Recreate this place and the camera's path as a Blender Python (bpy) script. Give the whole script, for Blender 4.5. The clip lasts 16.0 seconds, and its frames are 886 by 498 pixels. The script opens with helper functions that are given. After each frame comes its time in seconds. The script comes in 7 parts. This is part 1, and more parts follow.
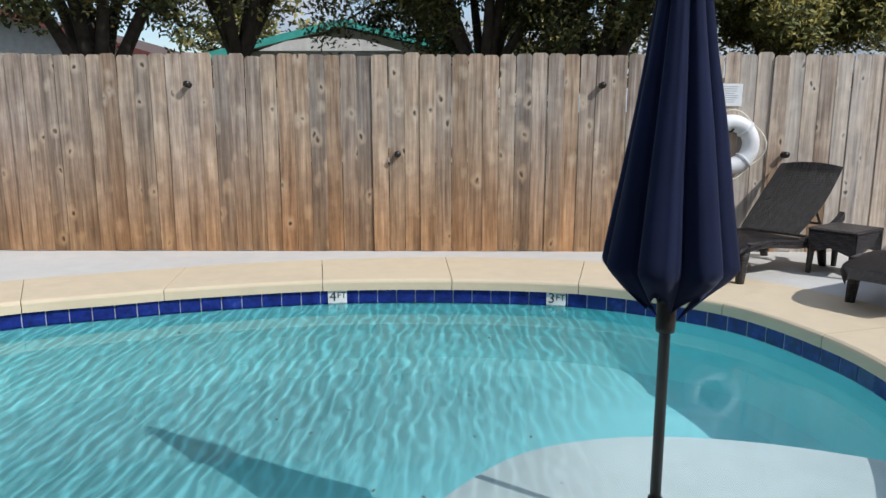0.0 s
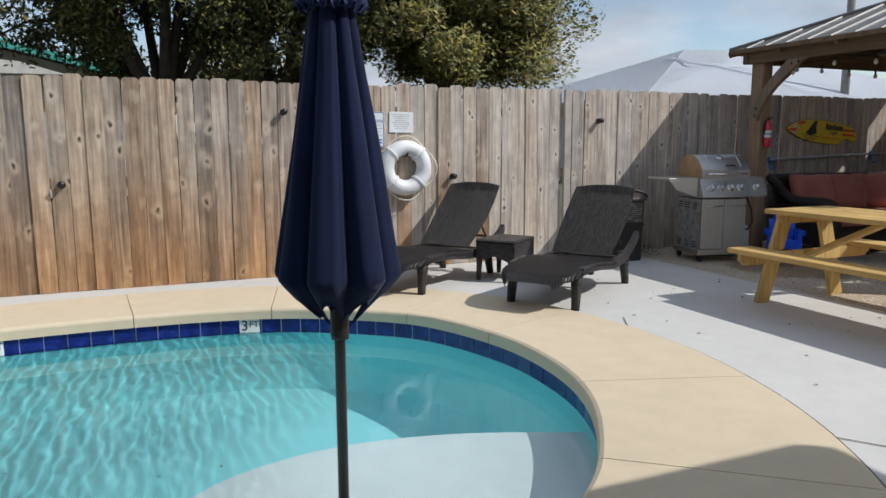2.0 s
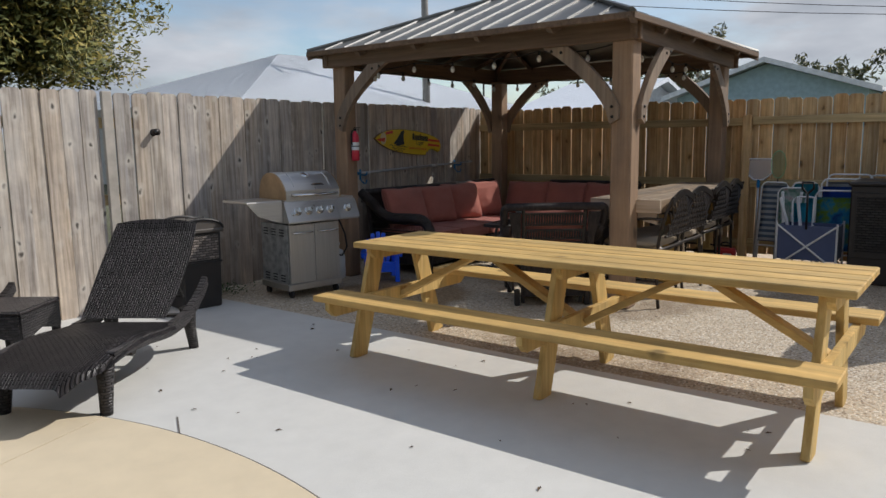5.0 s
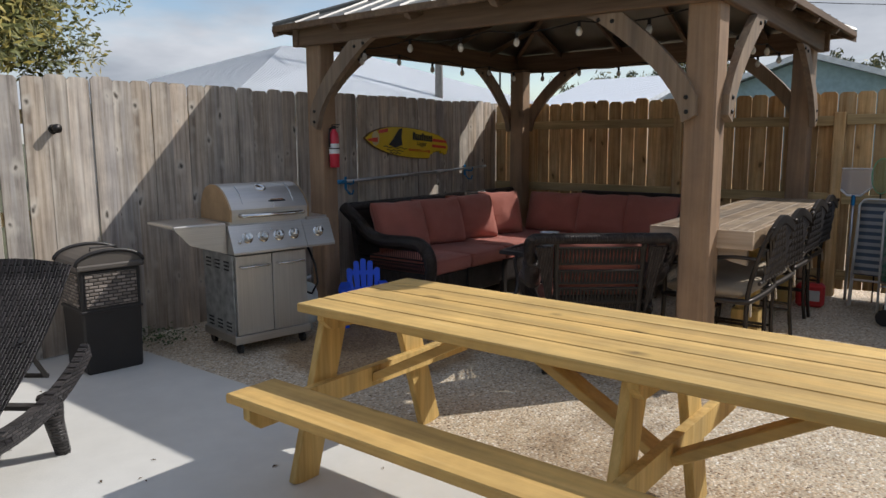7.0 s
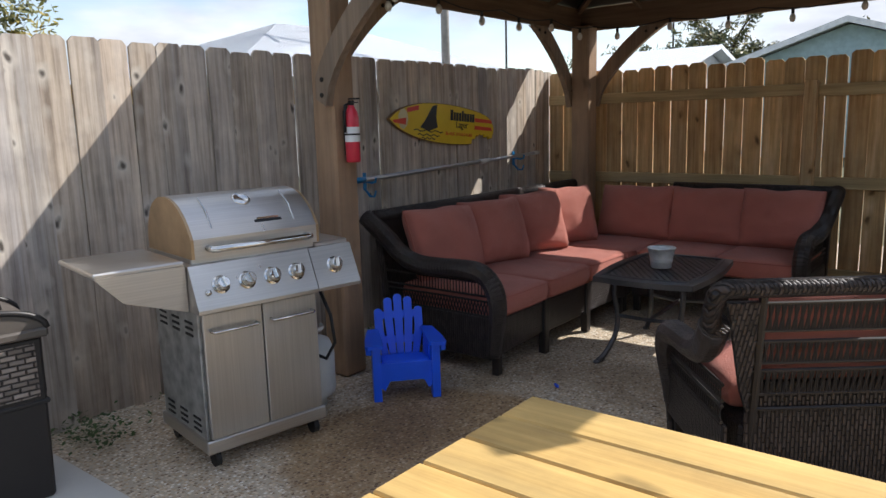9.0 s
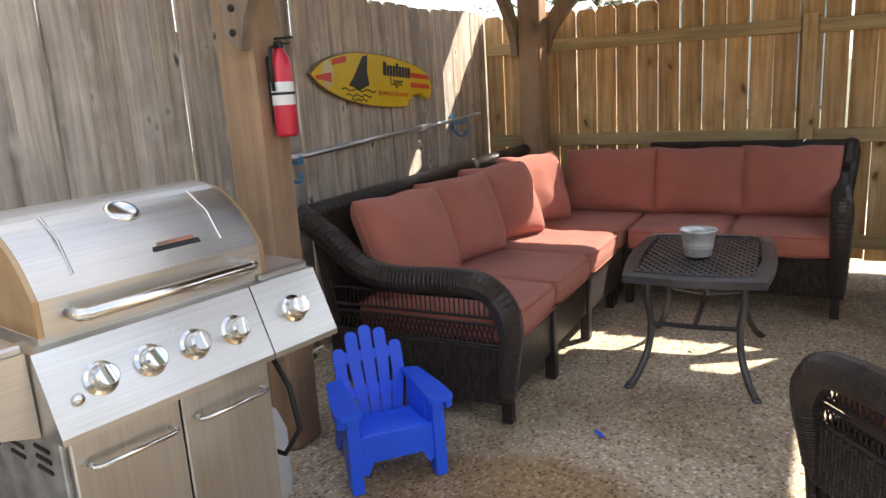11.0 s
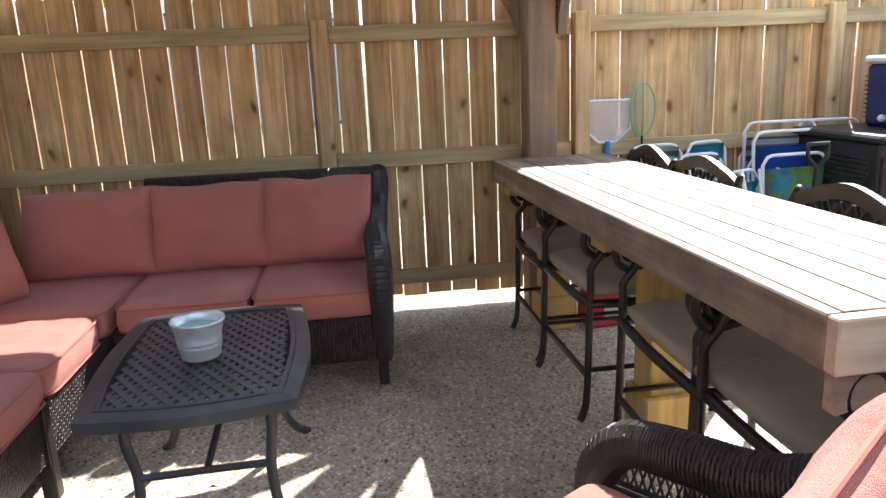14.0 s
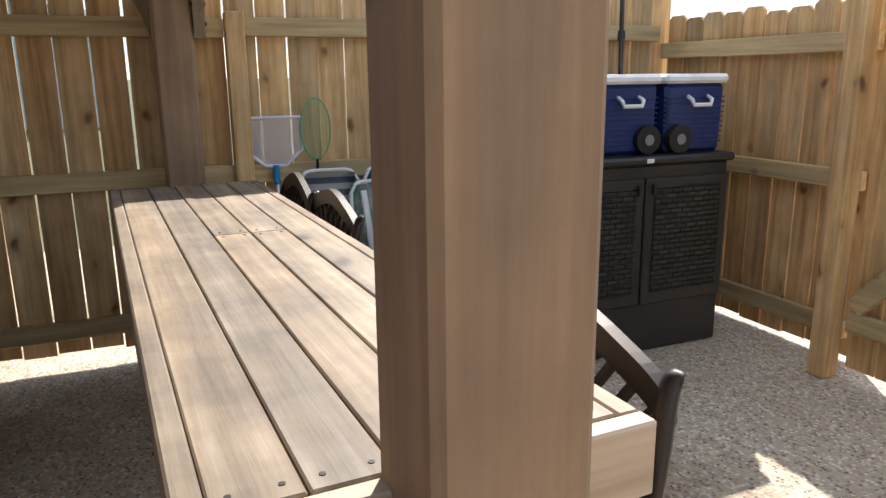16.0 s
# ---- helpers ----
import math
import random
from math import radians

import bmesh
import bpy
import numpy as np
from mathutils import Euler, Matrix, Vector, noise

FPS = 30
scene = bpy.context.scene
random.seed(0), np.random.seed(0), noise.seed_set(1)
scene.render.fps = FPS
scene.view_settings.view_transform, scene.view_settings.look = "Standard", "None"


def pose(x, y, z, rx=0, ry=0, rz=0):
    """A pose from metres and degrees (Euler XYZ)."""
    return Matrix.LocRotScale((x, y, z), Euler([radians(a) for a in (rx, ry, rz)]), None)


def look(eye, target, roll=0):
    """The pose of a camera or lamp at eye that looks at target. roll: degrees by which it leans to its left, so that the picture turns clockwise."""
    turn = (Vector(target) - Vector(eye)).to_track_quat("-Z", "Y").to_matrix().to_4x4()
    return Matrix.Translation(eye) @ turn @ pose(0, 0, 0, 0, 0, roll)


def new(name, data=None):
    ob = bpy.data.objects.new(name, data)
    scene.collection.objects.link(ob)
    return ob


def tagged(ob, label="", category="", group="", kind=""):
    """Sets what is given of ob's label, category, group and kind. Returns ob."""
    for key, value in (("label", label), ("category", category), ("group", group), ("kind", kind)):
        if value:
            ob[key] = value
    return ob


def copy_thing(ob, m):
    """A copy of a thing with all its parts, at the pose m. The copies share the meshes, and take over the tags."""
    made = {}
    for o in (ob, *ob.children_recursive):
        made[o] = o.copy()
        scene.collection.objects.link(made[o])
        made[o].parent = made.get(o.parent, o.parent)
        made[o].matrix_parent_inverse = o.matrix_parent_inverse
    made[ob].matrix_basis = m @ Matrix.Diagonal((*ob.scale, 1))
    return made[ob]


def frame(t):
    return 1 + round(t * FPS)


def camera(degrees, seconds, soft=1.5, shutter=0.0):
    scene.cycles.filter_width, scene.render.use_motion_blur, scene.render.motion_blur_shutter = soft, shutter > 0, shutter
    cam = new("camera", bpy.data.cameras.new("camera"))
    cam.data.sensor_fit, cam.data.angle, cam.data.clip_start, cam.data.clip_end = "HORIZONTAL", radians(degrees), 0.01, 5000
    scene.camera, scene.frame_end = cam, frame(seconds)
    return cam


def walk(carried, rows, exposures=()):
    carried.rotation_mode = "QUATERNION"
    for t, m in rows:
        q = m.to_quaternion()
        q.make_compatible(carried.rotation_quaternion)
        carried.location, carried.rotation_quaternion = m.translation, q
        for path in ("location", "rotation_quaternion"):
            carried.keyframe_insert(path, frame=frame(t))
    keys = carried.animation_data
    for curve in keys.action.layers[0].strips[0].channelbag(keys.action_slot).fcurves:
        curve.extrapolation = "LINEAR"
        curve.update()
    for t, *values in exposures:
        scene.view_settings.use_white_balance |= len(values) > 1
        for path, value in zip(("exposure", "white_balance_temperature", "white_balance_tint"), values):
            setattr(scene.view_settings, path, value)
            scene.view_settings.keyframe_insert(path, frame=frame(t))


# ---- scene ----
cam = camera(63.0, 16.0)
PATH = [
    (0, (0.633, 0.69, 1.342), (0.617, 2.655, 0.967), -0.0),
    (0.5, (0.653, 0.666, 1.344), (0.826, 2.626, 0.986), 0.1),
    (1, (0.665, 0.639, 1.34), (1.031, 2.577, 1.003), 0.1),
    (1.5, (0.704, 0.621, 1.319), (1.265, 2.515, 1.004), -0.1),
    (2, (0.747, 0.61, 1.292), (1.515, 2.434, 0.999), -0.2),
    (2.5, (0.817, 0.665, 1.285), (1.792, 2.389, 1.005), -0.5),
    (3, (0.937, 0.825, 1.35), (2.107, 2.421, 1.063), -0.8),
    (3.5, (1.156, 0.999, 1.353), (2.504, 2.45, 1.07), -1.1),
    (4, (1.47, 1.165, 1.374), (2.956, 2.474, 1.093), -1.4),
    (4.2, (1.576, 1.256, 1.369), (3.109, 2.51, 1.09), -1.4),
    (6.3, (2.871, 2.208, 1.446), (4.453, 3.395, 1.151), -0.7),
    (6.5, (3.043, 2.321, 1.442), (4.616, 3.521, 1.149), -0.5),
    (7, (3.439, 2.601, 1.434), (4.985, 3.835, 1.135), -0.4),
    (7.5, (3.808, 2.913, 1.431), (5.33, 4.174, 1.123), -0.4),
    (8, (4.143, 3.287, 1.437), (5.651, 4.562, 1.118), -0.7),
    (8.5, (4.45, 3.671, 1.429), (5.961, 4.937, 1.096), -1.1),
    (8.7, (4.553, 3.817, 1.426), (6.071, 5.075, 1.09), -1.3),
    (9.8, (4.86, 4.78, 1.402), (6.47, 5.885, 1.01), -2.5),
    (10.8, (5.316, 5.153, 1.38), (7.006, 6.127, 0.937), -3.6),
    (11, (5.397, 5.208, 1.373), (7.114, 6.13, 0.925), -3.6),
    (11.5, (5.629, 5.263, 1.376), (7.403, 6.075, 0.934), -3.3),
    (12, (5.855, 5.301, 1.376), (7.686, 5.976, 0.941), -2.9),
    (12.5, (6.073, 5.329, 1.383), (7.958, 5.834, 0.944), -2.5),
    (13, (6.274, 5.298, 1.363), (8.202, 5.581, 0.913), -2.1),
    (13.5, (6.411, 5.243, 1.368), (8.356, 5.276, 0.902), -2.2),
    (14, (6.589, 5.186, 1.356), (8.519, 4.96, 0.881), -2.5),
    (14.5, (6.732, 5.07, 1.351), (8.618, 4.616, 0.866), -2.4),
    (15, (6.83, 4.854, 1.352), (8.67, 4.241, 0.865), -2.1),
    (15.5, (6.925, 4.614, 1.351), (8.728, 3.896, 0.868), -1.5),
    (16, (7.02, 4.36, 1.351), (8.813, 3.608, 0.884), -0.6),
]
walk(cam, [(t, look(eye, target, roll)) for t, eye, target, roll in PATH],
     [(0, 0.08, 6150, 10), (2.5, 0.1, 6350, 10), (4.2, 0.03, 6400, 10), (6.5, 0.12, 6500, 10), (8.5, 0.58, 6350, 11), (11, 1.96, 7400, 11), (12, 2.42, 7300, 11), (13, 2.52, 6400, 10),
      (13.5, 2.34, 6200, 9), (14.5, 2.12, 6350, 10), (15.5, 1.4, 7350, 13), (16, 1.3, 6600, 10)])

# ---- world, sun, exposure ----
SUN_WAY = Vector((0.90, -0.62, 1.0)).normalized()
world = bpy.data.worlds.new("sky")
scene.world = world
world.use_nodes = True
wn, wl = world.node_tree.nodes, world.node_tree.links
wn.clear()
w_out = wn.new("ShaderNodeOutputWorld")
w_bg = wn.new("ShaderNodeBackground")
w_sky = wn.new("ShaderNodeTexSky")
w_sky.sky_type = "NISHITA"
w_sky.sun_disc = False
w_sky.sun_elevation = math.asin(SUN_WAY.z)
w_sky.sun_rotation = math.atan2(SUN_WAY.x, SUN_WAY.y)
w_sky.dust_density = 0.6
w_co = wn.new("ShaderNodeTexCoord")
w_map = wn.new("ShaderNodeMapping")
w_map.inputs["Scale"].default_value = (1.0, 1.0, 3.2)
w_map.inputs["Location"].default_value = (0.35, 0.2, 0.0)
w_noise = wn.new("ShaderNodeTexNoise")
w_noise.inputs["Scale"].default_value = 2.6
w_noise.inputs["Detail"].default_value = 7.0
w_noise.inputs["Roughness"].default_value = 0.55
w_ramp = wn.new("ShaderNodeValToRGB")
w_ramp.color_ramp.elements[0].position = 0.40
w_ramp.color_ramp.elements[1].position = 0.60
w_shade = wn.new("ShaderNodeTexNoise")
w_shade.inputs["Scale"].default_value = 4.0
w_shade.inputs["Detail"].default_value = 5.0
w_cloud = wn.new("ShaderNodeValToRGB")
w_cloud.color_ramp.elements[0].position = 0.3
w_cloud.color_ramp.elements[0].color = (2.1, 2.4, 2.9, 1)
w_cloud.color_ramp.elements[1].position = 0.7
w_cloud.color_ramp.elements[1].color = (5.6, 5.8, 6.2, 1)
w_mix = wn.new("ShaderNodeMix")
w_mix.data_type = "RGBA"
wl.new(w_co.outputs["Generated"], w_map.inputs["Vector"])
wl.new(w_map.outputs["Vector"], w_noise.inputs["Vector"])
wl.new(w_map.outputs["Vector"], w_shade.inputs["Vector"])
wl.new(w_noise.outputs["Fac"], w_ramp.inputs["Fac"])
wl.new(w_shade.outputs["Fac"], w_cloud.inputs["Fac"])
wl.new(w_ramp.outputs["Color"], w_mix.inputs["Factor"])
wl.new(w_sky.outputs["Color"], w_mix.inputs["A"])
wl.new(w_cloud.outputs["Color"], w_mix.inputs["B"])
wl.new(w_mix.outputs["Result"], w_bg.inputs["Color"])
w_bg.inputs["Strength"].default_value = 0.120
wl.new(w_bg.outputs["Background"], w_out.inputs["Surface"])

sun_data = bpy.data.lights.new("sun", "SUN")
sun_data.energy = 3.15
sun_data.angle = radians(0.53)
sun_data.color = (1.0, 0.965, 0.915)
sun = new("sun", sun_data)
sun.matrix_world = look(tuple(SUN_WAY * 30), (0, 0, 0))

# ---- helpers for materials ----
def surface(name, rough=0.6, metal=0.0):
    m = bpy.data.materials.new(name)
    m.use_nodes = True
    p = m.node_tree.nodes["Principled BSDF"]
    p.inputs["Roughness"].default_value = rough
    p.inputs["Metallic"].default_value = metal
    return m, m.node_tree.nodes, m.node_tree.links, p


def coords(n, l, stretch=(1, 1, 1), vary=True):
    """Object coordinates, shifted for each object by its random number."""
    co = n.new("ShaderNodeTexCoord")
    mp = n.new("ShaderNodeMapping")
    mp.inputs["Scale"].default_value = stretch
    l.new(co.outputs["Object"], mp.inputs["Vector"])
    if vary:
        info = n.new("ShaderNodeObjectInfo")
        mul = n.new("ShaderNodeVectorMath")
        mul.operation = "SCALE"
        mul.inputs[0].default_value = (37.0, 53.0, 71.0)
        l.new(info.outputs["Random"], mul.inputs["Scale"])
        l.new(mul.outputs["Vector"], mp.inputs["Location"])
    return mp.outputs["Vector"]


def ramp(n, l, fac, stops):
    r = n.new("ShaderNodeValToRGB")
    while len(r.color_ramp.elements) < len(stops):
        r.color_ramp.elements.new(0.5)
    for e, (pos, col) in zip(r.color_ramp.elements, stops):
        e.position, e.color = pos, (*col, 1.0)
    l.new(fac, r.inputs["Fac"])
    return r.outputs["Color"]


def noise_of(n, l, vec, scale, detail=4.0, rough=0.55):
    t = n.new("ShaderNodeTexNoise")
    t.inputs["Scale"].default_value, t.inputs["Detail"].default_value, t.inputs["Roughness"].default_value = scale, detail, rough
    l.new(vec, t.inputs["Vector"])
    return t.outputs["Fac"]


def blend(n, l, a, b, fac, how="MIX"):
    x = n.new("ShaderNodeMix")
    x.data_type, x.blend_type = "RGBA", how
    for sock, v in (("A", a), ("B", b), ("Factor", fac)):
        if isinstance(v, bpy.types.NodeSocket):
            l.new(v, x.inputs[sock])
        elif sock == "Factor":
            x.inputs[sock].default_value = v
        else:
            x.inputs[sock].default_value = (*v, 1.0)
    return x.outputs["Result"]


def relief(n, l, p, height, strength=0.3, dist=0.01):
    b = n.new("ShaderNodeBump")
    b.inputs["Strength"].default_value, b.inputs["Distance"].default_value = strength, dist
    l.new(height, b.inputs["Height"])
    l.new(b.outputs["Normal"], p.inputs["Normal"])


def plain(name, col, rough=0.6, metal=0.0, vary=0.12, scale=6.0, bump=0.1, fine=120.0):
    """A surface of one colour with faint blotches and a fine relief."""
    m, n, l, p = surface(name, rough, metal)
    v = coords(n, l)
    a = noise_of(n, l, v, scale)
    lo = tuple(c * (1 - vary) for c in col)
    hi = tuple(min(1.0, c * (1 + vary)) for c in col)
    l.new(ramp(n, l, a, [(0.3, lo), (0.7, hi)]), p.inputs["Base Color"])
    if bump:
        relief(n, l, p, noise_of(n, l, v, fine, 2.0), bump, 0.002)
    return m


def timber(name, stops, axis=2, grain=1.0, rough=0.75, knots=0.0, foot=None, spread=0.25, pale=None, blotch=0.0, hue=0.0):
    """Sawn wood with grain along an axis, knots, and a tone of its own for each board."""
    m, n, l, p = surface(name, rough)
    st = [34.0 * grain] * 3
    st[axis] = 1.6 * grain
    v = coords(n, l, st)
    g = noise_of(n, l, v, 1.0, 5.0, 0.62)
    col = ramp(n, l, g, stops)
    st2 = [9.0 * grain] * 3
    st2[axis] = 0.7 * grain
    v2 = coords(n, l, st2)
    broad = noise_of(n, l, v2, 1.0, 3.0)
    col = blend(n, l, col, ramp(n, l, broad, [(0.3, (0.72, 0.72, 0.74)), (0.7, (1.12, 1.08, 1.02))]), 1.0, "MULTIPLY")
    info = n.new("ShaderNodeObjectInfo")
    col = blend(n, l, col, ramp(n, l, info.outputs["Random"], [(0.0, (1 - spread, 1 - spread, 1 - spread)), (0.5, (1.0, 0.98, 0.95)), (1.0, (1 + spread * 0.6, 1 + spread * 0.5, 1 + spread * 0.4))]), 1.0, "MULTIPLY")
    if hue:
        tone = n.new("ShaderNodeMath")
        tone.operation = "FRACT"
        more = n.new("ShaderNodeMath")
        more.operation = "MULTIPLY"
        more.inputs[1].default_value = 7.31
        l.new(info.outputs["Random"], more.inputs[0])
        l.new(more.outputs["Value"], tone.inputs[0])
        col = blend(n, l, col, ramp(n, l, tone.outputs["Value"], [(0.0, (1 - hue * 0.3, 1 - hue * 0.25, 1.0)), (0.5, (1.0, 1.0, 1.0)), (1.0, (1.0, 1 - hue * 0.6, 1 - hue * 1.2))]), 1.0, "MULTIPLY")
    if blotch:
        cloud = noise_of(n, l, coords(n, l), 4.5, 5.0, 0.65)
        col = blend(n, l, col, ramp(n, l, cloud, [(0.32, (1 - blotch, 1 - blotch, 1 - blotch * 0.9)), (0.68, (1 + blotch * 0.5, 1 + blotch * 0.5, 1 + blotch * 0.5))]), 1.0, "MULTIPLY")
    if knots:
        st3 = [7.0, 7.0, 7.0]
        st3[axis] = 4.6
        kv = coords(n, l, st3)
        vo = n.new("ShaderNodeTexVoronoi")
        vo.inputs["Scale"].default_value = knots
        wn = n.new("ShaderNodeTexNoise")
        wn.inputs["Scale"].default_value = 1.7
        wn.inputs["Detail"].default_value = 2.0
        l.new(kv, wn.inputs["Vector"])
        wa = n.new("ShaderNodeVectorMath")
        wa.operation = "MULTIPLY_ADD"
        wa.inputs[1].default_value = (0.5, 0.5, 0.5)
        l.new(wn.outputs["Color"], wa.inputs[0])
        l.new(kv, wa.inputs[2])
        l.new(wa.outputs["Vector"], vo.inputs["Vector"])
        halo = ramp(n, l, vo.outputs["Distance"], [(0.10, (0.58, 0.58, 0.58)), (0.34, (0, 0, 0))])
        col = blend(n, l, col, pale or stops[0][1], halo)
        spot = ramp(n, l, vo.outputs["Distance"], [(0.05, (1, 1, 1)), (0.14, (0, 0, 0))])
        dark = tuple(c * 0.38 for c in stops[0][1])
        col = blend(n, l, col, dark, spot)
    if foot:
        co = n.new("ShaderNodeTexCoord")
        sep = n.new("ShaderNodeSeparateXYZ")
        l.new(co.outputs["Object"], sep.inputs["Vector"])
        wob = n.new("ShaderNodeMath")
        wob.operation = "MULTIPLY_ADD"
        wob.inputs[1].default_value = 0.9
        l.new(broad, wob.inputs[0])
        l.new(sep.outputs["Z"], wob.inputs[2])
        part_up = n.new("ShaderNodeMath")
        part_up.operation = "MULTIPLY"
        part_up.inputs[1].default_value = 0.5
        l.new(wob.outputs["Value"], part_up.inputs[0])
        stain = ramp(n, l, part_up.outputs["Value"], [(0.3, (1, 1, 1)), (0.55, (0.6, 0.6, 0.6)), (0.85, (0.12, 0.12, 0.12))])
        col = blend(n, l, col, blend(n, l, col, foot, 1.0, "MULTIPLY"), stain)
    l.new(col, p.inputs["Base Color"])
    relief(n, l, p, g, 0.35, 0.004)
    return m


FENCE_OLD = timber("weathered_fence_wood", [(0.26, (0.185, 0.14, 0.105)), (0.48, (0.42, 0.355, 0.29)), (0.74, (0.66, 0.60, 0.53))], knots=0.82, foot=(0.88, 0.62, 0.38), spread=0.30, pale=(0.70, 0.60, 0.47), blotch=0.24, hue=0.2)
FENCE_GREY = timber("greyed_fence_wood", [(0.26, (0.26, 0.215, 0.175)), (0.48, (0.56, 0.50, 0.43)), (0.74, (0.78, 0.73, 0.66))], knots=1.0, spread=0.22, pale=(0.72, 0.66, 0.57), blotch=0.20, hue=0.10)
FENCE_NEW = timber("new_fence_wood", [(0.26, (0.42, 0.24, 0.09)), (0.52, (0.70, 0.49, 0.245)), (0.74, (0.84, 0.66, 0.40))], knots=0.8, spread=0.24, blotch=0.18, hue=0.14)
RAIL_WOOD = timber("rail_wood", [(0.3, (0.40, 0.30, 0.15)), (0.6, (0.62, 0.49, 0.27)), (0.8, (0.70, 0.58, 0.36))], axis=1, knots=0.6, spread=0.12)
RAIL_X = timber("rail_wood_across", [(0.3, (0.40, 0.30, 0.15)), (0.6, (0.62, 0.49, 0.27)), (0.8, (0.70, 0.58, 0.36))], axis=0, knots=0.6, spread=0.12)
PINE_Y = timber("pressure_treated_pine", [(0.28, (0.57, 0.37, 0.12)), (0.6, (0.73, 0.50, 0.18)), (0.8, (0.80, 0.60, 0.27))], axis=1, knots=0.5, spread=0.12, blotch=0.16, hue=0.06)
PINE_Z = timber("pressure_treated_pine_upright", [(0.3, (0.50, 0.33, 0.10)), (0.6, (0.68, 0.48, 0.18)), (0.8, (0.74, 0.56, 0.26))], axis=2, knots=0.5, spread=0.08)
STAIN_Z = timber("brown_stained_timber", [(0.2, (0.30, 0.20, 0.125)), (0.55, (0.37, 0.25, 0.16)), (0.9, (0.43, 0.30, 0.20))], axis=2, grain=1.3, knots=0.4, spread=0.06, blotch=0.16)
# same stain as the posts, darkened: shade under the roof put into the colour
SHADED_STAIN_X = timber("shaded_brown_timber_x", [(0.3, (0.13, 0.082, 0.05)), (0.6, (0.205, 0.135, 0.085)), (0.8, (0.25, 0.175, 0.115))], axis=0, spread=0.06)
SHADED_STAIN_Y = timber("shaded_brown_timber_y", [(0.3, (0.13, 0.082, 0.05)), (0.6, (0.205, 0.135, 0.085)), (0.8, (0.25, 0.175, 0.115))], axis=1, spread=0.06)
BAR_WOOD = timber("greyed_plank_wood", [(0.26, (0.21, 0.15, 0.095)), (0.52, (0.325, 0.25, 0.168)), (0.75, (0.44, 0.365, 0.27))], axis=0, rough=0.62, knots=0.5, spread=0.16, blotch=0.42, hue=0.1)


def concrete(name, col, rough=0.8, grain=90.0, stain=0.09):
    m, n, l, p = surface(name, rough)
    v = coords(n, l, vary=False)
    big = noise_of(n, l, v, 0.5, 8.0, 0.6)
    mid = noise_of(n, l, v, 6.0, 5.0, 0.6)
    c = ramp(n, l, big, [(0.3, tuple(x * (1 - stain) for x in col)), (0.7, tuple(min(1, x * (1 + stain * 0.5)) for x in col))])
    c = blend(n, l, c, ramp(n, l, mid, [(0.3, (0.95, 0.95, 0.95)), (0.7, (1.03, 1.03, 1.03))]), 1.0, "MULTIPLY")
    l.new(c, p.inputs["Base Color"])
    relief(n, l, p, noise_of(n, l, v, grain, 4.0, 0.7), 0.35, 0.004)
    return m


CONCRETE = concrete("pale_concrete", (0.66, 0.645, 0.605))
COPING = concrete("cream_textured_deck_coating", (0.72, 0.60, 0.42), grain=160.0, stain=0.08)


WET = (7.0, 6.02)


def pebbles():
    """Exposed aggregate: small stones of brown, tan and white in grey mortar, with damp patches."""
    m, n, l, p = surface("exposed_aggregate", 0.7)
    v = coords(n, l, vary=False)
    vo = n.new("ShaderNodeTexVoronoi")
    vo.inputs["Scale"].default_value = 68.0
    l.new(v, vo.inputs["Vector"])
    sep = n.new("ShaderNodeSeparateColor")
    l.new(vo.outputs["Color"], sep.inputs["Color"])
    stone = ramp(n, l, sep.outputs["Red"], [(0.0, (0.16, 0.105, 0.07)), (0.3, (0.42, 0.30, 0.185)), (0.55, (0.62, 0.48, 0.32)), (0.8, (0.76, 0.65, 0.50)), (1.0, (0.86, 0.82, 0.75))])
    gap = ramp(n, l, vo.outputs["Distance"], [(0.35, (0, 0, 0)), (0.62, (1, 1, 1))])
    c = blend(n, l, stone, (0.52, 0.44, 0.33), gap)
    damp = ramp(n, l, noise_of(n, l, v, 0.9, 4.0), [(0.36, (0.62, 0.58, 0.54)), (0.48, (1.0, 1.0, 1.0))])
    c = blend(n, l, c, damp, 1.0, "MULTIPLY")
    away = n.new("ShaderNodeVectorMath")
    away.operation = "DISTANCE"
    away.inputs[1].default_value = (WET[0], WET[1], 0.0)
    l.new(v, away.inputs[0])
    ragged = n.new("ShaderNodeMath")
    ragged.operation = "MULTIPLY_ADD"
    ragged.inputs[1].default_value = 0.45
    l.new(noise_of(n, l, v, 2.6, 5.0, 0.6), ragged.inputs[0])
    l.new(away.outputs["Value"], ragged.inputs[2])
    stain = ramp(n, l, ragged.outputs["Value"], [(0.84, (0.66, 0.54, 0.41)), (0.98, (1.0, 1.0, 1.0))])
    c = blend(n, l, c, stain, 1.0, "MULTIPLY")
    l.new(c, p.inputs["Base Color"])
    inv = n.new("ShaderNodeMath")
    inv.operation = "SUBTRACT"
    inv.inputs[0].default_value = 1.0
    l.new(vo.outputs["Distance"], inv.inputs[1])
    relief(n, l, p, inv.outputs["Value"], 0.7, 0.006)
    return m


AGGREGATE = pebbles()
POOL_PLASTER = concrete("aqua_pool_plaster", (0.41, 0.92, 0.94), 0.7, 60.0, 0.06)
SHELF_PLASTER = concrete("pale_pool_plaster", (0.88, 0.92, 0.90), 0.7, 60.0, 0.06)


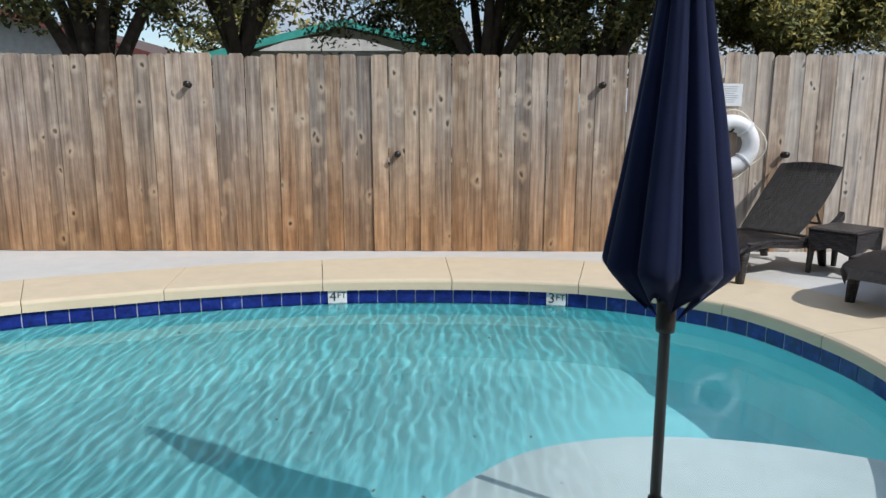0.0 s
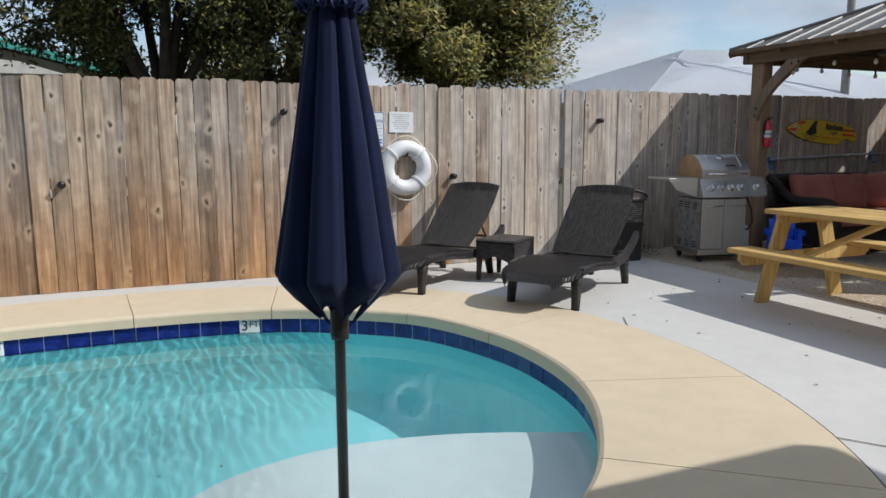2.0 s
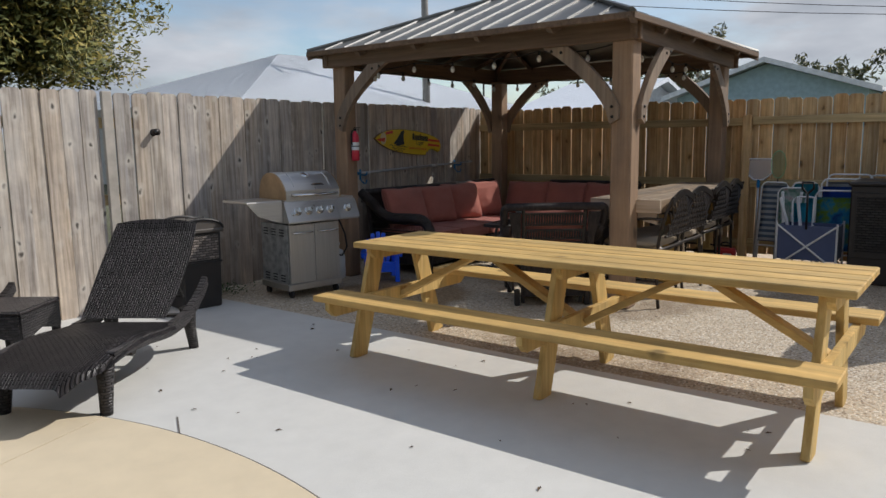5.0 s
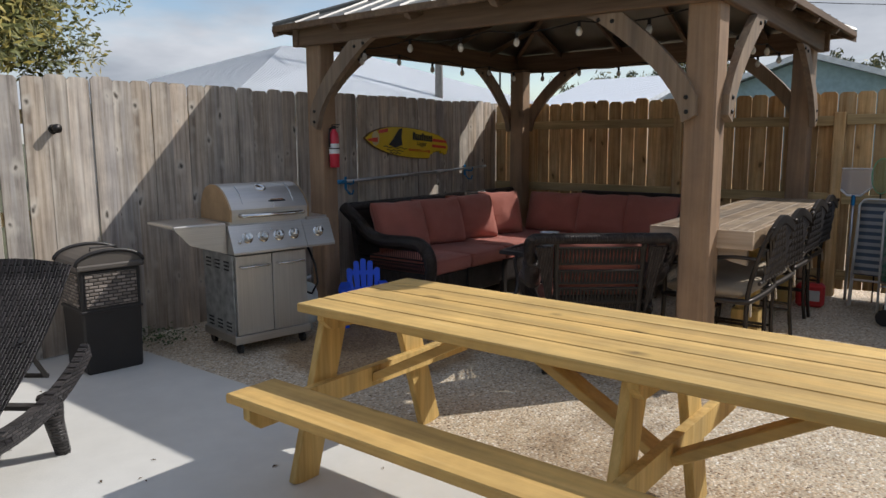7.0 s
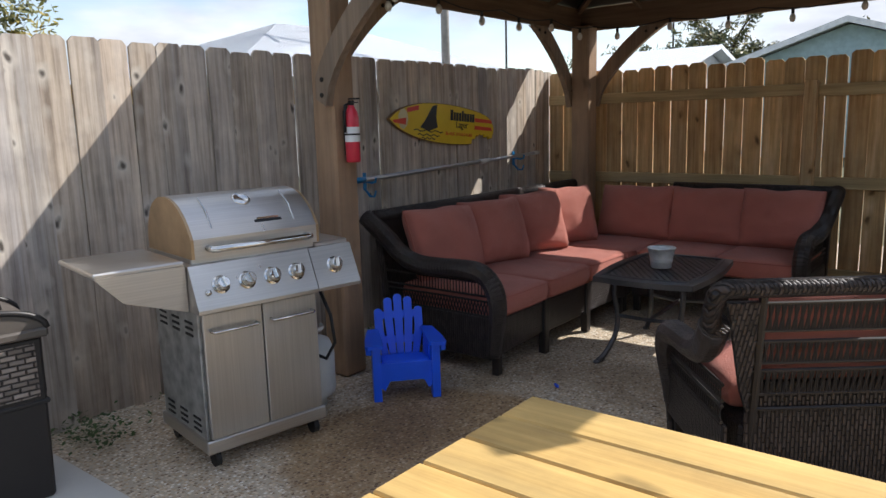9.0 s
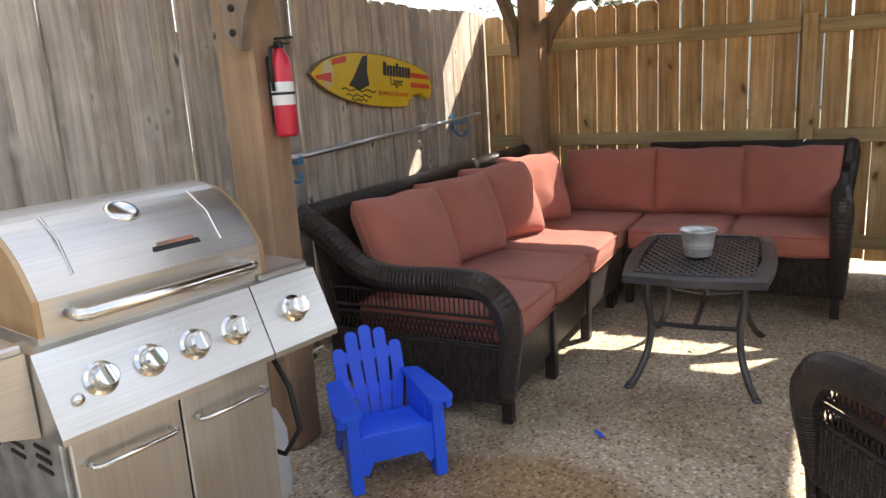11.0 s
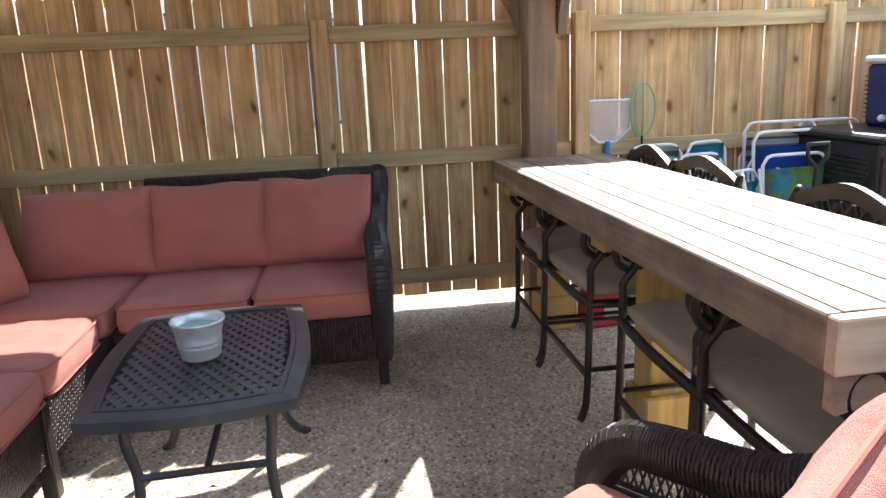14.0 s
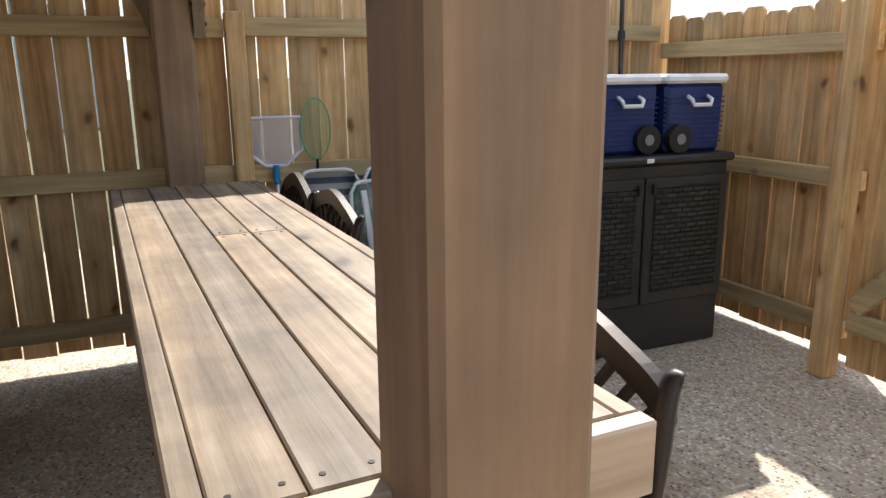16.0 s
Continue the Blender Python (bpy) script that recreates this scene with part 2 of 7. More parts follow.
def tile_blue():
    m, n, l, p = surface("cobalt_glazed_tile", 0.12)
    v = coords(n, l)
    a = noise_of(n, l, v, 14.0, 5.0, 0.65)
    l.new(ramp(n, l, a, [(0.35, (0.008, 0.012, 0.11)), (0.6, (0.015, 0.03, 0.24)), (0.8, (0.05, 0.09, 0.38))]), p.inputs["Base Color"])
    relief(n, l, p, a, 0.25, 0.003)
    return m


TILE = tile_blue()
GROUT = plain("white_grout", (0.62, 0.63, 0.62), 0.8)
TILE_WHITE = plain("white_glazed_tile", (0.78, 0.78, 0.76), 0.25, bump=0.0)
INK = plain("black_ink", (0.02, 0.02, 0.025), 0.5, bump=0.0)


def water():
    """Rippled pool water: clear and faintly tinted; bright caustic lines painted into its transparency; mirror gloss by
    Fresnel.
    """
    m = bpy.data.materials.new("pool_water")
    m.use_nodes = True
    n, l = m.node_tree.nodes, m.node_tree.links
    n.clear()
    out = n.new("ShaderNodeOutputMaterial")
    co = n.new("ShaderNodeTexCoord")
    # caustic light as two wave layers of bright lines, put into the transparent colour
    caustics = []
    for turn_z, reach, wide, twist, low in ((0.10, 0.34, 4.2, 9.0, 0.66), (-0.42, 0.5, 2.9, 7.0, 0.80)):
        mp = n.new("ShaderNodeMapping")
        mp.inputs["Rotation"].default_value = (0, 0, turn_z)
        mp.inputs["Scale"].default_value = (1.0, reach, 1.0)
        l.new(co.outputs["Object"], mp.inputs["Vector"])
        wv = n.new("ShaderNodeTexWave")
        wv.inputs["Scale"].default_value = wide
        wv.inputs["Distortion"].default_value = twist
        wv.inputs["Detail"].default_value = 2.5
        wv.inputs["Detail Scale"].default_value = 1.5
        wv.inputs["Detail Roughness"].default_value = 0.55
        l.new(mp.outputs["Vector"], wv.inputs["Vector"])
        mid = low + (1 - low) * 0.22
        caustics.append(ramp(n, l, wv.outputs["Fac"], [(0.0, (low,) * 3), (0.60, (mid,) * 3), (0.88, (0.95,) * 3), (1.0, (1.0,) * 3)]))
    lines = blend(n, l, caustics[0], caustics[1], 1.0, "MULTIPLY")
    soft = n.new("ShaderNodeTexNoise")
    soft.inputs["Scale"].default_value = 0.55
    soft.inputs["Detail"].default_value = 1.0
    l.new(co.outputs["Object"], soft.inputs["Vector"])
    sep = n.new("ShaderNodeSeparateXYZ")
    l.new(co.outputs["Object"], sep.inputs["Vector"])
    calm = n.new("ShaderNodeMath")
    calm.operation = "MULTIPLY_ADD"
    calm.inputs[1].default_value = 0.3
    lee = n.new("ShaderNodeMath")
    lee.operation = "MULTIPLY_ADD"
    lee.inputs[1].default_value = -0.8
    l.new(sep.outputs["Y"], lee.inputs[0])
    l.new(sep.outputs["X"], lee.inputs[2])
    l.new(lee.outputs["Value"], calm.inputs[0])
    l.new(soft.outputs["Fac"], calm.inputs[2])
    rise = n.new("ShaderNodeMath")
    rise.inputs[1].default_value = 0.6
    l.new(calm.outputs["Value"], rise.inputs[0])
    # the painted caustics fade out towards the tanning shelf
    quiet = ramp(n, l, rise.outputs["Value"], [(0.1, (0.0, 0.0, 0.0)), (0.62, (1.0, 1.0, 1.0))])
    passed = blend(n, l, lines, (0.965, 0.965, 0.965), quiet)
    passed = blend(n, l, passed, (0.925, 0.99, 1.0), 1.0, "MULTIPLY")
    small = n.new("ShaderNodeTexNoise")
    small.inputs["Scale"].default_value = 7.0
    small.inputs["Detail"].default_value = 2.0
    l.new(co.outputs["Object"], small.inputs["Vector"])
    bump = n.new("ShaderNodeBump")
    bump.inputs["Strength"].default_value = 0.022
    bump.inputs["Distance"].default_value = 0.03
    l.new(small.outputs["Fac"], bump.inputs["Height"])
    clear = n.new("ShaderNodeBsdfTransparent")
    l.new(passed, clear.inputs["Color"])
    gloss = n.new("ShaderNodeBsdfGlossy")
    gloss.inputs["Roughness"].default_value = 0.02
    l.new(bump.outputs["Normal"], gloss.inputs["Normal"])
    fres = n.new("ShaderNodeFresnel")
    fres.inputs["IOR"].default_value = 1.33
    l.new(bump.outputs["Normal"], fres.inputs["Normal"])
    mix = n.new("ShaderNodeMixShader")
    l.new(fres.outputs["Fac"], mix.inputs["Fac"])
    l.new(clear.outputs["BSDF"], mix.inputs[1])
    l.new(gloss.outputs["BSDF"], mix.inputs[2])
    l.new(mix.outputs["Shader"], out.inputs["Surface"])
    return m


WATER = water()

# ---- helpers for shapes ----
def box(bm, c, s, bev=0.0, m=None):
    r = bmesh.ops.create_cube(bm, size=1.0, matrix=Matrix.Translation(c) @ Matrix.Diagonal((*s, 1)))
    vs = r["verts"]
    if bev:
        es = list({e for v in vs for e in v.link_edges})
        out = bmesh.ops.bevel(bm, geom=es, offset=bev, segments=1, affect="EDGES", profile=0.5)
        vs = list({v for f in out["faces"] for v in f.verts} | {v for v in vs if v.is_valid})
    if m is not None:
        bmesh.ops.transform(bm, matrix=m, verts=vs)
    return vs


def frame_of(way):
    z = Vector(way).normalized()
    x = z.orthogonal().normalized()
    return x, z.cross(x), z


def tube(bm, pts, r, n=8, closed=False, cap=True, flat=1.0):
    """A round bar of radius r (or one radius for each point) swept along points."""
    pts = [Vector(p) for p in pts]
    k = len(pts)
    rs = r if isinstance(r, (list, tuple)) else [r] * k
    rings, x = [], None
    for i, p in enumerate(pts):
        a, b = (pts[(i - 1) % k], pts[(i + 1) % k]) if closed else (pts[max(i - 1, 0)], pts[min(i + 1, k - 1)])
        t = (b - a).normalized()
        x = frame_of(t)[0] if x is None else (x - t * x.dot(t)).normalized()
        y = t.cross(x)
        rings.append([bm.verts.new(p + (x * math.cos(2 * math.pi * j / n) + y * math.sin(2 * math.pi * j / n) * flat) * rs[i]) for j in range(n)])
    for i in range(k if closed else k - 1):
        a, b = rings[i], rings[(i + 1) % k]
        for j in range(n):
            bm.faces.new((a[j], a[(j + 1) % n], b[(j + 1) % n], b[j]))
    if cap and not closed:
        bm.faces.new(rings[0][::-1])
        bm.faces.new(rings[-1])


def lathe(bm, prof, n=20, c=(0, 0, 0), a0=0.0):
    """A turned shape: (radius, height) pairs about an upright axis at c."""
    c = Vector(c)
    rings = [[bm.verts.new(c + Vector((r * math.cos(a0 + 2 * math.pi * j / n), r * math.sin(a0 + 2 * math.pi * j / n), z))) for j in range(n)] for r, z in prof]
    for a, b in zip(rings, rings[1:]):
        for j in range(n):
            bm.faces.new((a[j], a[(j + 1) % n], b[(j + 1) % n], b[j]))
    bm.faces.new(rings[0][::-1])
    bm.faces.new(rings[-1])


def prism(bm, outline, lo, hi, m=None):
    """A flat outline in x and y, thick from lo to hi."""
    a = [bm.verts.new((x, y, lo)) for x, y in outline]
    b = [bm.verts.new((x, y, hi)) for x, y in outline]
    k = len(outline)
    bm.faces.new(a[::-1])
    bm.faces.new(b)
    for i in range(k):
        bm.faces.new((a[i], a[(i + 1) % k], b[(i + 1) % k], b[i]))
    if m is not None:
        bmesh.ops.transform(bm, matrix=m, verts=a + b)
    return a + b


def cushion(bm, c, s, power=4.0, puff=0.12, m=None, seed=0.0, pinch=0.0):
    """A stuffed cushion: a rounded slab, thick in the middle, with a slack uneven skin."""
    n = 22
    g = {}
    sx, sy, sz = s[0] / 2, s[1] / 2, s[2] / 2
    made = []
    for side in (1, -1):
        for i in range(n + 1):
            for j in range(n + 1):
                u, w = -1 + 2 * i / n, -1 + 2 * j / n
                u, w = math.sin(u * math.pi / 2), math.sin(w * math.pi / 2)
                edge = max(abs(u), abs(w))
                if edge > 0.9999 and side == -1:
                    g[side, i, j] = g[1, i, j]
                    continue
                h = (1 - abs(u) ** power) * (1 - abs(w) ** power)
                h = max(h, 0.0) ** 0.35
                cr = 1.0 - 0.045 * (abs(u * w) ** 3)
                hollow = pinch * (1 - w * w) * abs(u) ** 3, pinch * (1 - u * u) * abs(w) ** 3
                crease = 0.05 * noise.noise((u * 5.0 + seed, w * 3.2 - seed, side * 2.0)) * (1 - min(1.0, abs(u * w)))
                lump = 1 + puff * (1 - u * u) * (1 - w * w) + 0.16 * noise.noise((u * 2.1 + seed, w * 2.1, side * 3.0 + seed)) + crease
                sag = pinch * 0.9 * sy * (noise.noise((u * 1.7 + seed * 3.1, 0.5, seed)) * (0.5 + 0.5 * w))
                v = bm.verts.new((u * sx * cr * (1 - hollow[0]), w * sy * cr * (1 - hollow[1]) + sag, side * sz * h * lump))
                g[side, i, j] = v
                made.append(v)
        for i in range(n):
            for j in range(n):
                q = [g[side, i, j], g[side, i + 1, j], g[side, i + 1, j + 1], g[side, i, j + 1]]
                if side == -1:
                    q.reverse()
                try:
                    bm.faces.new(q)
                except ValueError:
                    pass
    mat = Matrix.Translation(c) @ (m or Matrix.Identity(4))
    bmesh.ops.transform(bm, matrix=mat, verts=made)
    return made


def finish(bm, name, material, smooth=False):
    bmesh.ops.recalc_face_normals(bm, faces=bm.faces)
    me = bpy.data.meshes.new(name)
    bm.to_mesh(me)
    bm.free()
    me.materials.append(material)
    if smooth:
        me.polygons.foreach_set("use_smooth", [True] * len(me.polygons))
    return me


def part(name, bm, material, parent=None, label="", smooth=False):
    """Links a bmesh as one mesh object under a thing or a part."""
    ob = new(name, finish(bm, name, material, smooth))
    ob.parent = parent
    if label:
        tagged(ob, label)
    return ob


def piece(name, me, parent, m):
    ob = new(name, me)
    ob.parent = parent
    ob.matrix_local = m
    return ob


def thing(name, m, label, category, group="", kind=""):
    ob = new(name)
    ob.empty_display_size = 0.1
    ob.matrix_world = m
    return tagged(ob, label, category, group, kind)


def B():
    return bmesh.new()


def arc(c, r, a0, a1, k, plane="xz"):
    out = []
    for i in range(k + 1):
        a = radians(a0 + (a1 - a0) * i / k)
        p = (r * math.cos(a), r * math.sin(a))
        out.append({"xz": (c[0] + p[0], c[1], c[2] + p[1]), "yz": (c[0], c[1] + p[0], c[2] + p[1]), "xy": (c[0] + p[0], c[1] + p[1], c[2])}[plane])
    return out


def curve_through(pts, k=8, closed=False):
    """A smooth line through points."""
    pts = [Vector(p) for p in pts]
    q = len(pts)
    out = []
    for i in range(q if closed else q - 1):
        if closed:
            p0, p1, p2, p3 = (pts[(i + d) % q] for d in (-1, 0, 1, 2))
        else:
            p0, p1, p2, p3 = pts[max(i - 1, 0)], pts[i], pts[i + 1], pts[min(i + 2, q - 1)]
        for s in range(k):
            t = s / k
            out.append(0.5 * ((2 * p1) + (p2 - p0) * t + (2 * p0 - 5 * p1 + 4 * p2 - p3) * t * t + (3 * p1 - p0 - 3 * p2 + p3) * t * t * t))
    if not closed:
        out.append(pts[-1])
    return out


def writing(text, size, m, material, parent, name="lettering", deep=0.0008):
    """Lettering as a mesh, centred on the pose m, facing its z."""
    cu = bpy.data.curves.new(name, "FONT")
    cu.body, cu.size, cu.align_x, cu.align_y, cu.extrude = text, size, "CENTER", "CENTER", deep
    tmp = bpy.data.objects.new(name, cu)
    me = bpy.data.meshes.new_from_object(tmp)
    bpy.data.objects.remove(tmp)
    bpy.data.curves.remove(cu)
    me.materials.clear()
    me.materials.append(material)
    return piece(name, me, parent, m)

# ---- pool, deck and ground ----
POOL = [(2.24, 2.72), (2.64, 3.21), (2.89, 3.72), (2.99, 4.25), (2.95, 4.85), (2.68, 5.55), (2.2, 5.98), (1.58, 6.28), (0.66, 6.39), (-0.38, 6.34), (-1.34, 6.10), (-1.86, 5.90), (-2.5, 5.63), (-3.2, 5.1), (-3.75, 4.2), (-3.7, 3.2), (-3.0, 2.45), (-1.9, 2.15), (-0.6, 2.1), (0.7, 2.15), (1.6, 2.35)]
EDGE = [(p.x, p.y) for p in curve_through([(x, y, 0) for x, y in POOL], 9, closed=True)]


def offset(line, d):
    out, k = [], len(line)
    for i in range(k):
        (ax, ay), (bx, by) = line[(i - 2) % k], line[(i + 2) % k]
        tx, ty = bx - ax, by - ay
        q = math.hypot(tx, ty)
        out.append((line[i][0] + ty / q * d, line[i][1] - tx / q * d))
    return out


# the cream band round the pool narrows towards the fence
RIM = [(2.24, 2.72), (2.56, 3.15), (2.77, 3.68), (2.86, 4.25), (2.80, 4.85), (2.55, 5.44), (2.08, 5.88), (1.5, 6.14), (0.61, 6.24), (-0.34, 6.13), (-1.03, 5.95), (-1.76, 5.66), (-2.42, 5.38), (-3.2, 4.9), (-3.75, 4.1), (-3.7, 3.2), (-3.0, 2.45), (-1.9, 2.15), (-0.6, 2.1), (0.7, 2.15), (1.6, 2.35)]
RIM_LINE = [(p.x, p.y) for p in curve_through([(x, y, 0) for x, y in RIM], 9, closed=True)]
OUTER = offset(RIM_LINE, 1.03)
WATER_Z, FLOOR_Z, SHELF_Z = -0.178, -0.72, -0.27


def sheet(bm, inner, outer, z):
    """A flat sheet between a closed inner line and a rectangle round it."""
    x0, y0, x1, y1 = outer
    cx, cy = sum(p[0] for p in inner) / len(inner), sum(p[1] for p in inner) / len(inner)
    a, b = [], []
    for x, y in inner:
        dx, dy = x - cx, y - cy
        s = min(((x1 - cx) / dx if dx > 0 else (x0 - cx) / dx) if abs(dx) > 1e-6 else 1e9, ((y1 - cy) / dy if dy > 0 else (y0 - cy) / dy) if abs(dy) > 1e-6 else 1e9)
        a.append(bm.verts.new((x, y, z)))
        b.append(bm.verts.new((cx + dx * s, cy + dy * s, z)))
    k = len(inner)
    for i in range(k):
        bm.faces.new((a[i], b[i], b[(i + 1) % k], a[(i + 1) % k]))
    for px, py in ((x0, y0), (x1, y0), (x1, y1), (x0, y1)):
        i = min(range(k), key=lambda j: math.atan2(py - cy, px - cx) - math.atan2(b[j].co.y - cy, b[j].co.x - cx) if math.atan2(py - cy, px - cx) >= math.atan2(b[j].co.y - cy, b[j].co.x - cx) else 99)
        bm.faces.new((b[i], bm.verts.new((px, py, z)), b[(i + 1) % k]))


GRASS_GROUND = concrete("dry_lawn_ground", (0.13, 0.13, 0.07), 0.95, 40.0, 0.4)
bm = B()
sheet(bm, offset(EDGE, 0.4), (-900, -900, 900, 900), -0.07)
ground = tagged(part("ground", bm, GRASS_GROUND), "flat dry ground reaching to the horizon", "ground", kind="structure")

# concrete deck, cast in bays with tooled joints
DECK_Y0, DECK_X0, AGG_X = -3.5, -7.5, 5.94
bm = B()
sheet(bm, offset(RIM_LINE, 0.9), (DECK_X0, DECK_Y0, AGG_X, 7.75), 0.0)
deck = tagged(part("pavement", bm, CONCRETE), "pale grey broom-finished concrete pool deck", "pavement", kind="structure")
JOINT = plain("dark_joint", (0.16, 0.14, 0.12), 0.9)
bm = B()
for a, b in (((3.44, 2.81), (5.94, -0.55)), ((3.86, 4.66), (4.0, 4.9)), ((2.97, 2.28), (3.4, 1.2))):
    d = Vector((b[0] - a[0], b[1] - a[1], 0)).normalized()
    s = Vector((-d.y, d.x, 0)) * 0.004
    bm.faces.new([bm.verts.new((p[0] + q.x, p[1] + q.y, 0.004)) for p, q in ((a, -s), (b, -s), (b, s), (a, s))])
part("deck_joint", bm, JOINT, deck)
bm = B()
ja, jb = offset(RIM_LINE, 1.028), offset(RIM_LINE, 1.040)
ra, rb_ = [bm.verts.new((*p, 0.004)) for p in ja], [bm.verts.new((*p, 0.004)) for p in jb]
for i in range(len(ja)):
    j = (i + 1) % len(ja)
    bm.faces.new((ra[i], rb_[i], rb_[j], ra[j]))
part("coping_joint", bm, JOINT, deck)

bm = B()
box(bm, (9.72, 2.6, -0.04), (7.56, 12.2, 0.072), 0.004)
patio = tagged(part("patio_floor", bm, AGGREGATE), "brown exposed pebble aggregate patio slab", "floor", kind="structure")

# coping round the pool, in cast sections
NK = len(EDGE)
joints_at = [(-2.75, 6.3), (-1.65, 6.82), (-0.55, 7.22), (0.6, 7.33), (1.85, 7.15), (3.2, 6.2), (3.86, 5.2), (3.72, 3.51), (3.03, 2.39), (1.9, 1.3), (0.6, 1.1), (-0.6, 1.05), (-1.9, 1.1), (-3.4, 1.5), (-4.6, 2.8), (-4.75, 4.2), (-4.0, 5.5)]
cuts = sorted({min(range(NK), key=lambda i: math.dist(OUTER[i], j)) for j in joints_at})
LIP, BACK = offset(EDGE, -0.035), OUTER
for n_cut, (i0, i1) in enumerate(zip(cuts, cuts[1:] + [cuts[0] + NK])):
    bm = B()
    prof = []
    for i in range(i0, i1 + 1):
        f, g = Vector((*LIP[i % NK], 0)), Vector((*BACK[i % NK], 0))
        if i in (i0, i1):
            t = Vector((*EDGE[(i + 1) % NK], 0)) - Vector((*EDGE[(i - 1) % NK], 0))
            shift = t.normalized() * (0.003 if i == i0 else -0.003)
            f, g = f + shift, g + shift
        w = (g - f).normalized()
        up = Vector((0, 0, 1))
        prof.append([bm.verts.new(q) for q in (f - up * 0.075, f - up * 0.012, f + w * 0.006 + up * 0.002, f + w * 0.025 + up * 0.012, g - w * 0.01 + up * 0.012, g + up * 0.006, g - up * 0.05, f + w * 0.1 - up * 0.075)])
    for a, b in zip(prof, prof[1:]):
        for j in range(8):
            bm.faces.new((a[j], a[(j + 1) % 8], b[(j + 1) % 8], b[j]))
    bm.faces.new(prof[0][::-1])
    bm.faces.new(prof[-1])
    ob = part("coping_section", bm, COPING, deck, "cream textured pool coping" if n_cut == 0 else "")

# pool shell: walls, floor, tanning shelf
pool = tagged(new("pool"), "free-form swimming pool with pale plaster and blue waterline tile", "pool", kind="structure")
bm = B()
zs = (-0.075, -0.45, -0.64, FLOOR_Z)
ins = (0.0, 0.0, 0.05, 0.22)
lines = [offset(EDGE, -d) for d in ins]
rings = [[bm.verts.new((*p, z)) for p in ln] for ln, z in zip(lines, zs)]
for a, b in zip(rings, rings[1:]):
    for j in range(NK):
        bm.faces.new((a[j], a[(j + 1) % NK], b[(j + 1) % NK], b[j]))
bm.faces.new(rings[-1])
part("pool_shell", bm, POOL_PLASTER, pool, smooth=False)
shelf_front = curve_through([(0.25, 2.0, 0), (0.30, 3.0, 0), (0.55, 3.42, 0), (0.92, 3.86, 0), (1.3, 4.05, 0), (1.75, 4.10, 0), (2.3, 4.00, 0), (2.95, 3.74, 0)], 6)
bm = B()
crest = [(p.x, p.y) for p in shelf_front] + [(2.95, 3.6), (2.66, 3.05), (2.3, 2.65), (1.6, 2.25), (0.7, 2.08)]
toe = [(1.7 + (x - 1.7) * 1.10, 2.6 + (y - 2.6) * 1.10) for x, y in crest]
top_ring, toe_ring = [bm.verts.new((*p, SHELF_Z)) for p in crest], [bm.verts.new((*p, FLOOR_Z - 0.02)) for p in toe]
bm.faces.new(top_ring)
for i in range(len(crest)):
    j = (i + 1) % len(crest)
    bm.faces.new((toe_ring[i], toe_ring[j], top_ring[j], top_ring[i]))
part("tanning_shelf", bm, SHELF_PLASTER, pool, "pale shallow tanning shelf")

# waterline tile
lengths = [0.0]
for i in range(NK):
    lengths.append(lengths[-1] + math.dist(EDGE[i], EDGE[(i + 1) % NK]))


def along(s):
    s %= lengths[-1]
    i = max(j for j in range(NK) if lengths[j] <= s)
    u = (s - lengths[i]) / (lengths[i + 1] - lengths[i])
    (ax, ay), (bx, by) = EDGE[i], EDGE[(i + 1) % NK]
    return ax + (bx - ax) * u, ay + (by - ay) * u, math.atan2(by - ay, bx - ax)


bm = B()
g0 = offset(EDGE, -0.003)
gr = [[bm.verts.new((*p, z)) for p in g0] for z in (-0.196, -0.073)]
for j in range(NK):
    bm.faces.new((gr[0][j], gr[0][(j + 1) % NK], gr[1][(j + 1) % NK], gr[1][j]))
part("grout_band", bm, GROUT, pool)
bm = B()
box(bm, (0, 0, 0), (0.147, 0.008, 0.147), 0.002)
tile_me = finish(bm, "tile", TILE)
n_tile = int(lengths[-1] / 0.153)
for i in range(n_tile):
    x, y, a = along((i + 0.5) * lengths[-1] / n_tile)
    piece("tile", tile_me, pool, Matrix.Translation((x - math.sin(a) * 0.005, y + math.cos(a) * 0.005, -0.118)) @ Matrix.Rotation(a, 4, "Z"))
for tx, ty, word in ((-0.31, 6.35, "4"), (1.46, 6.30, "3")):
    i = min(range(NK), key=lambda j: math.dist(EDGE[j], (tx, ty)))
    x, y, a = along(lengths[i])
    bm = B()
    box(bm, (0, 0, 0), (0.152, 0.008, 0.15), 0.002)
    mk = part("depth_marker", bm, TILE_WHITE, pool, "white depth marker tile with black figures")
    mk.matrix_local = Matrix.Translation((x - math.sin(a) * 0.012, y + math.cos(a) * 0.012, -0.113)) @ Matrix.Rotation(a, 4, "Z")
    face = Matrix.Translation((0, 0.006, 0)) @ Matrix.Rotation(pi_2 := math.pi / 2, 4, "X") @ Matrix.Rotation(math.pi, 4, "Y")
    writing(word, 0.115, Matrix.Translation((0.035, 0, -0.016)) @ face, INK, mk, "figure")
    writing("FT", 0.07, Matrix.Translation((-0.035, 0, -0.006)) @ face, INK, mk, "lettering")

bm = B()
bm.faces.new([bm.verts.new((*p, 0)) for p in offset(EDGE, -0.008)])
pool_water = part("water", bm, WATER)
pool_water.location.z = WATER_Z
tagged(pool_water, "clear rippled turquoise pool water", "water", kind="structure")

# ---- fences ----
rnd = random.Random(4)


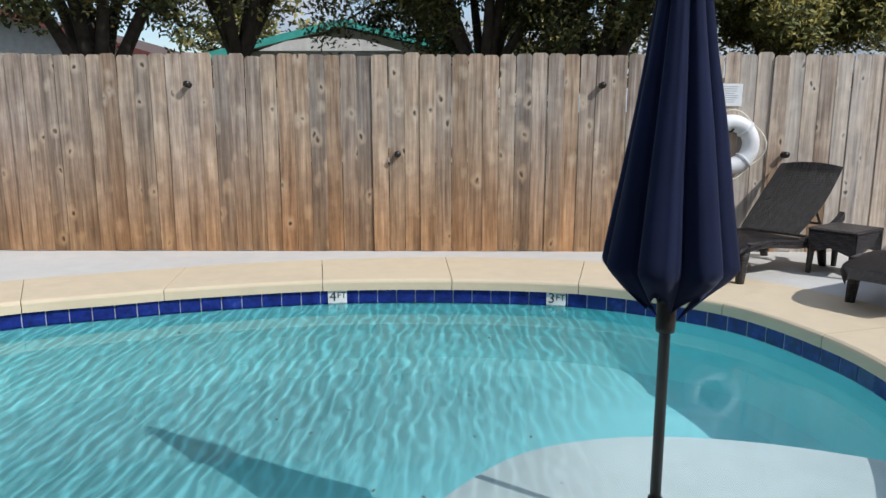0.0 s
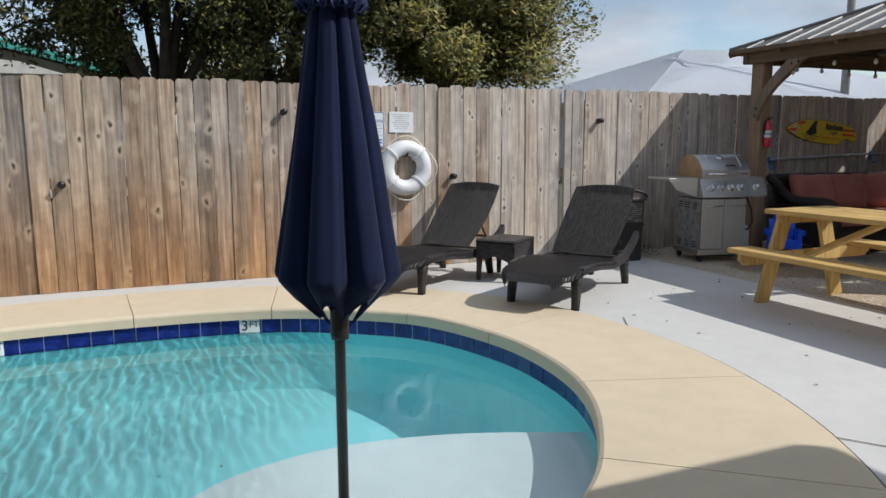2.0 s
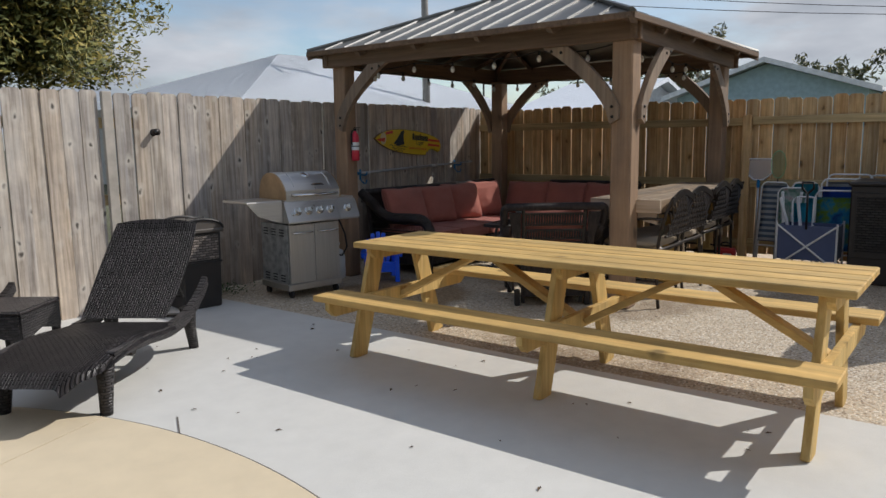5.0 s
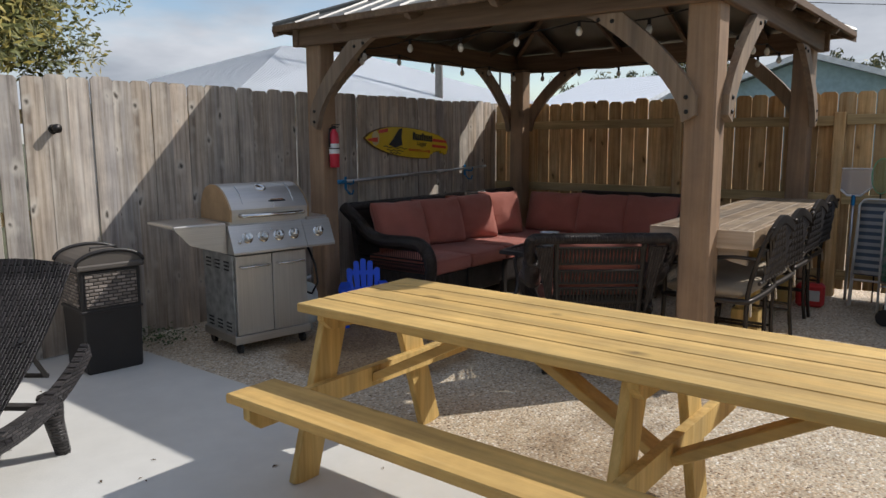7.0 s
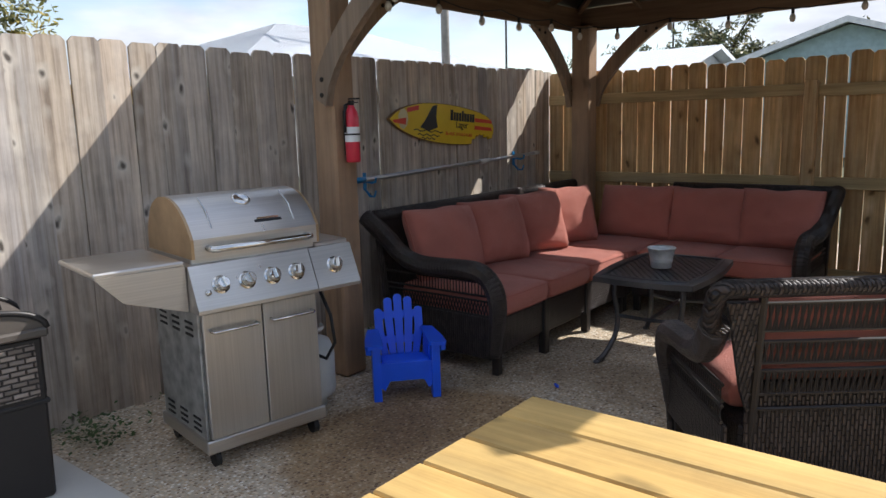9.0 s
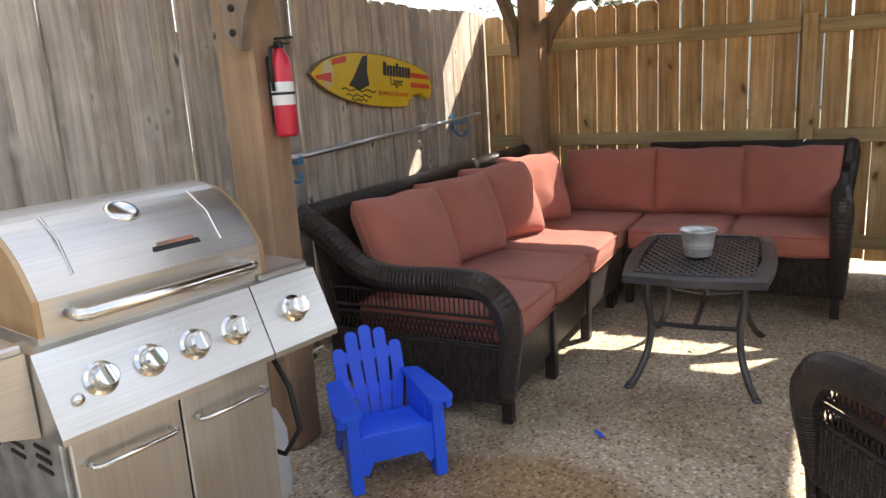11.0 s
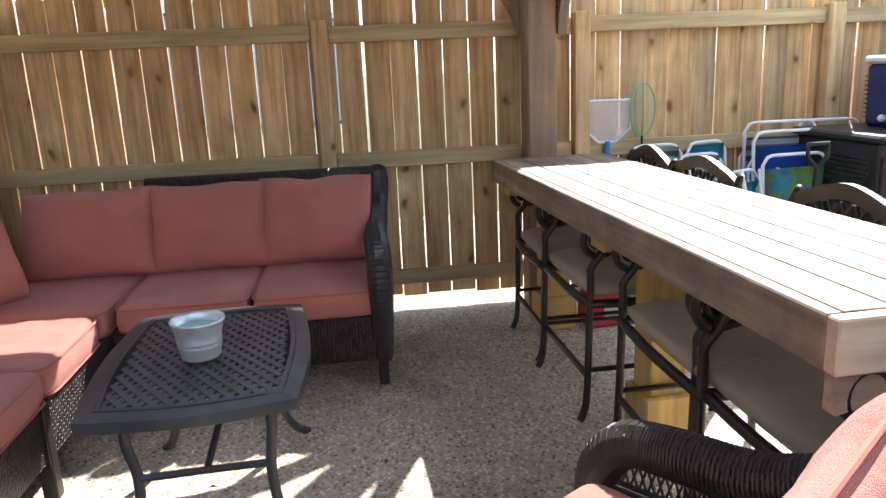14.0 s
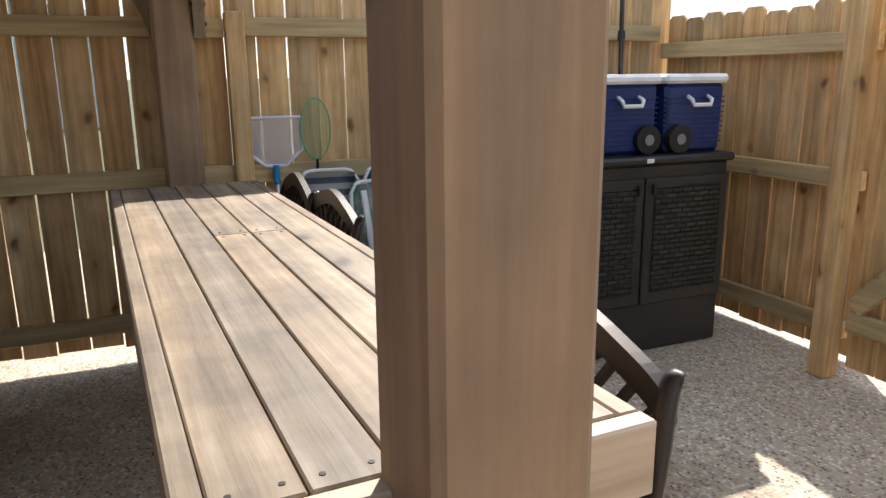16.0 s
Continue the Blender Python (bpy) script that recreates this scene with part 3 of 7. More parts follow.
def board_mesh(w, h, t, ear, bow):
    """A fence board with clipped upper corners, its face towards -y, foot at z 0."""
    bm = B()
    out = [(-w / 2, 0), (w / 2, 0), (w / 2 + bow, h * 0.5), (w / 2, h - ear), (w / 2 - ear, h), (-w / 2 + ear, h), (-w / 2, h - ear), (-w / 2 + bow, h * 0.5)]
    prism(bm, out, 0, t, Matrix.Rotation(math.pi / 2, 4, "X"))
    bmesh.ops.translate(bm, vec=(0, t, 0), verts=bm.verts)
    return bm


old_boards = [finish(board_mesh(0.1455, 1.86 + dz, 0.017, 0.022, bw), "fence_board", FENCE_OLD) for dz, bw in ((0, 0), (0.012, 0.002), (-0.01, -0.002), (0.004, 0.001))]
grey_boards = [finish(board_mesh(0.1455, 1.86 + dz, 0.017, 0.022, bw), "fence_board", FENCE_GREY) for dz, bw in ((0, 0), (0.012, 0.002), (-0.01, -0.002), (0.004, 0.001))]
new_boards = [finish(board_mesh(0.139, 1.76 + dz, 0.017, 0.024, bw), "fence_board", FENCE_NEW) for dz, bw in ((0, 0), (0.012, 0.001), (-0.008, -0.001))]

fence_n = tagged(new("wall_north_fence"), "weathered dog-ear wooden privacy fence behind the pool", "fence", kind="structure")
x = -7.6
while x < 10.72:
    if not 5.13 < x < 5.24:
        m = Matrix.Translation((x + rnd.uniform(-0.0015, 0.0015), 7.6 + rnd.uniform(-0.009, 0.009), rnd.uniform(-0.008, 0.010))) @ Matrix.Rotation(rnd.uniform(-0.005, 0.005), 4, "Y") @ Matrix.Rotation(rnd.uniform(-0.045, 0.045), 4, "Z")
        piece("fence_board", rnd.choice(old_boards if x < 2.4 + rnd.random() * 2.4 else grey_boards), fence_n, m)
    x += 0.1488
bm = B()
box(bm, (5.19, 7.585, 0.93), (0.085, 0.04, 1.86), 0.004)
part("fence_post", bm, plain("grey_post_wood", (0.46, 0.41, 0.35), 0.8, vary=0.2), fence_n, "greyed square fence post")
bm = B()
for z in (0.3, 0.95, 1.6):
    box(bm, (1.56, 7.64, z), (18.3, 0.04, 0.09))
part("fence_rail", bm, RAIL_X, fence_n)

EX = 10.70
fence_e = tagged(new("wall_east_fence"), "golden wooden fence seen from its rail side", "fence", kind="structure")
y = 1.36
while y < 7.58:
    m = Matrix.Translation((EX + 0.02, y, 0.07 + rnd.uniform(-0.008, 0.01))) @ Matrix.Rotation(math.pi / 2 + rnd.uniform(-0.01, 0.01), 4, "Z") @ Matrix.Rotation(math.pi, 4, "Z") @ Matrix.Rotation(rnd.uniform(-0.004, 0.004), 4, "Y")
    piece("fence_board", rnd.choice(new_boards), fence_e, m)
    y += 0.1465
spans = ((1.4, 2.32), (2.41, 3.84), (3.93, 5.28), (5.37, 7.56))
for ya, yb in spans:
    for z in (0.205, 0.895, 1.58):
        bm = B()
        box(bm, (EX - 0.019, (ya + yb) / 2, z + rnd.uniform(-0.008, 0.008)), (0.038, yb - ya - 0.006, 0.088), 0.004)
        part("fence_rail", bm, RAIL_WOOD, fence_e)
for yp in (2.365, 3.885, 5.325):
    bm = B()
    box(bm, (EX - 0.042, yp, 0.83), (0.088, 0.088, 1.64), 0.005)
    part("fence_post", bm, FENCE_NEW, fence_e)

# south fence with its gate
SY = 1.36
fence_s = tagged(new("wall_south_fence"), "golden wooden fence beside the storage cabinet", "fence", kind="structure")
x = 9.28
while x < 10.7:
    piece("fence_board", rnd.choice(new_boards), fence_s, Matrix.Translation((x, SY - 0.02, 0.03 + rnd.uniform(-0.01, 0.01))) @ Matrix.Rotation(math.pi + rnd.uniform(-0.01, 0.01), 4, "Z") @ Matrix.Diagonal((1, 1, 0.93, 1)))
    x += 0.1465
for z in (0.17, 0.87, 1.48):
    bm = B()
    box(bm, (9.96, SY + 0.019, z), (1.42, 0.038, 0.088), 0.004)
    part("fence_rail", bm, RAIL_X, fence_s)
bm = B()
box(bm, (9.20, SY + 0.21, 0.86), (0.09, 0.09, 1.72), 0.005)
part("fence_post", bm, FENCE_NEW, fence_s, "square gate post")
gate = tagged(new("door_gate"), "closed wooden garden gate with a diagonal brace", "gate", kind="structure")
for i in range(8):
    piece("gate_board", rnd.choice(new_boards), gate, Matrix.Translation((9.07 - 0.1465 * i, SY + 0.14, 0.05)) @ Matrix.Rotation(math.pi, 4, "Z"))
for z in (0.28, 1.6):
    bm = B()
    box(bm, (8.56, SY + 0.185, z), (1.12, 0.038, 0.088), 0.004)
    part("gate_rail", bm, RAIL_X, gate)
bm = B()
box(bm, (0, 0, 0), (1.6, 0.036, 0.088), 0.004, Matrix.Translation((8.56, SY + 0.185, 0.94)) @ Matrix.Rotation(radians(48), 4, "Y"))
part("brace", bm, RAIL_X, gate)
# plain house behind the start of the walk, with its eave, and a west fence
STUCCO = plain("pale_house_wall", (0.55, 0.52, 0.46), 0.85)
bm = B()
box(bm, (-1.3, -1.6, 1.35), (13.2, 0.2, 2.7))
box(bm, (5.2, -4.0, 1.35), (0.2, 4.6, 2.7))
tagged(part("wall_house", bm, STUCCO), "plain pale stucco house wall", "wall", kind="structure")
bm = B()
box(bm, (-1.03, -1.775, 2.81), (13.74, 5.45, 0.14))
tagged(part("roof_eave", bm, STUCCO), "plain eave slab of the house", "roof", kind="structure")
fence_w = tagged(new("wall_west_fence"), "weathered wooden fence at the end of the pool", "fence", kind="structure")
y = -1.4
while y < 7.6:
    piece("fence_board", rnd.choice(old_boards), fence_w, Matrix.Translation((-7.62, y, 0)) @ Matrix.Rotation(math.pi / 2, 4, "Z"))
    y += 0.1488

# ---- gazebo ----
PX = {"nw": (7.47, 7.06), "sw": (7.66, 4.05), "ne": (10.52, 7.12), "se": (10.50, 4.17)}
GX0, GX1, GY0, GY1 = 7.48, 10.52, 4.05, 7.06
EAVE = 2.325
gazebo = thing("gazebo", Matrix.Identity(4), "brown timber gazebo with a grey metal hip roof", "gazebo")
for key, (px, py) in PX.items():
    bm = B()
    wide = 0.178 if key == "sw" else 0.165
    box(bm, (0, 0, 1.1), (wide, wide, 2.2), 0.012)
    ob = part("post", bm, STAIN_Z, gazebo)
    ob.location = (px, py, 0)
for (xa, ya), (xb, yb), mt in ((PX["nw"], PX["sw"], SHADED_STAIN_Y), (PX["ne"], PX["se"], SHADED_STAIN_Y), (PX["nw"], PX["ne"], SHADED_STAIN_X), (PX["sw"], PX["se"], SHADED_STAIN_X)):
    along_y = mt is SHADED_STAIN_Y
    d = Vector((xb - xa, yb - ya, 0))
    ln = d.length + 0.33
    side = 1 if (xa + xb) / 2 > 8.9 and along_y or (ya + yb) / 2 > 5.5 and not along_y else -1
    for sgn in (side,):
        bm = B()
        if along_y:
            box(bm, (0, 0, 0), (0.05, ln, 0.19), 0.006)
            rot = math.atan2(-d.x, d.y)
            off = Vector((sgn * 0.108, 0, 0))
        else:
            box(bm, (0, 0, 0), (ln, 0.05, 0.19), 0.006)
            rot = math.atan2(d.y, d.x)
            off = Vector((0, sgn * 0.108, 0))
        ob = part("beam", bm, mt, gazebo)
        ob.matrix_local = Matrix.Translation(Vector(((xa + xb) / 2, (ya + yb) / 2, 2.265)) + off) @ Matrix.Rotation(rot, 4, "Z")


def brace_mesh(mat_):
    """A curved knee brace in the x-z plane, from the post up to the beam."""
    bm = B()
    k = 10
    lo, hi = [], []
    for i in range(k + 1):
        t = i / k
        lo.append((0.62 * t ** 1.32, 0.66 * t ** 0.80))
        hi.append((0.62 * t ** 1.32 - 0.02 - 0.085 * (1 - t * 0.35), 0.66 * t ** 0.80 + 0.02 + 0.085 * (0.25 + 0.75 * t)))
    ring = [(p[0], min(p[1], 0.648)) for p in lo] + [(max(p[0], -0.075), min(p[1], 0.648)) for p in reversed(hi)]
    prism(bm, ring, -0.024, 0.024, Matrix.Rotation(math.pi / 2, 4, "X"))
    return bm


brace_me = finish(brace_mesh(STAIN_Z), "knee_brace", timber("grey_stained_timber", [(0.3, (0.22, 0.16, 0.11)), (0.6, (0.31, 0.235, 0.17)), (0.8, (0.37, 0.29, 0.22))], axis=2, spread=0.05))
BOLT = plain("black_bolt", (0.03, 0.028, 0.025), 0.5, 0.6)
bm = B()
lathe(bm, [(0.013, 0), (0.013, 0.006), (0.008, 0.01)], 8)
bolt_me = finish(bm, "bolt", BOLT)
for key, (px, py) in PX.items():
    sx, sy = (1 if "w" in key else -1), (1 if "s" in key else -1)
    for rot, ox, oy, out in ((0 if sx > 0 else math.pi, sx * 0.0825, -sy * 0.109, (0, -sy, 0)), (math.pi / 2 * sy, -sx * 0.109, sy * 0.0825, (-sx, 0, 0))):
        m = Matrix.Translation((px + ox, py + oy, 1.52)) @ Matrix.Rotation(rot, 4, "Z")
        br = piece("knee_brace", brace_me, gazebo, m)
        for bx, bz in ((-0.025, 0.06), (-0.02, 0.14), (0.44, 0.60), (0.53, 0.615)):
            for s in (1, -1):
                piece("bolt", bolt_me, br, Matrix.Translation((bx, s * 0.024, bz)) @ Matrix.Rotation(-s * math.pi / 2, 4, "X"))

# roof: four ribbed metal slopes, ridge caps, fascia, rafters
ROOF_METAL = plain("grey_brown_metal_roof", (0.15, 0.138, 0.115), 0.42, 0.5, vary=0.25, scale=2.0)
# seams paler than the panels: their highlight lines are put into the colour
SEAM_METAL = plain("highlit_metal_seam", (0.34, 0.33, 0.31), 0.42, 0.6)
CAP_METAL = plain("dark_metal_cap", (0.10, 0.095, 0.08), 0.4, 0.5)
CX, CY, APEX = (GX0 + GX1) / 2 + 0.05, (GY0 + GY1) / 2 + 0.02, 3.02
RX0, RX1, RY0, RY1 = 7.27, 10.76, 3.84, 7.38
corners = [(RX0, RY0), (RX1, RY0), (RX1, RY1), (RX0, RY1)]
for i in range(4):
    a, b = Vector((*corners[i], EAVE)), Vector((*corners[(i + 1) % 4], EAVE))
    top = Vector((CX, CY, APEX))
    bm = B()
    nrm = (b - a).cross(top - a).normalized()
    lo = [bm.verts.new(p) for p in (a, b, top)]
    hi = [bm.verts.new(p + nrm * 0.012) for p in (a, b, top)]
    bm.faces.new(lo[::-1]); bm.faces.new(hi)
    for j in range(3):
        bm.faces.new((lo[j], lo[(j + 1) % 3], hi[(j + 1) % 3], hi[j]))
    panel = part("roof_panel", bm, ROOF_METAL, gazebo)
    mid = (a + b) / 2
    up = (top - mid)
    span = (b - a).length
    for q in range(1, 13):
        u = q / 13
        reach = 1 - abs(2 * u - 1)
        p0 = a + (b - a) * u
        bm = B()
        p1 = p0 + up * reach
        w = (b - a).normalized() * 0.007
        ring0 = [p0 - w + nrm * 0.012, p0 + w + nrm * 0.012, p0 + w * 0.5 + nrm * 0.024, p0 - w * 0.5 + nrm * 0.024]
        vs0 = [bm.verts.new(p) for p in ring0]
        vs1 = [bm.verts.new(p + (p1 - p0)) for p in ring0]
        for j in range(4):
            bm.faces.new((vs0[j], vs0[(j + 1) % 4], vs1[(j + 1) % 4], vs1[j]))
        bm.faces.new(vs0[::-1]); bm.faces.new(vs1)
        part("seam", bm, SEAM_METAL, panel)
    bm = B()
    tube(bm, [a + Vector((0, 0, 0.02)), top + Vector((0, 0, 0.02))], 0.035, 6, flat=0.6)
    part("hip_cap", bm, CAP_METAL, gazebo)
    bm = B()
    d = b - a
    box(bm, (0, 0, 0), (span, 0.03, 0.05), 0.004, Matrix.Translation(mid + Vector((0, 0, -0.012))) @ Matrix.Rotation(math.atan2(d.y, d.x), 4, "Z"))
    part("fascia", bm, SHADED_STAIN_X, gazebo)
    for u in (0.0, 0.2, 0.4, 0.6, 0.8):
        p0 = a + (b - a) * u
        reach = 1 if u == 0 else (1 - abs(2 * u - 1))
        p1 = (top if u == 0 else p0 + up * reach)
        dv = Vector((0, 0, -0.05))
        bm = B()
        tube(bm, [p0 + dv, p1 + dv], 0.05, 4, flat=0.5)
        part("rafter", bm, SHADED_STAIN_X, gazebo)

# ---- materials of things ----
def wicker(name, col, size=0.022, side=False, rough=0.55, upright=False):
    """Woven strands: offset rows of short rounded strips, dark between them."""
    m, n, l, p = surface(name, rough)
    co = n.new("ShaderNodeTexCoord")
    vec = co.outputs["Object"]
    if side:
        sep = n.new("ShaderNodeSeparateXYZ")
        l.new(vec, sep.inputs["Vector"])
        ad = n.new("ShaderNodeMath")
        ad.operation = "ADD"
        l.new(sep.outputs["X"], ad.inputs[0])
        l.new(sep.outputs["Y"], ad.inputs[1])
        cb = n.new("ShaderNodeCombineXYZ")
        l.new(ad.outputs["Value"], cb.inputs["Y" if upright else "X"])
        l.new(sep.outputs["Z"], cb.inputs["X" if upright else "Y"])
        vec = cb.outputs["Vector"]
    br = n.new("ShaderNodeTexBrick")
    br.inputs["Scale"].default_value = 1.0
    br.inputs["Brick Width"].default_value = size * 1.6
    br.inputs["Row Height"].default_value = size * 0.62
    br.inputs["Mortar Size"].default_value = size * 0.16
    br.inputs["Mortar Smooth"].default_value = 1.0
    br.inputs["Color1"].default_value = (*col, 1)
    # strips up to three times paler: gloss highlights put into the colour
    br.inputs["Color2"].default_value = (*[c * 3.0 for c in col], 1)
    br.inputs["Mortar"].default_value = (*[c * 0.25 for c in col], 1)
    l.new(vec, br.inputs["Vector"])
    l.new(br.outputs["Color"], p.inputs["Base Color"])
    inv = n.new("ShaderNodeMath")
    inv.operation = "SUBTRACT"
    inv.inputs[0].default_value = 1.0
    l.new(br.outputs["Fac"], inv.inputs[1])
    p.inputs["Specular IOR Level"].default_value = 0.38
    relief(n, l, p, inv.outputs["Value"], 0.8, size * 0.3)
    return m


RATTAN = wicker("dark_brown_resin_weave", (0.030, 0.026, 0.026), 0.026, rough=0.36)
RATTAN_SIDE = wicker("dark_brown_resin_weave_side", (0.026, 0.023, 0.023), 0.026, side=True, rough=0.4)
RESIN = plain("dark_brown_resin", (0.03, 0.027, 0.026), 0.45)


def fabric(name, col, rough=0.9, fold=0.3, depth=0.01):
    m, n, l, p = surface(name, rough)
    v = coords(n, l)
    a = noise_of(n, l, v, 3.0, 5.0)
    l.new(ramp(n, l, a, [(0.3, tuple(c * 0.82 for c in col)), (0.7, tuple(min(1, c * 1.1) for c in col))]), p.inputs["Base Color"])
    p.inputs["Sheen Weight"].default_value = 0.15
    h = n.new("ShaderNodeMix")
    h.data_type = "FLOAT"
    h.inputs["Factor"].default_value = 0.25
    l.new(noise_of(n, l, v, 7.0, 3.0), h.inputs["A"])
    l.new(noise_of(n, l, v, 400.0, 1.0), h.inputs["B"])
    relief(n, l, p, h.outputs["Result"], fold, depth)
    return m


NAVY = fabric("navy_umbrella_cloth", (0.012, 0.022, 0.085), fold=0.15)
STEEL_DARK = plain("dark_bronze_metal", (0.05, 0.045, 0.042), 0.4, 0.7)
WHITE_FOAM = plain("white_vinyl_foam", (0.80, 0.80, 0.80), 0.45, bump=0.25, fine=14.0)
ROPE = plain("off_white_rope", (0.72, 0.68, 0.58), 0.9, bump=0.6, fine=90.0)
SIGN_WHITE = plain("white_sign_sheet", (0.78, 0.80, 0.80), 0.45, bump=0.0)
SIGN_BLUE = plain("blue_print", (0.03, 0.12, 0.38), 0.5, bump=0.0)
SIGN_GREY = plain("grey_print", (0.45, 0.45, 0.45), 0.6, bump=0.0)
SIGN_AMBER = plain("amber_print", (0.70, 0.45, 0.12), 0.6, bump=0.0)

# ---- umbrella, closed, standing on the tanning shelf ----
umb = thing("patio_umbrella", pose(1.425, 3.24, SHELF_Z), "closed navy blue umbrella on a dark pole in shallow water", "umbrella")
bm = B()
tube(bm, [(0, 0, 0), (0, 0, 2.60)], 0.021, 14)
part("pole", bm, STEEL_DARK, umb, smooth=True)
bm = B()
lathe(bm, [(0.045, 0), (0.045, 0.05), (0.03, 0.07), (0.027, 0.16)], 16)
part("base_sleeve", bm, STEEL_DARK, umb, smooth=True)
bm = B()
NZ, NA = 40, 192
TIE = 2.05
ur = random.Random(6)
RIBS = [(ur.uniform(0.90, 1.08), ur.uniform(-0.03, 0.03), ur.uniform(-0.05, 0.05)) for _ in range(8)]
rings = []
for i in range(NZ + 1):
    t = i / NZ
    row = []
    for j in range(NA):
        a = 2 * math.pi * j / NA
        k = int(round((a - 0.30) / (math.pi / 4))) % 8
        wide, lift, drop = RIBS[k]
        rib = abs(math.cos(4 * (a - 0.30) + 0.28 * math.sin(2 * a + 0.7)))
        fold = 0.5 + 0.5 * math.cos(24 * a + 2.0 * math.sin(3 * a) + 0.6 * t)
        # rib ends stand out; the cloth between them hangs down in points
        hem = 0.875 + drop + (0.125 + lift - drop) * rib ** 1.3
        z = hem + (TIE - hem) * t
        up = max(0.0, (z - 1.05) / (TIE - 1.05))
        body = 0.084 + 0.166 * (1 - up) ** 0.95 - max(0.0, 1.07 - z) * 0.95
        wob = 0.010 * noise.noise((math.cos(a) * 3, math.sin(a) * 3, t * 2.5))
        ease = 1 - 0.45 * up
        r = body * (0.66 + 0.36 * rib ** 0.75 * (0.7 + 0.3 * ease) * (1 + (wide - 1) * ease)) * (0.95 + 0.09 * fold * (1 - rib)) + wob
        row.append(bm.verts.new((r * math.cos(a), r * math.sin(a), z)))
    rings.append(row)
for a, b in zip(rings, rings[1:]):
    for j in range(NA):
        bm.faces.new((a[j], a[(j + 1) % NA], b[(j + 1) % NA], b[j]))
bmesh.ops.solidify(bm, geom=bm.faces[:], thickness=0.004)
part("canopy", bm, NAVY, umb, "navy blue furled cloth", smooth=True)
bm = B()
rings = []
for i in range(13):
    t = i / 12
    row = []
    for j in range(NA):
        a = 2 * math.pi * j / NA
        fold = 0.5 + 0.5 * math.cos(17 * a + 0.8)
        r = (0.125 - 0.075 * t ** 0.8) * (0.82 + 0.24 * fold * (1 - t))
        row.append(bm.verts.new((r * math.cos(a), r * math.sin(a), TIE - 0.035 + 0.03 * fold * (1 - t) + 0.54 * t)))
    rings.append(row)
for a, b in zip(rings, rings[1:]):
    for j in range(NA):
        bm.faces.new((a[j], a[(j + 1) % NA], b[(j + 1) % NA], b[j]))
bm.faces.new(rings[-1])
part("canopy_cap", bm, NAVY, umb, smooth=True)
bm = B()
tube(bm, arc((0, 0, TIE - 0.01), 0.098, 0, 360, 24, "xy")[:-1], 0.012, 8, closed=True)
part("tie_strap", bm, NAVY, umb, smooth=True)
bm = B()
lathe(bm, [(0.05, 2.55), (0.052, 2.57), (0.03, 2.62), (0.008, 2.67)], 12)
part("finial", bm, STEEL_DARK, umb, smooth=True)
bm = B()
lathe(bm, [(0.034, 0.82), (0.036, 0.84), (0.036, 0.93), (0.03, 0.95)], 14)
part("runner_hub", bm, STEEL_DARK, umb, smooth=True)
for k in range(8):
    a = math.pi * (k / 4) + 0.15
    bm = B()
    tube(bm, [(0.03 * math.cos(a), 0.03 * math.sin(a), 0.93), (0.12 * math.cos(a), 0.12 * math.sin(a), 1.12), (0.05 * math.cos(a), 0.05 * math.sin(a), 2.0)], 0.006, 6)
    part("rib", bm, STEEL_DARK, umb)


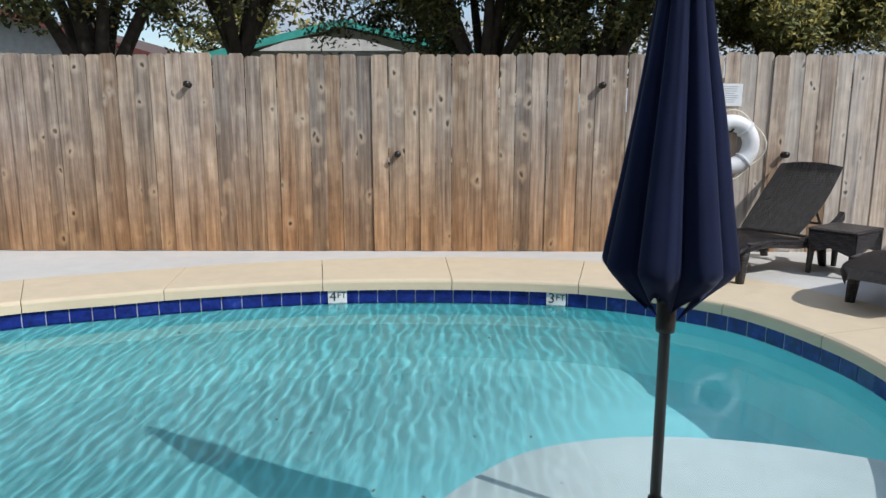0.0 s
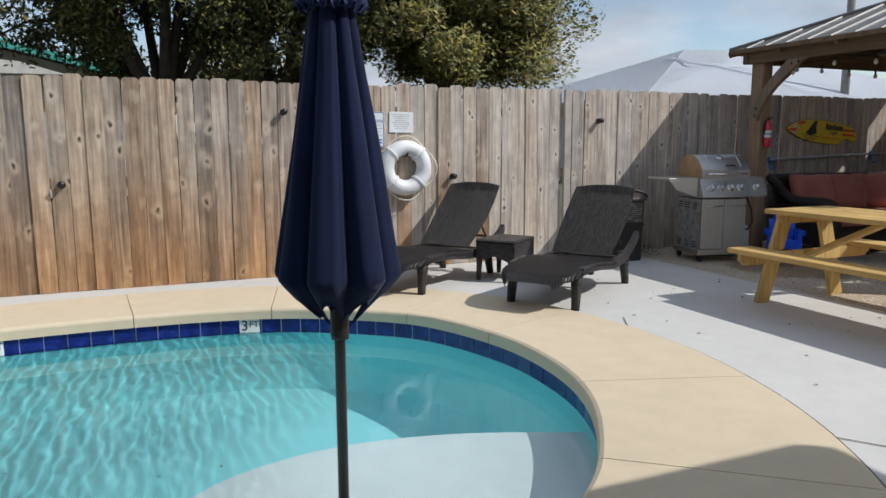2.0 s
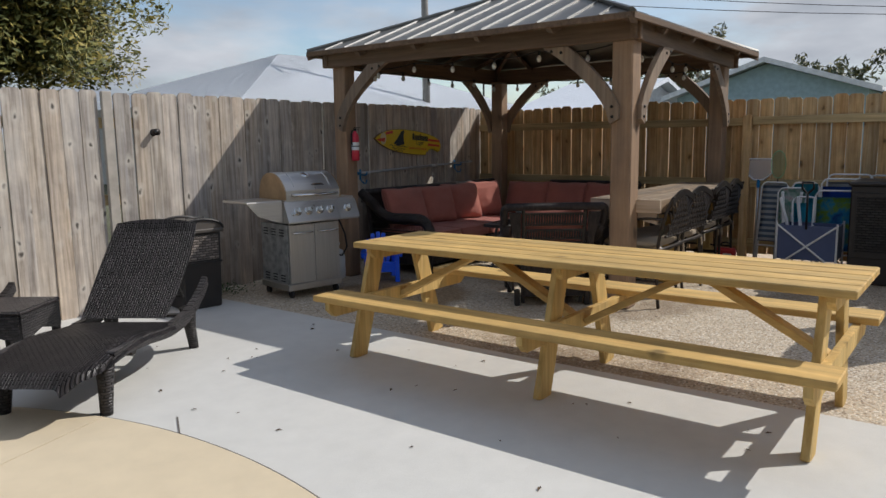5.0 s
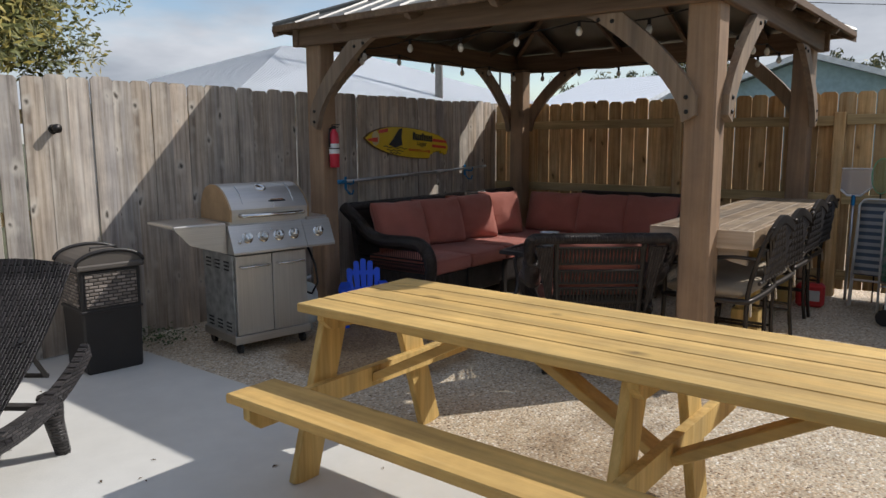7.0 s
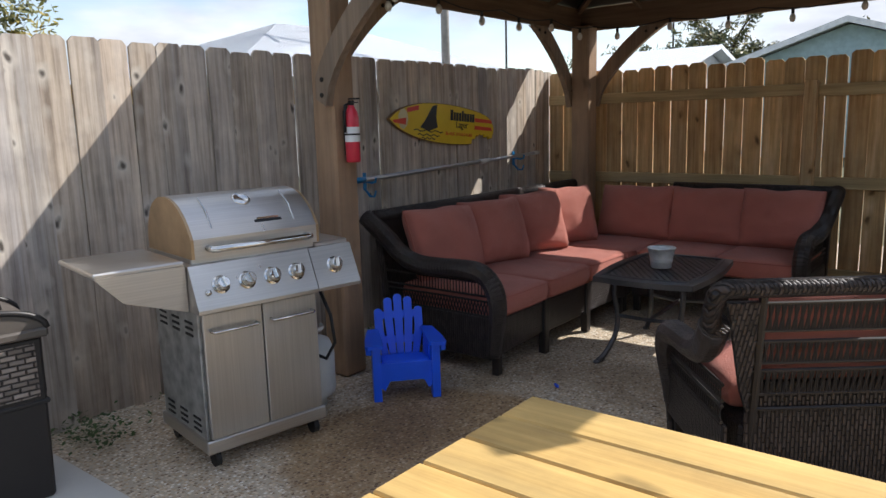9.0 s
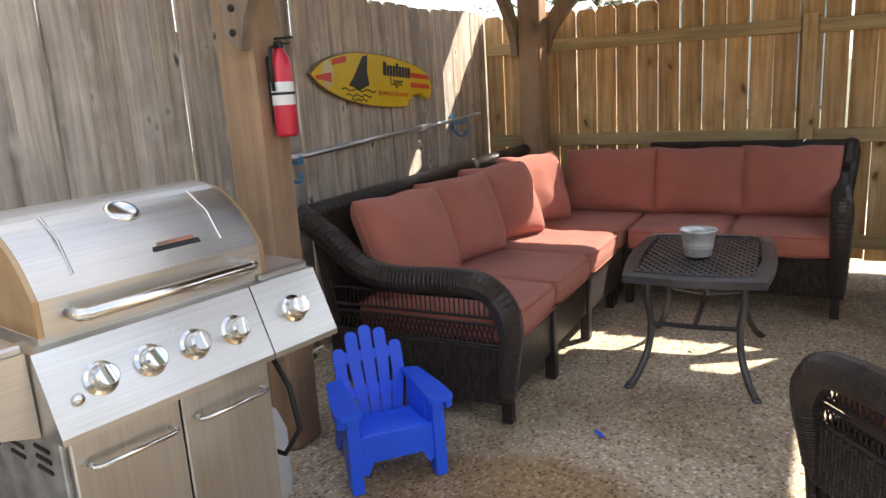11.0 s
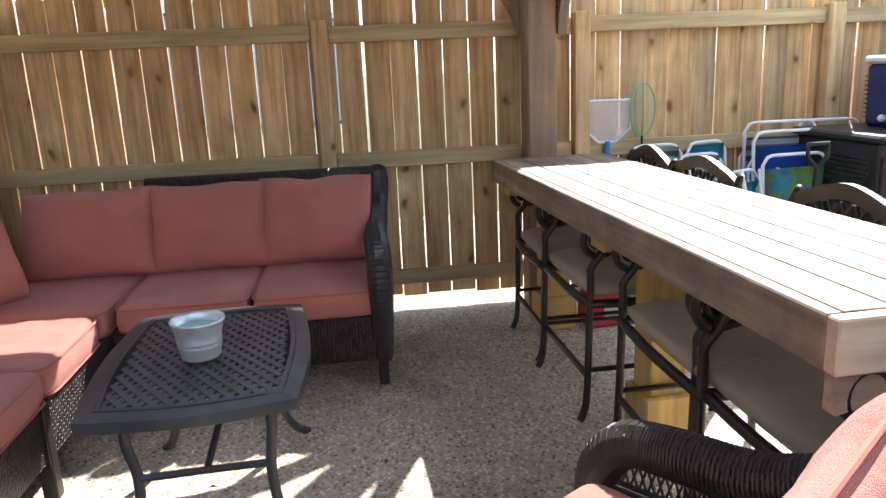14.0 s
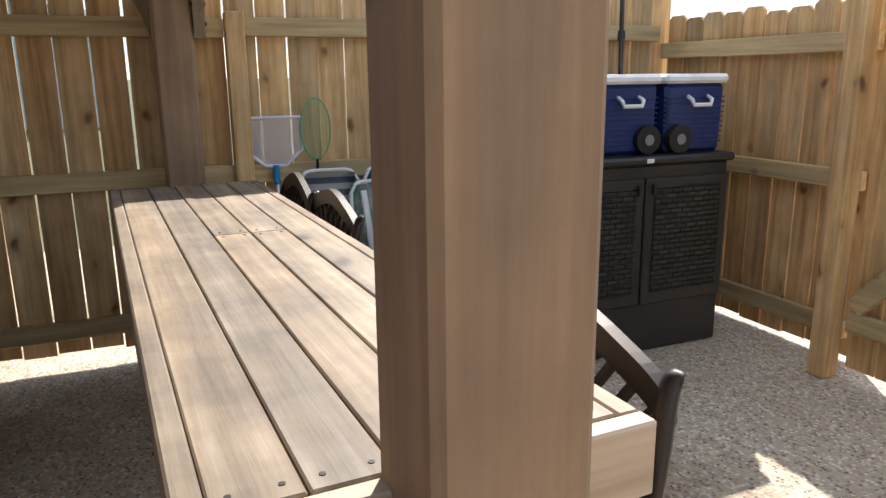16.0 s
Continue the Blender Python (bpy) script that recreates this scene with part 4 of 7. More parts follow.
# ---- sun loungers ----
def make_lounger(m, label):
    t = thing("sun_lounger", m, label, "sun lounger", "loungers by the pool")
    HW = 0.33
    side = [(p.x, p.z) for p in curve_through([(-0.24, 0, 0.265), (-0.1, 0, 0.315), (0.12, 0, 0.345), (0.4, 0, 0.335), (0.75, 0, 0.295), (1.02, 0, 0.30), (1.22, 0, 0.345), (1.38, 0, 0.41), (1.47, 0, 0.465)], 5)]
    for s in (1, -1):
        bm = B()
        run = [(x, z) for x, z in side if x > -0.02]
        dn = [(x + 0.012, z - 0.062 - 0.02 * math.sin(max(0, min(1, (x + 0.2) / 1.8)) * math.pi)) for x, z in run]
        up = [(x, z - 0.014 if x < 0.8 else z) for x, z in run]
        prism(bm, up + dn[::-1], -0.022, 0.022, Matrix.Translation((0, s * (HW - 0.028), 0)) @ Matrix.Rotation(math.pi / 2, 4, "X"))
        part("side_rail", bm, RATTAN_SIDE, t)
    # rounded, woven seat deck up to the hinge, rolled over at its edges
    bm = B()
    k = 30
    cross = (-1, -0.97, -0.88, -0.6, -0.3, 0, 0.3, 0.6, 0.88, 0.97, 1)
    rows = []
    for i in range(k + 1):
        x = -0.29 + (0.84 + 0.29) * (i / k) ** 1.15
        z = 0.285 + 0.065 * math.sin(max(0.0, min(1.0, (x + 0.29) / 0.9)) * math.pi * 0.62) - (0.05 * max(0, (x - 0.3) / 0.5))
        nose = max(0.0, (-x + 0.02) / 0.31)
        half = HW * (1 - 0.42 * nose ** 2.4)
        lipd = 0.045 * max(0.0, (nose - 0.75) / 0.25)
        rows.append([bm.verts.new((x, half * w, z - lipd - (0.05 if abs(w) == 1 else 0.02 if abs(w) > 0.95 else 0.004 * abs(w)))) for w in cross])
    for a, b in zip(rows, rows[1:]):
        for j in range(len(cross) - 1):
            bm.faces.new((a[j], b[j], b[j + 1], a[j + 1]))
    bmesh.ops.solidify(bm, geom=bm.faces[:], thickness=0.022)
    part("seat_deck", bm, RATTAN, t, smooth=True)
    # raised back
    bm = B()
    bk = []
    for i in range(13):
        u = i / 12
        x, z = 0.82 + 0.62 * u, 0.315 + 0.545 * u - 0.03 * math.sin(u * math.pi)
        half = 0.27 + 0.03 * math.sin(u * 2.6)
        bk.append([bm.verts.new((x + (0.016 * (1 - w * w)), half * w, z + 0.028 * (1 - w * w) * (1 if i == 12 else 0))) for w in (-1, -0.7, -0.35, 0, 0.35, 0.7, 1)])
    for a, b in zip(bk, bk[1:]):
        for j in range(6):
            bm.faces.new((a[j], b[j], b[j + 1], a[j + 1]))
    bmesh.ops.solidify(bm, geom=bm.faces[:], thickness=0.032)
    back = part("backrest", bm, RATTAN, t)
    bm = B()
    for s in (1, -1):
        tube(bm, [(1.14, s * 0.2, 0.57), (1.30, s * 0.2, 0.36)], 0.012, 6)
    tube(bm, [(1.30, -0.21, 0.36), (1.30, 0.21, 0.36)], 0.012, 6)
    part("prop", bm, RESIN, back)
    for x, lean in ((0.02, -0.03), (1.20, 0.06)):
        for s in (1, -1):
            bm = B()
            tube(bm, [(x, s * 0.27, 0.30), (x + lean * 0.3, s * 0.272, 0.16), (x + lean, s * 0.275, 0.0)], [0.058, 0.042, 0.034], 8)
            part("leg", bm, RATTAN_SIDE, t, smooth=True)
    bm = B()
    bridge = [(y, 0.285 - 0.001) for y in (-0.25, 0.25)] + [(y, 0.215 + 0.02 * (1 - (y / 0.25) ** 2)) for y in (0.25, 0.12, 0, -0.12, -0.25)]
    prism(bm, bridge, -0.02, 0.02, Matrix.Translation((0.02, 0, 0)) @ Matrix.Rotation(math.pi / 2, 4, "Z") @ Matrix.Rotation(math.pi / 2, 4, "X"))
    part("apron", bm, RESIN, t)
    for x in (0.3, 0.6, 0.9, 1.2):
        bm = B()
        box(bm, (x, 0, 0.245), (0.05, 0.6, 0.02))
        part("cross_slat", bm, RESIN, t)
    return t


LOUNGE_TURN = math.degrees(math.atan2(0.59, 0.81))
make_lounger(pose(2.76, 6.46, 0, 0, 0, LOUNGE_TURN), "dark brown woven resin lounger beside the fence and side table")
make_lounger(pose(3.65, 5.47, 0, 0, 0, LOUNGE_TURN), "dark brown woven resin lounger on cream coping near the bin")

side_t = thing("side_table", pose(3.95, 6.68, 0, 0, 0, LOUNGE_TURN), "small dark brown woven side table between the loungers", "side table")
bm = B()
box(bm, (0, 0, 0.375), (0.47, 0.40, 0.03), 0.01)
part("tabletop", bm, RATTAN, side_t)
for s, ax in ((1, 0), (-1, 0), (1, 1), (-1, 1)):
    bm = B()
    hw, lw = (0.22, 0.19) if ax == 0 else (0.185, 0.225)
    prism(bm, [(-hw, 0.36), (hw, 0.36), (hw, 0.20), (hw - 0.04, 0.19), (0, 0.235), (-hw + 0.04, 0.19), (-hw, 0.20)], -0.008, 0.008, Matrix.Rotation(math.pi / 2 * ax, 4, "Z") @ Matrix.Translation((0, s * lw, 0)) @ Matrix.Rotation(math.pi / 2, 4, "X"))
    part("apron", bm, RATTAN_SIDE, side_t)
for sx in (1, -1):
    for sy in (1, -1):
        bm = B()
        tube(bm, [(sx * 0.2, sy * 0.165, 0.3), (sx * 0.215, sy * 0.175, 0.0)], [0.034, 0.022], 8)
        part("leg", bm, RESIN, side_t)

# ---- life ring and signs on the fence ----
ring = thing("life_ring", pose(3.245, 7.515, 1.035), "white foam life ring with loose rope hung on the fence", "life ring")
bm = B()
tube(bm, arc((0, 0, 0), 0.2, 0, 360, 40)[:-1], 0.078, 14, closed=True)
part("ring_body", bm, WHITE_FOAM, ring, smooth=True)
bm = B()
loops = []
for q in range(4):
    a0 = 45 + 90 * q
    for i in range(9):
        a = radians(a0 + 90 * i / 9)
        r = 0.272 + 0.058 * math.sin(math.pi * i / 9) * (1.0 + 0.35 * math.sin(q * 2.1))
        loops.append((r * math.cos(a), -0.02 + 0.02 * math.sin(i), r * math.sin(a) - 0.012 * math.sin(math.pi * i / 9)))
tube(bm, loops, 0.007, 6, closed=True)
part("rope", bm, ROPE, ring, "off-white grab rope", smooth=True)
for a in (45, 135, 225, 315):
    bm = B()
    c = Vector((math.cos(radians(a)), 0, math.sin(radians(a))))
    tube(bm, [c * 0.2 + (c * math.cos(b) + Vector((0, 1, 0)) * math.sin(b)) * 0.081 for b in [2 * math.pi * i / 14 for i in range(14)]], 0.012, 6, closed=True)
    part("band", bm, WHITE_FOAM, ring)
bm = B()
tube(bm, [(0, 0.075, 0.125), (0, 0.0, 0.12), (0, -0.05, 0.125), (0, -0.09, 0.15)], 0.01, 6)
part("hook", bm, STEEL_DARK, ring)


def sheet_sign(name, m, w, h, label):
    t = thing(name, m, label, "sign")
    bm = B()
    box(bm, (0, 0, 0), (w, 0.004, h), 0.001)
    part("panel", bm, SIGN_WHITE, t)
    return t


def bar(t, x, z, w, h, mat, name="print_line"):
    bm = B()
    box(bm, (x, -0.0028, z), (w, 0.0012, h))
    part(name, bm, mat, t)


FLAT = Matrix.Rotation(math.pi / 2, 4, "X")
rules = sheet_sign("pool_rules_sign", pose(2.935, 7.59, 1.415), 0.235, 0.35, "white and blue pool rules sign screwed to the fence")
for x, z, w, h in ((0, 0.168, 0.225, 0.007), (0, -0.168, 0.225, 0.007), (-0.109, 0, 0.007, 0.343), (0.109, 0, 0.007, 0.343)):
    bar(rules, x, z, w, h, SIGN_BLUE, "border")
writing("POOL RULES", 0.036, Matrix.Translation((0, -0.0035, 0.085)) @ FLAT, SIGN_BLUE, rules)
for z, w in ((0.045, 0.13), (0.012, 0.15), (-0.022, 0.12), (-0.055, 0.14)):
    bar(rules, 0.02, z, w, 0.009, SIGN_GREY)
    bar(rules, -0.075, z, 0.02, 0.018, SIGN_AMBER, "pictogram")
for z in (-0.10, -0.128):
    bar(rules, 0, z, 0.18, 0.014, SIGN_BLUE)
bm = B()
prism(bm, [(-0.03, 0), (0.03, 0), (0.012, 0.012), (0.0, 0.028), (-0.01, 0.012)], 0, 0.001, Matrix.Translation((0, -0.003, 0.125)) @ FLAT)
part("emblem", bm, SIGN_BLUE, rules)
notice = sheet_sign("printed_notice", pose(3.235, 7.592, 1.49, 0, 1.0, 0), 0.255, 0.205, "white printed paper notice on the fence")
for i in range(8):
    bar(notice, -0.01 + 0.006 * (i % 3), 0.075 - 0.02 * i, 0.19 - 0.02 * (i % 4), 0.006, SIGN_GREY)

# small fence lamps
for x, z in ((-1.8, 1.585), (0.148, 0.94), (2.055, 1.575), (3.795, 0.935), (5.605, 1.52), (-3.75, 0.93)):
    t = thing("fence_lamp", pose(x, 7.6, z), "small dark bronze downlight on the fence", "fence lamp", "lamps along the fence")
    bm = B()
    lathe(bm, [(0.03, 0.0), (0.032, 0.006), (0.026, 0.012)], 14)
    bmesh.ops.transform(bm, matrix=Matrix.Rotation(math.pi / 2, 4, "X"), verts=bm.verts)
    part("mount", bm, STEEL_DARK, t)
    bm = B()
    tube(bm, [(0, -0.005, 0.0), (0, -0.04, 0.006), (0, -0.075, 0.004)], [0.022, 0.026, 0.03], 12)
    part("hood", bm, STEEL_DARK, t, smooth=True)

# skimmer-like drain specks: fallen leaves on the deck and floating
LEAF = plain("dry_brown_leaf", (0.11, 0.065, 0.03), 0.8)
lr = random.Random(8)
bm = B()
for i in range(70):
    x, y = (lr.uniform(4.0, 5.8), lr.uniform(1.2, 7.2)) if i < 45 else (lr.uniform(6.0, 9.5), lr.uniform(2.0, 6.6))
    a, s = lr.uniform(0, 6.3), lr.uniform(0.010, 0.022)
    c, d = Vector((math.cos(a), math.sin(a), 0)), Vector((-math.sin(a), math.cos(a), 0))
    o = Vector((x, y, 0.004))
    bm.faces.new([bm.verts.new(o + q) for q in (c * s, d * s * 0.4 + Vector((0, 0, s * 0.35)), -c * s, -d * s * 0.4 + Vector((0, 0, s * 0.2)))])
tagged(part("leaf_litter", bm, LEAF), "small dry brown leaves scattered on the paving", "leaves", kind="stuff")
bm = B()
for i in range(22):
    x, y = lr.uniform(-1.6, 1.2), lr.uniform(3.2, 5.6)
    a, s = lr.uniform(0, 6.3), lr.uniform(0.008, 0.02)
    c, d = Vector((math.cos(a), math.sin(a), 0)), Vector((-math.sin(a), math.cos(a), 0))
    o = Vector((x, y, WATER_Z + 0.004))
    bm.faces.new([bm.verts.new(o + q) for q in (c * s, d * s * 0.4, -c * s, -d * s * 0.4)])
tagged(part("floating_leaves", bm, LEAF), "tiny dark leaves floating on the pool water", "leaves", kind="stuff")

# ---- picnic table ----
pt = thing("picnic_table", pose(5.76, 3.5, 0), "long yellow pine picnic table with attached benches on the concrete", "picnic table")
for i in range(5):
    bm = B()
    box(bm, (-0.288 + 0.144 * i, 0, 0.731), (0.139, 2.94, 0.038), 0.005)
    part("top_board", bm, PINE_Y, pt)
for s in (-1, 1):
    bm = B()
    box(bm, (s * 0.61, 0, 0.436), (0.24, 2.94, 0.038), 0.005)
    part("bench_board", bm, PINE_Y, pt)
for y in (1.39, 0.0, -1.33):
    for s in (-1, 1):
        bm = B()
        d = Vector((s * 0.21, 0, -0.71))
        box(bm, (0, 0, 0), (0.135, 0.038, d.length + 0.02), 0.004, Matrix.Translation((s * 0.315, y, 0.354)) @ Matrix.Rotation(math.atan2(-d.x, -d.z), 4, "Y"))
        leg = part("leg", bm, PINE_Z, pt)
    for z, w, dy in ((0.37, 1.44, -0.038), (0.685, 0.66, -0.038)):
        bm = B()
        prism(bm, [(-w / 2, 0.045), (w / 2, 0.045), (w / 2, 0.0), (w / 2 - 0.05, -0.045), (-w / 2 + 0.05, -0.045), (-w / 2, 0.0)], -0.019, 0.019, Matrix.Translation((0, y + dy, z)) @ Matrix.Rotation(math.pi / 2, 4, "X"))
        part("cross_bearer", bm, PINE_Z, pt)
for ya, yb in ((1.33, 0.66), (0.02, 0.64), (-0.08, -0.68), (-1.31, -0.70)):
    bm = B()
    d = Vector((0, yb - ya, 0.34))
    box(bm, (0, 0, 0), (0.09, d.length + 0.04, 0.038), 0.004, Matrix.Translation((0, (ya + yb) / 2, 0.535)) @ Matrix.Rotation(math.atan2(d.z, d.y), 4, "X"))
    part("diagonal_brace", bm, PINE_Y, pt)

# ---- bin ----
bin_ = thing("waste_bin", pose(5.63, 7.17, 0, 0, 0, -7), "dark brown resin bin with a woven panel beside the fence", "bin")
DARK_RESIN = plain("brown_black_resin", (0.022, 0.019, 0.018), 0.45)
BROWN_WEAVE = wicker("brown_woven_panel", (0.12, 0.10, 0.085), 0.035, side=True)
bm = B()
vs = box(bm, (0, 0, 0.33), (0.37, 0.39, 0.66), 0.012)
for v in bm.verts:
    f = 0.93 + 0.07 * v.co.z / 0.66
    v.co.x *= f
    v.co.y *= f
part("body", bm, DARK_RESIN, bin_)
for s, ax in ((-1, 0), (1, 0), (-1, 1), (1, 1)):
    bm = B()
    box(bm, (0, s * (0.194 if ax == 0 else 0.184), 0.53), (0.31, 0.012, 0.21), 0.003, Matrix.Rotation(math.pi / 2 * ax, 4, "Z"))
    part("woven_panel", bm, BROWN_WEAVE, bin_, "brown woven panel")
bm = B()
box(bm, (0, 0, 0.40), (0.375, 0.395, 0.018), 0.004)
part("band", bm, DARK_RESIN, bin_)
bm = B()
box(bm, (0, 0, 0.675), (0.41, 0.43, 0.035), 0.008)
prism(bm, [(0.2 * math.cos(radians(a)), 0.69 + 0.075 * math.sin(radians(a))) for a in range(0, 181, 15)], -0.20, 0.20, Matrix.Rotation(math.pi / 2, 4, "X"))
lid = part("lid", bm, plain("brown_resin_lid", (0.10, 0.085, 0.072), 0.5), bin_, "brown domed lid")
for s in (1, -1):
    bm = B()
    tube(bm, [(0.205 * math.cos(radians(a)), s * 0.2, 0.69 + 0.085 * math.sin(radians(a))) for a in range(0, 181, 15)], 0.012, 8)
    part("lid_rim", bm, DARK_RESIN, lid, smooth=True)
bm = B()
tube(bm, [(-0.08, -0.1, 0.765), (-0.08, -0.1, 0.785), (0.08, -0.1, 0.785), (0.08, -0.1, 0.765)], 0.006, 6)
part("lid_handle", bm, DARK_RESIN, lid)

# ---- gas grill ----
def brushed(name, col, rough=0.28, axis=0):
    m, n, l, p = surface(name, rough, 1.0)
    st = [160.0] * 3
    st[axis] = 2.0
    v = coords(n, l, st)
    a = noise_of(n, l, v, 1.0, 3.0)
    l.new(ramp(n, l, a, [(0.3, tuple(c * 0.85 for c in col)), (0.7, col)]), p.inputs["Base Color"])
    b = noise_of(n, l, coords(n, l), 3.0, 4.0)
    l.new(ramp(n, l, b, [(0.3, (rough * 0.8,) * 3), (0.7, (rough * 1.5,) * 3)]), p.inputs["Roughness"])
    relief(n, l, p, a, 0.06, 0.002)
    return m


INOX = brushed("brushed_stainless_steel", (0.62, 0.60, 0.57), 0.32)
INOX_V = brushed("brushed_stainless_steel_upright", (0.58, 0.565, 0.54), 0.36, 2)
CHROME = plain("polished_steel", (0.72, 0.71, 0.68), 0.15, 1.0, vary=0.05, bump=0.0)
GALV = plain("streaked_galvanised_sheet", (0.42, 0.43, 0.42), 0.45, 0.6, vary=0.35, scale=14.0)
LID_SIDE = plain("heat_tanned_cast_end", (0.40, 0.28, 0.16), 0.4, 0.6, vary=0.25)
BLACK = plain("matt_black", (0.012, 0.012, 0.013), 0.6)
grill = thing("gas_grill", pose(6.255, 6.63, 0, 0, 0, -10), "stainless steel gas grill with five knobs beside the fence", "grill")
W = 0.56
bm = B()
box(bm, (0.01, 0.24, 0.385), (0.016, 0.46, 0.59), 0.003)
ls = part("side_panel", bm, GALV, grill, "weather-streaked galvanised side panel")
for z in (0.60, 0.18):
    for y in (0.10, 0.24, 0.38):
        for k in range(3):
            bm = B()
            box(bm, (0.0005, y, z + 0.03 - 0.026 * k), (0.006, 0.075, 0.011), 0.002)
            part("vent_slot", bm, BLACK, ls)
bm = B()
box(bm, (W - 0.01, 0.24, 0.385), (0.016, 0.46, 0.59), 0.003)
part("side_panel", bm, GALV, grill)
bm = B()
box(bm, (W / 2, 0.47, 0.385), (W - 0.04, 0.012, 0.59))
part("back_panel", bm, GALV, grill)
bm = B()
box(bm, (W / 2, 0.235, 0.105), (W + 0.02, 0.5, 0.06), 0.006)
part("base_frame", bm, INOX, grill)
for i in (0, 1):
    bm = B()
    box(bm, (0.145 + 0.27 * i, -0.006, 0.41), (0.265, 0.022, 0.54), 0.004)
    d = part("cabinet_door", bm, INOX_V, grill)
    bm = B()
    x0 = 0.145 + 0.27 * i
    tube(bm, [(x0 - 0.10, -0.015, 0.605), (x0 - 0.10, -0.045, 0.605), (x0 - 0.09, -0.052, 0.605), (x0 + 0.09, -0.052, 0.605), (x0 + 0.10, -0.045, 0.605), (x0 + 0.10, -0.015, 0.605)], 0.007, 8)
    part("handle", bm, CHROME, d, "slim chrome bar handle", smooth=True)
for x in (0.04, W - 0.04):
    for y in (0.03, 0.44):
        bm = B()
        tube(bm, [(x - 0.012, y, 0.04), (x + 0.012, y, 0.04)], 0.036, 14)
        part("caster", bm, BLACK, grill)
# firebox and lid
bm = B()
box(bm, (W / 2 + 0.01, 0.245, 0.80), (W + 0.02, 0.45, 0.22), 0.006)
part("firebox", bm, INOX, grill)
bm = B()
lid_prof = [(0.0, 0.905), (0.0, 0.975)] + [(p.x, p.y) for p in curve_through([(0.0, 0.985, 0), (0.06, 1.065, 0), (0.16, 1.13, 0), (0.29, 1.145, 0), (0.40, 1.10, 0), (0.46, 1.0, 0), (0.47, 0.905, 0)], 4)]
turn = Matrix.Rotation(math.pi / 2, 4, "Z") @ Matrix.Rotation(math.pi / 2, 4, "X")
prism(bm, lid_prof, 0.012, W + 0.018, turn)
lid = part("lid", bm, INOX, grill, "domed stainless lid")
for x in (0.0, W + 0.018):
    bm = B()
    prism(bm, [(0.235 + (y - 0.235) * 0.995, 1.0 + (z - 1.0) * 0.99) for y, z in lid_prof], x, x + 0.014, turn)
    part("lid_end", bm, LID_SIDE, lid, "tan cast lid end")
bm = B()
tube(bm, [(0.07, 0.0, 0.945), (0.07, -0.045, 0.945), (0.085, -0.055, 0.945), (W - 0.055, -0.055, 0.945), (W - 0.04, -0.045, 0.945), (W - 0.04, 0.0, 0.945)], 0.014, 10)
part("lid_handle", bm, CHROME, lid, "thick chrome handle", smooth=True)
bm = B()
lathe(bm, [(0.04, 0), (0.042, 0.006), (0.036, 0.012), (0.03, 0.010)], 20)
g = part("thermometer", bm, CHROME, lid, "round chrome thermometer", smooth=True)
g.matrix_local = Matrix.Translation((0.29, 0.135, 1.113)) @ Matrix.Rotation(radians(30), 4, "X")
bm = B()
box(bm, (0.36, 0.045, 1.037), (0.13, 0.006, 0.035), 0.002)
for v in bm.verts:
    v.co.y += (v.co.z - 1.037) * 0.75
    v.co.z += (v.co.z - 1.037) * -0.2
    v.co.y -= 0.006
bp = part("maker_plate", bm, BLACK, lid, "small black maker plate")
bm = B()
box(bm, (0.36, 0.036, 1.037), (0.10, 0.004, 0.012))
part("plate_mark", bm, CHROME, bp)
bm = B()
for q in (0.10, 0.48):
    bm.free()
    bm = B()
    tube(bm, [(q, 0.02 + 0.0, 1.02), (q + 0.005, 0.075, 1.088), (q + 0.01, 0.16, 1.135)], 0.003, 5)
    part("lid_crease", bm, CHROME, lid)
    bm = B()
bm.free()


def panel_piece(x0, x1, name, parent):
    bm = B()
    prism(bm, [(-0.02, 0.885), (0.10, 0.885), (0.10, 0.70), (-0.095, 0.70), (-0.095, 0.715)], x0, x1, turn)
    return part(name, bm, INOX, parent)


panel = panel_piece(-0.03, 0.515, "control_panel", grill)
right = panel_piece(0.519, 0.74, "side_burner_panel", grill)
for x, pr in ((0.085, panel), (0.20, panel), (0.315, panel), (0.43, panel), (0.625, right)):
    bm = B()
    lathe(bm, [(0.038, 0), (0.038, 0.006), (0.03, 0.010), (0.027, 0.016), (0.026, 0.040), (0.022, 0.045)], 20)
    box(bm, (0, 0, 0.05), (0.012, 0.046, 0.018), 0.003)
    k = part("knob", bm, CHROME, pr, "steel control knob with a bezel")
    k.matrix_local = Matrix.Translation((x, -0.055, 0.80)) @ Matrix.Rotation(radians(66), 4, "X") @ Matrix.Rotation(0.3 * math.sin(x * 9), 4, "Z")
    bm = B()
    for a in (-50, 0, 50, 180):
        c = radians(90 + a)
        box(bm, (0.046 * math.cos(c), 0.046 * math.sin(c), 0.0008), (0.010, 0.003, 0.001))
    mk = part("dial_mark", bm, BLACK, k)
bm = B()
lathe(bm, [(0.014, 0), (0.014, 0.01), (0.009, 0.022)], 12)
k = part("igniter", bm, CHROME, panel, smooth=True)
k.matrix_local = Matrix.Translation((0.025, -0.063, 0.775)) @ Matrix.Rotation(radians(66), 4, "X")
bm = B()
box(bm, (-0.205, 0.23, 0.895), (0.345, 0.46, 0.022), 0.006)
prism(bm, [(-0.375, 0.888), (-0.034, 0.888), (-0.034, 0.70), (-0.28, 0.78)], -0.012, 0.004, Matrix.Rotation(math.pi / 2, 4, "X"))
part("side_shelf", bm, INOX, grill, "folding steel side shelf")
bm = B()
box(bm, (0.655, 0.23, 0.893), (0.17, 0.46, 0.024), 0.006)
part("side_burner_lid", bm, INOX, grill, "steel side burner cover")
bm = B()
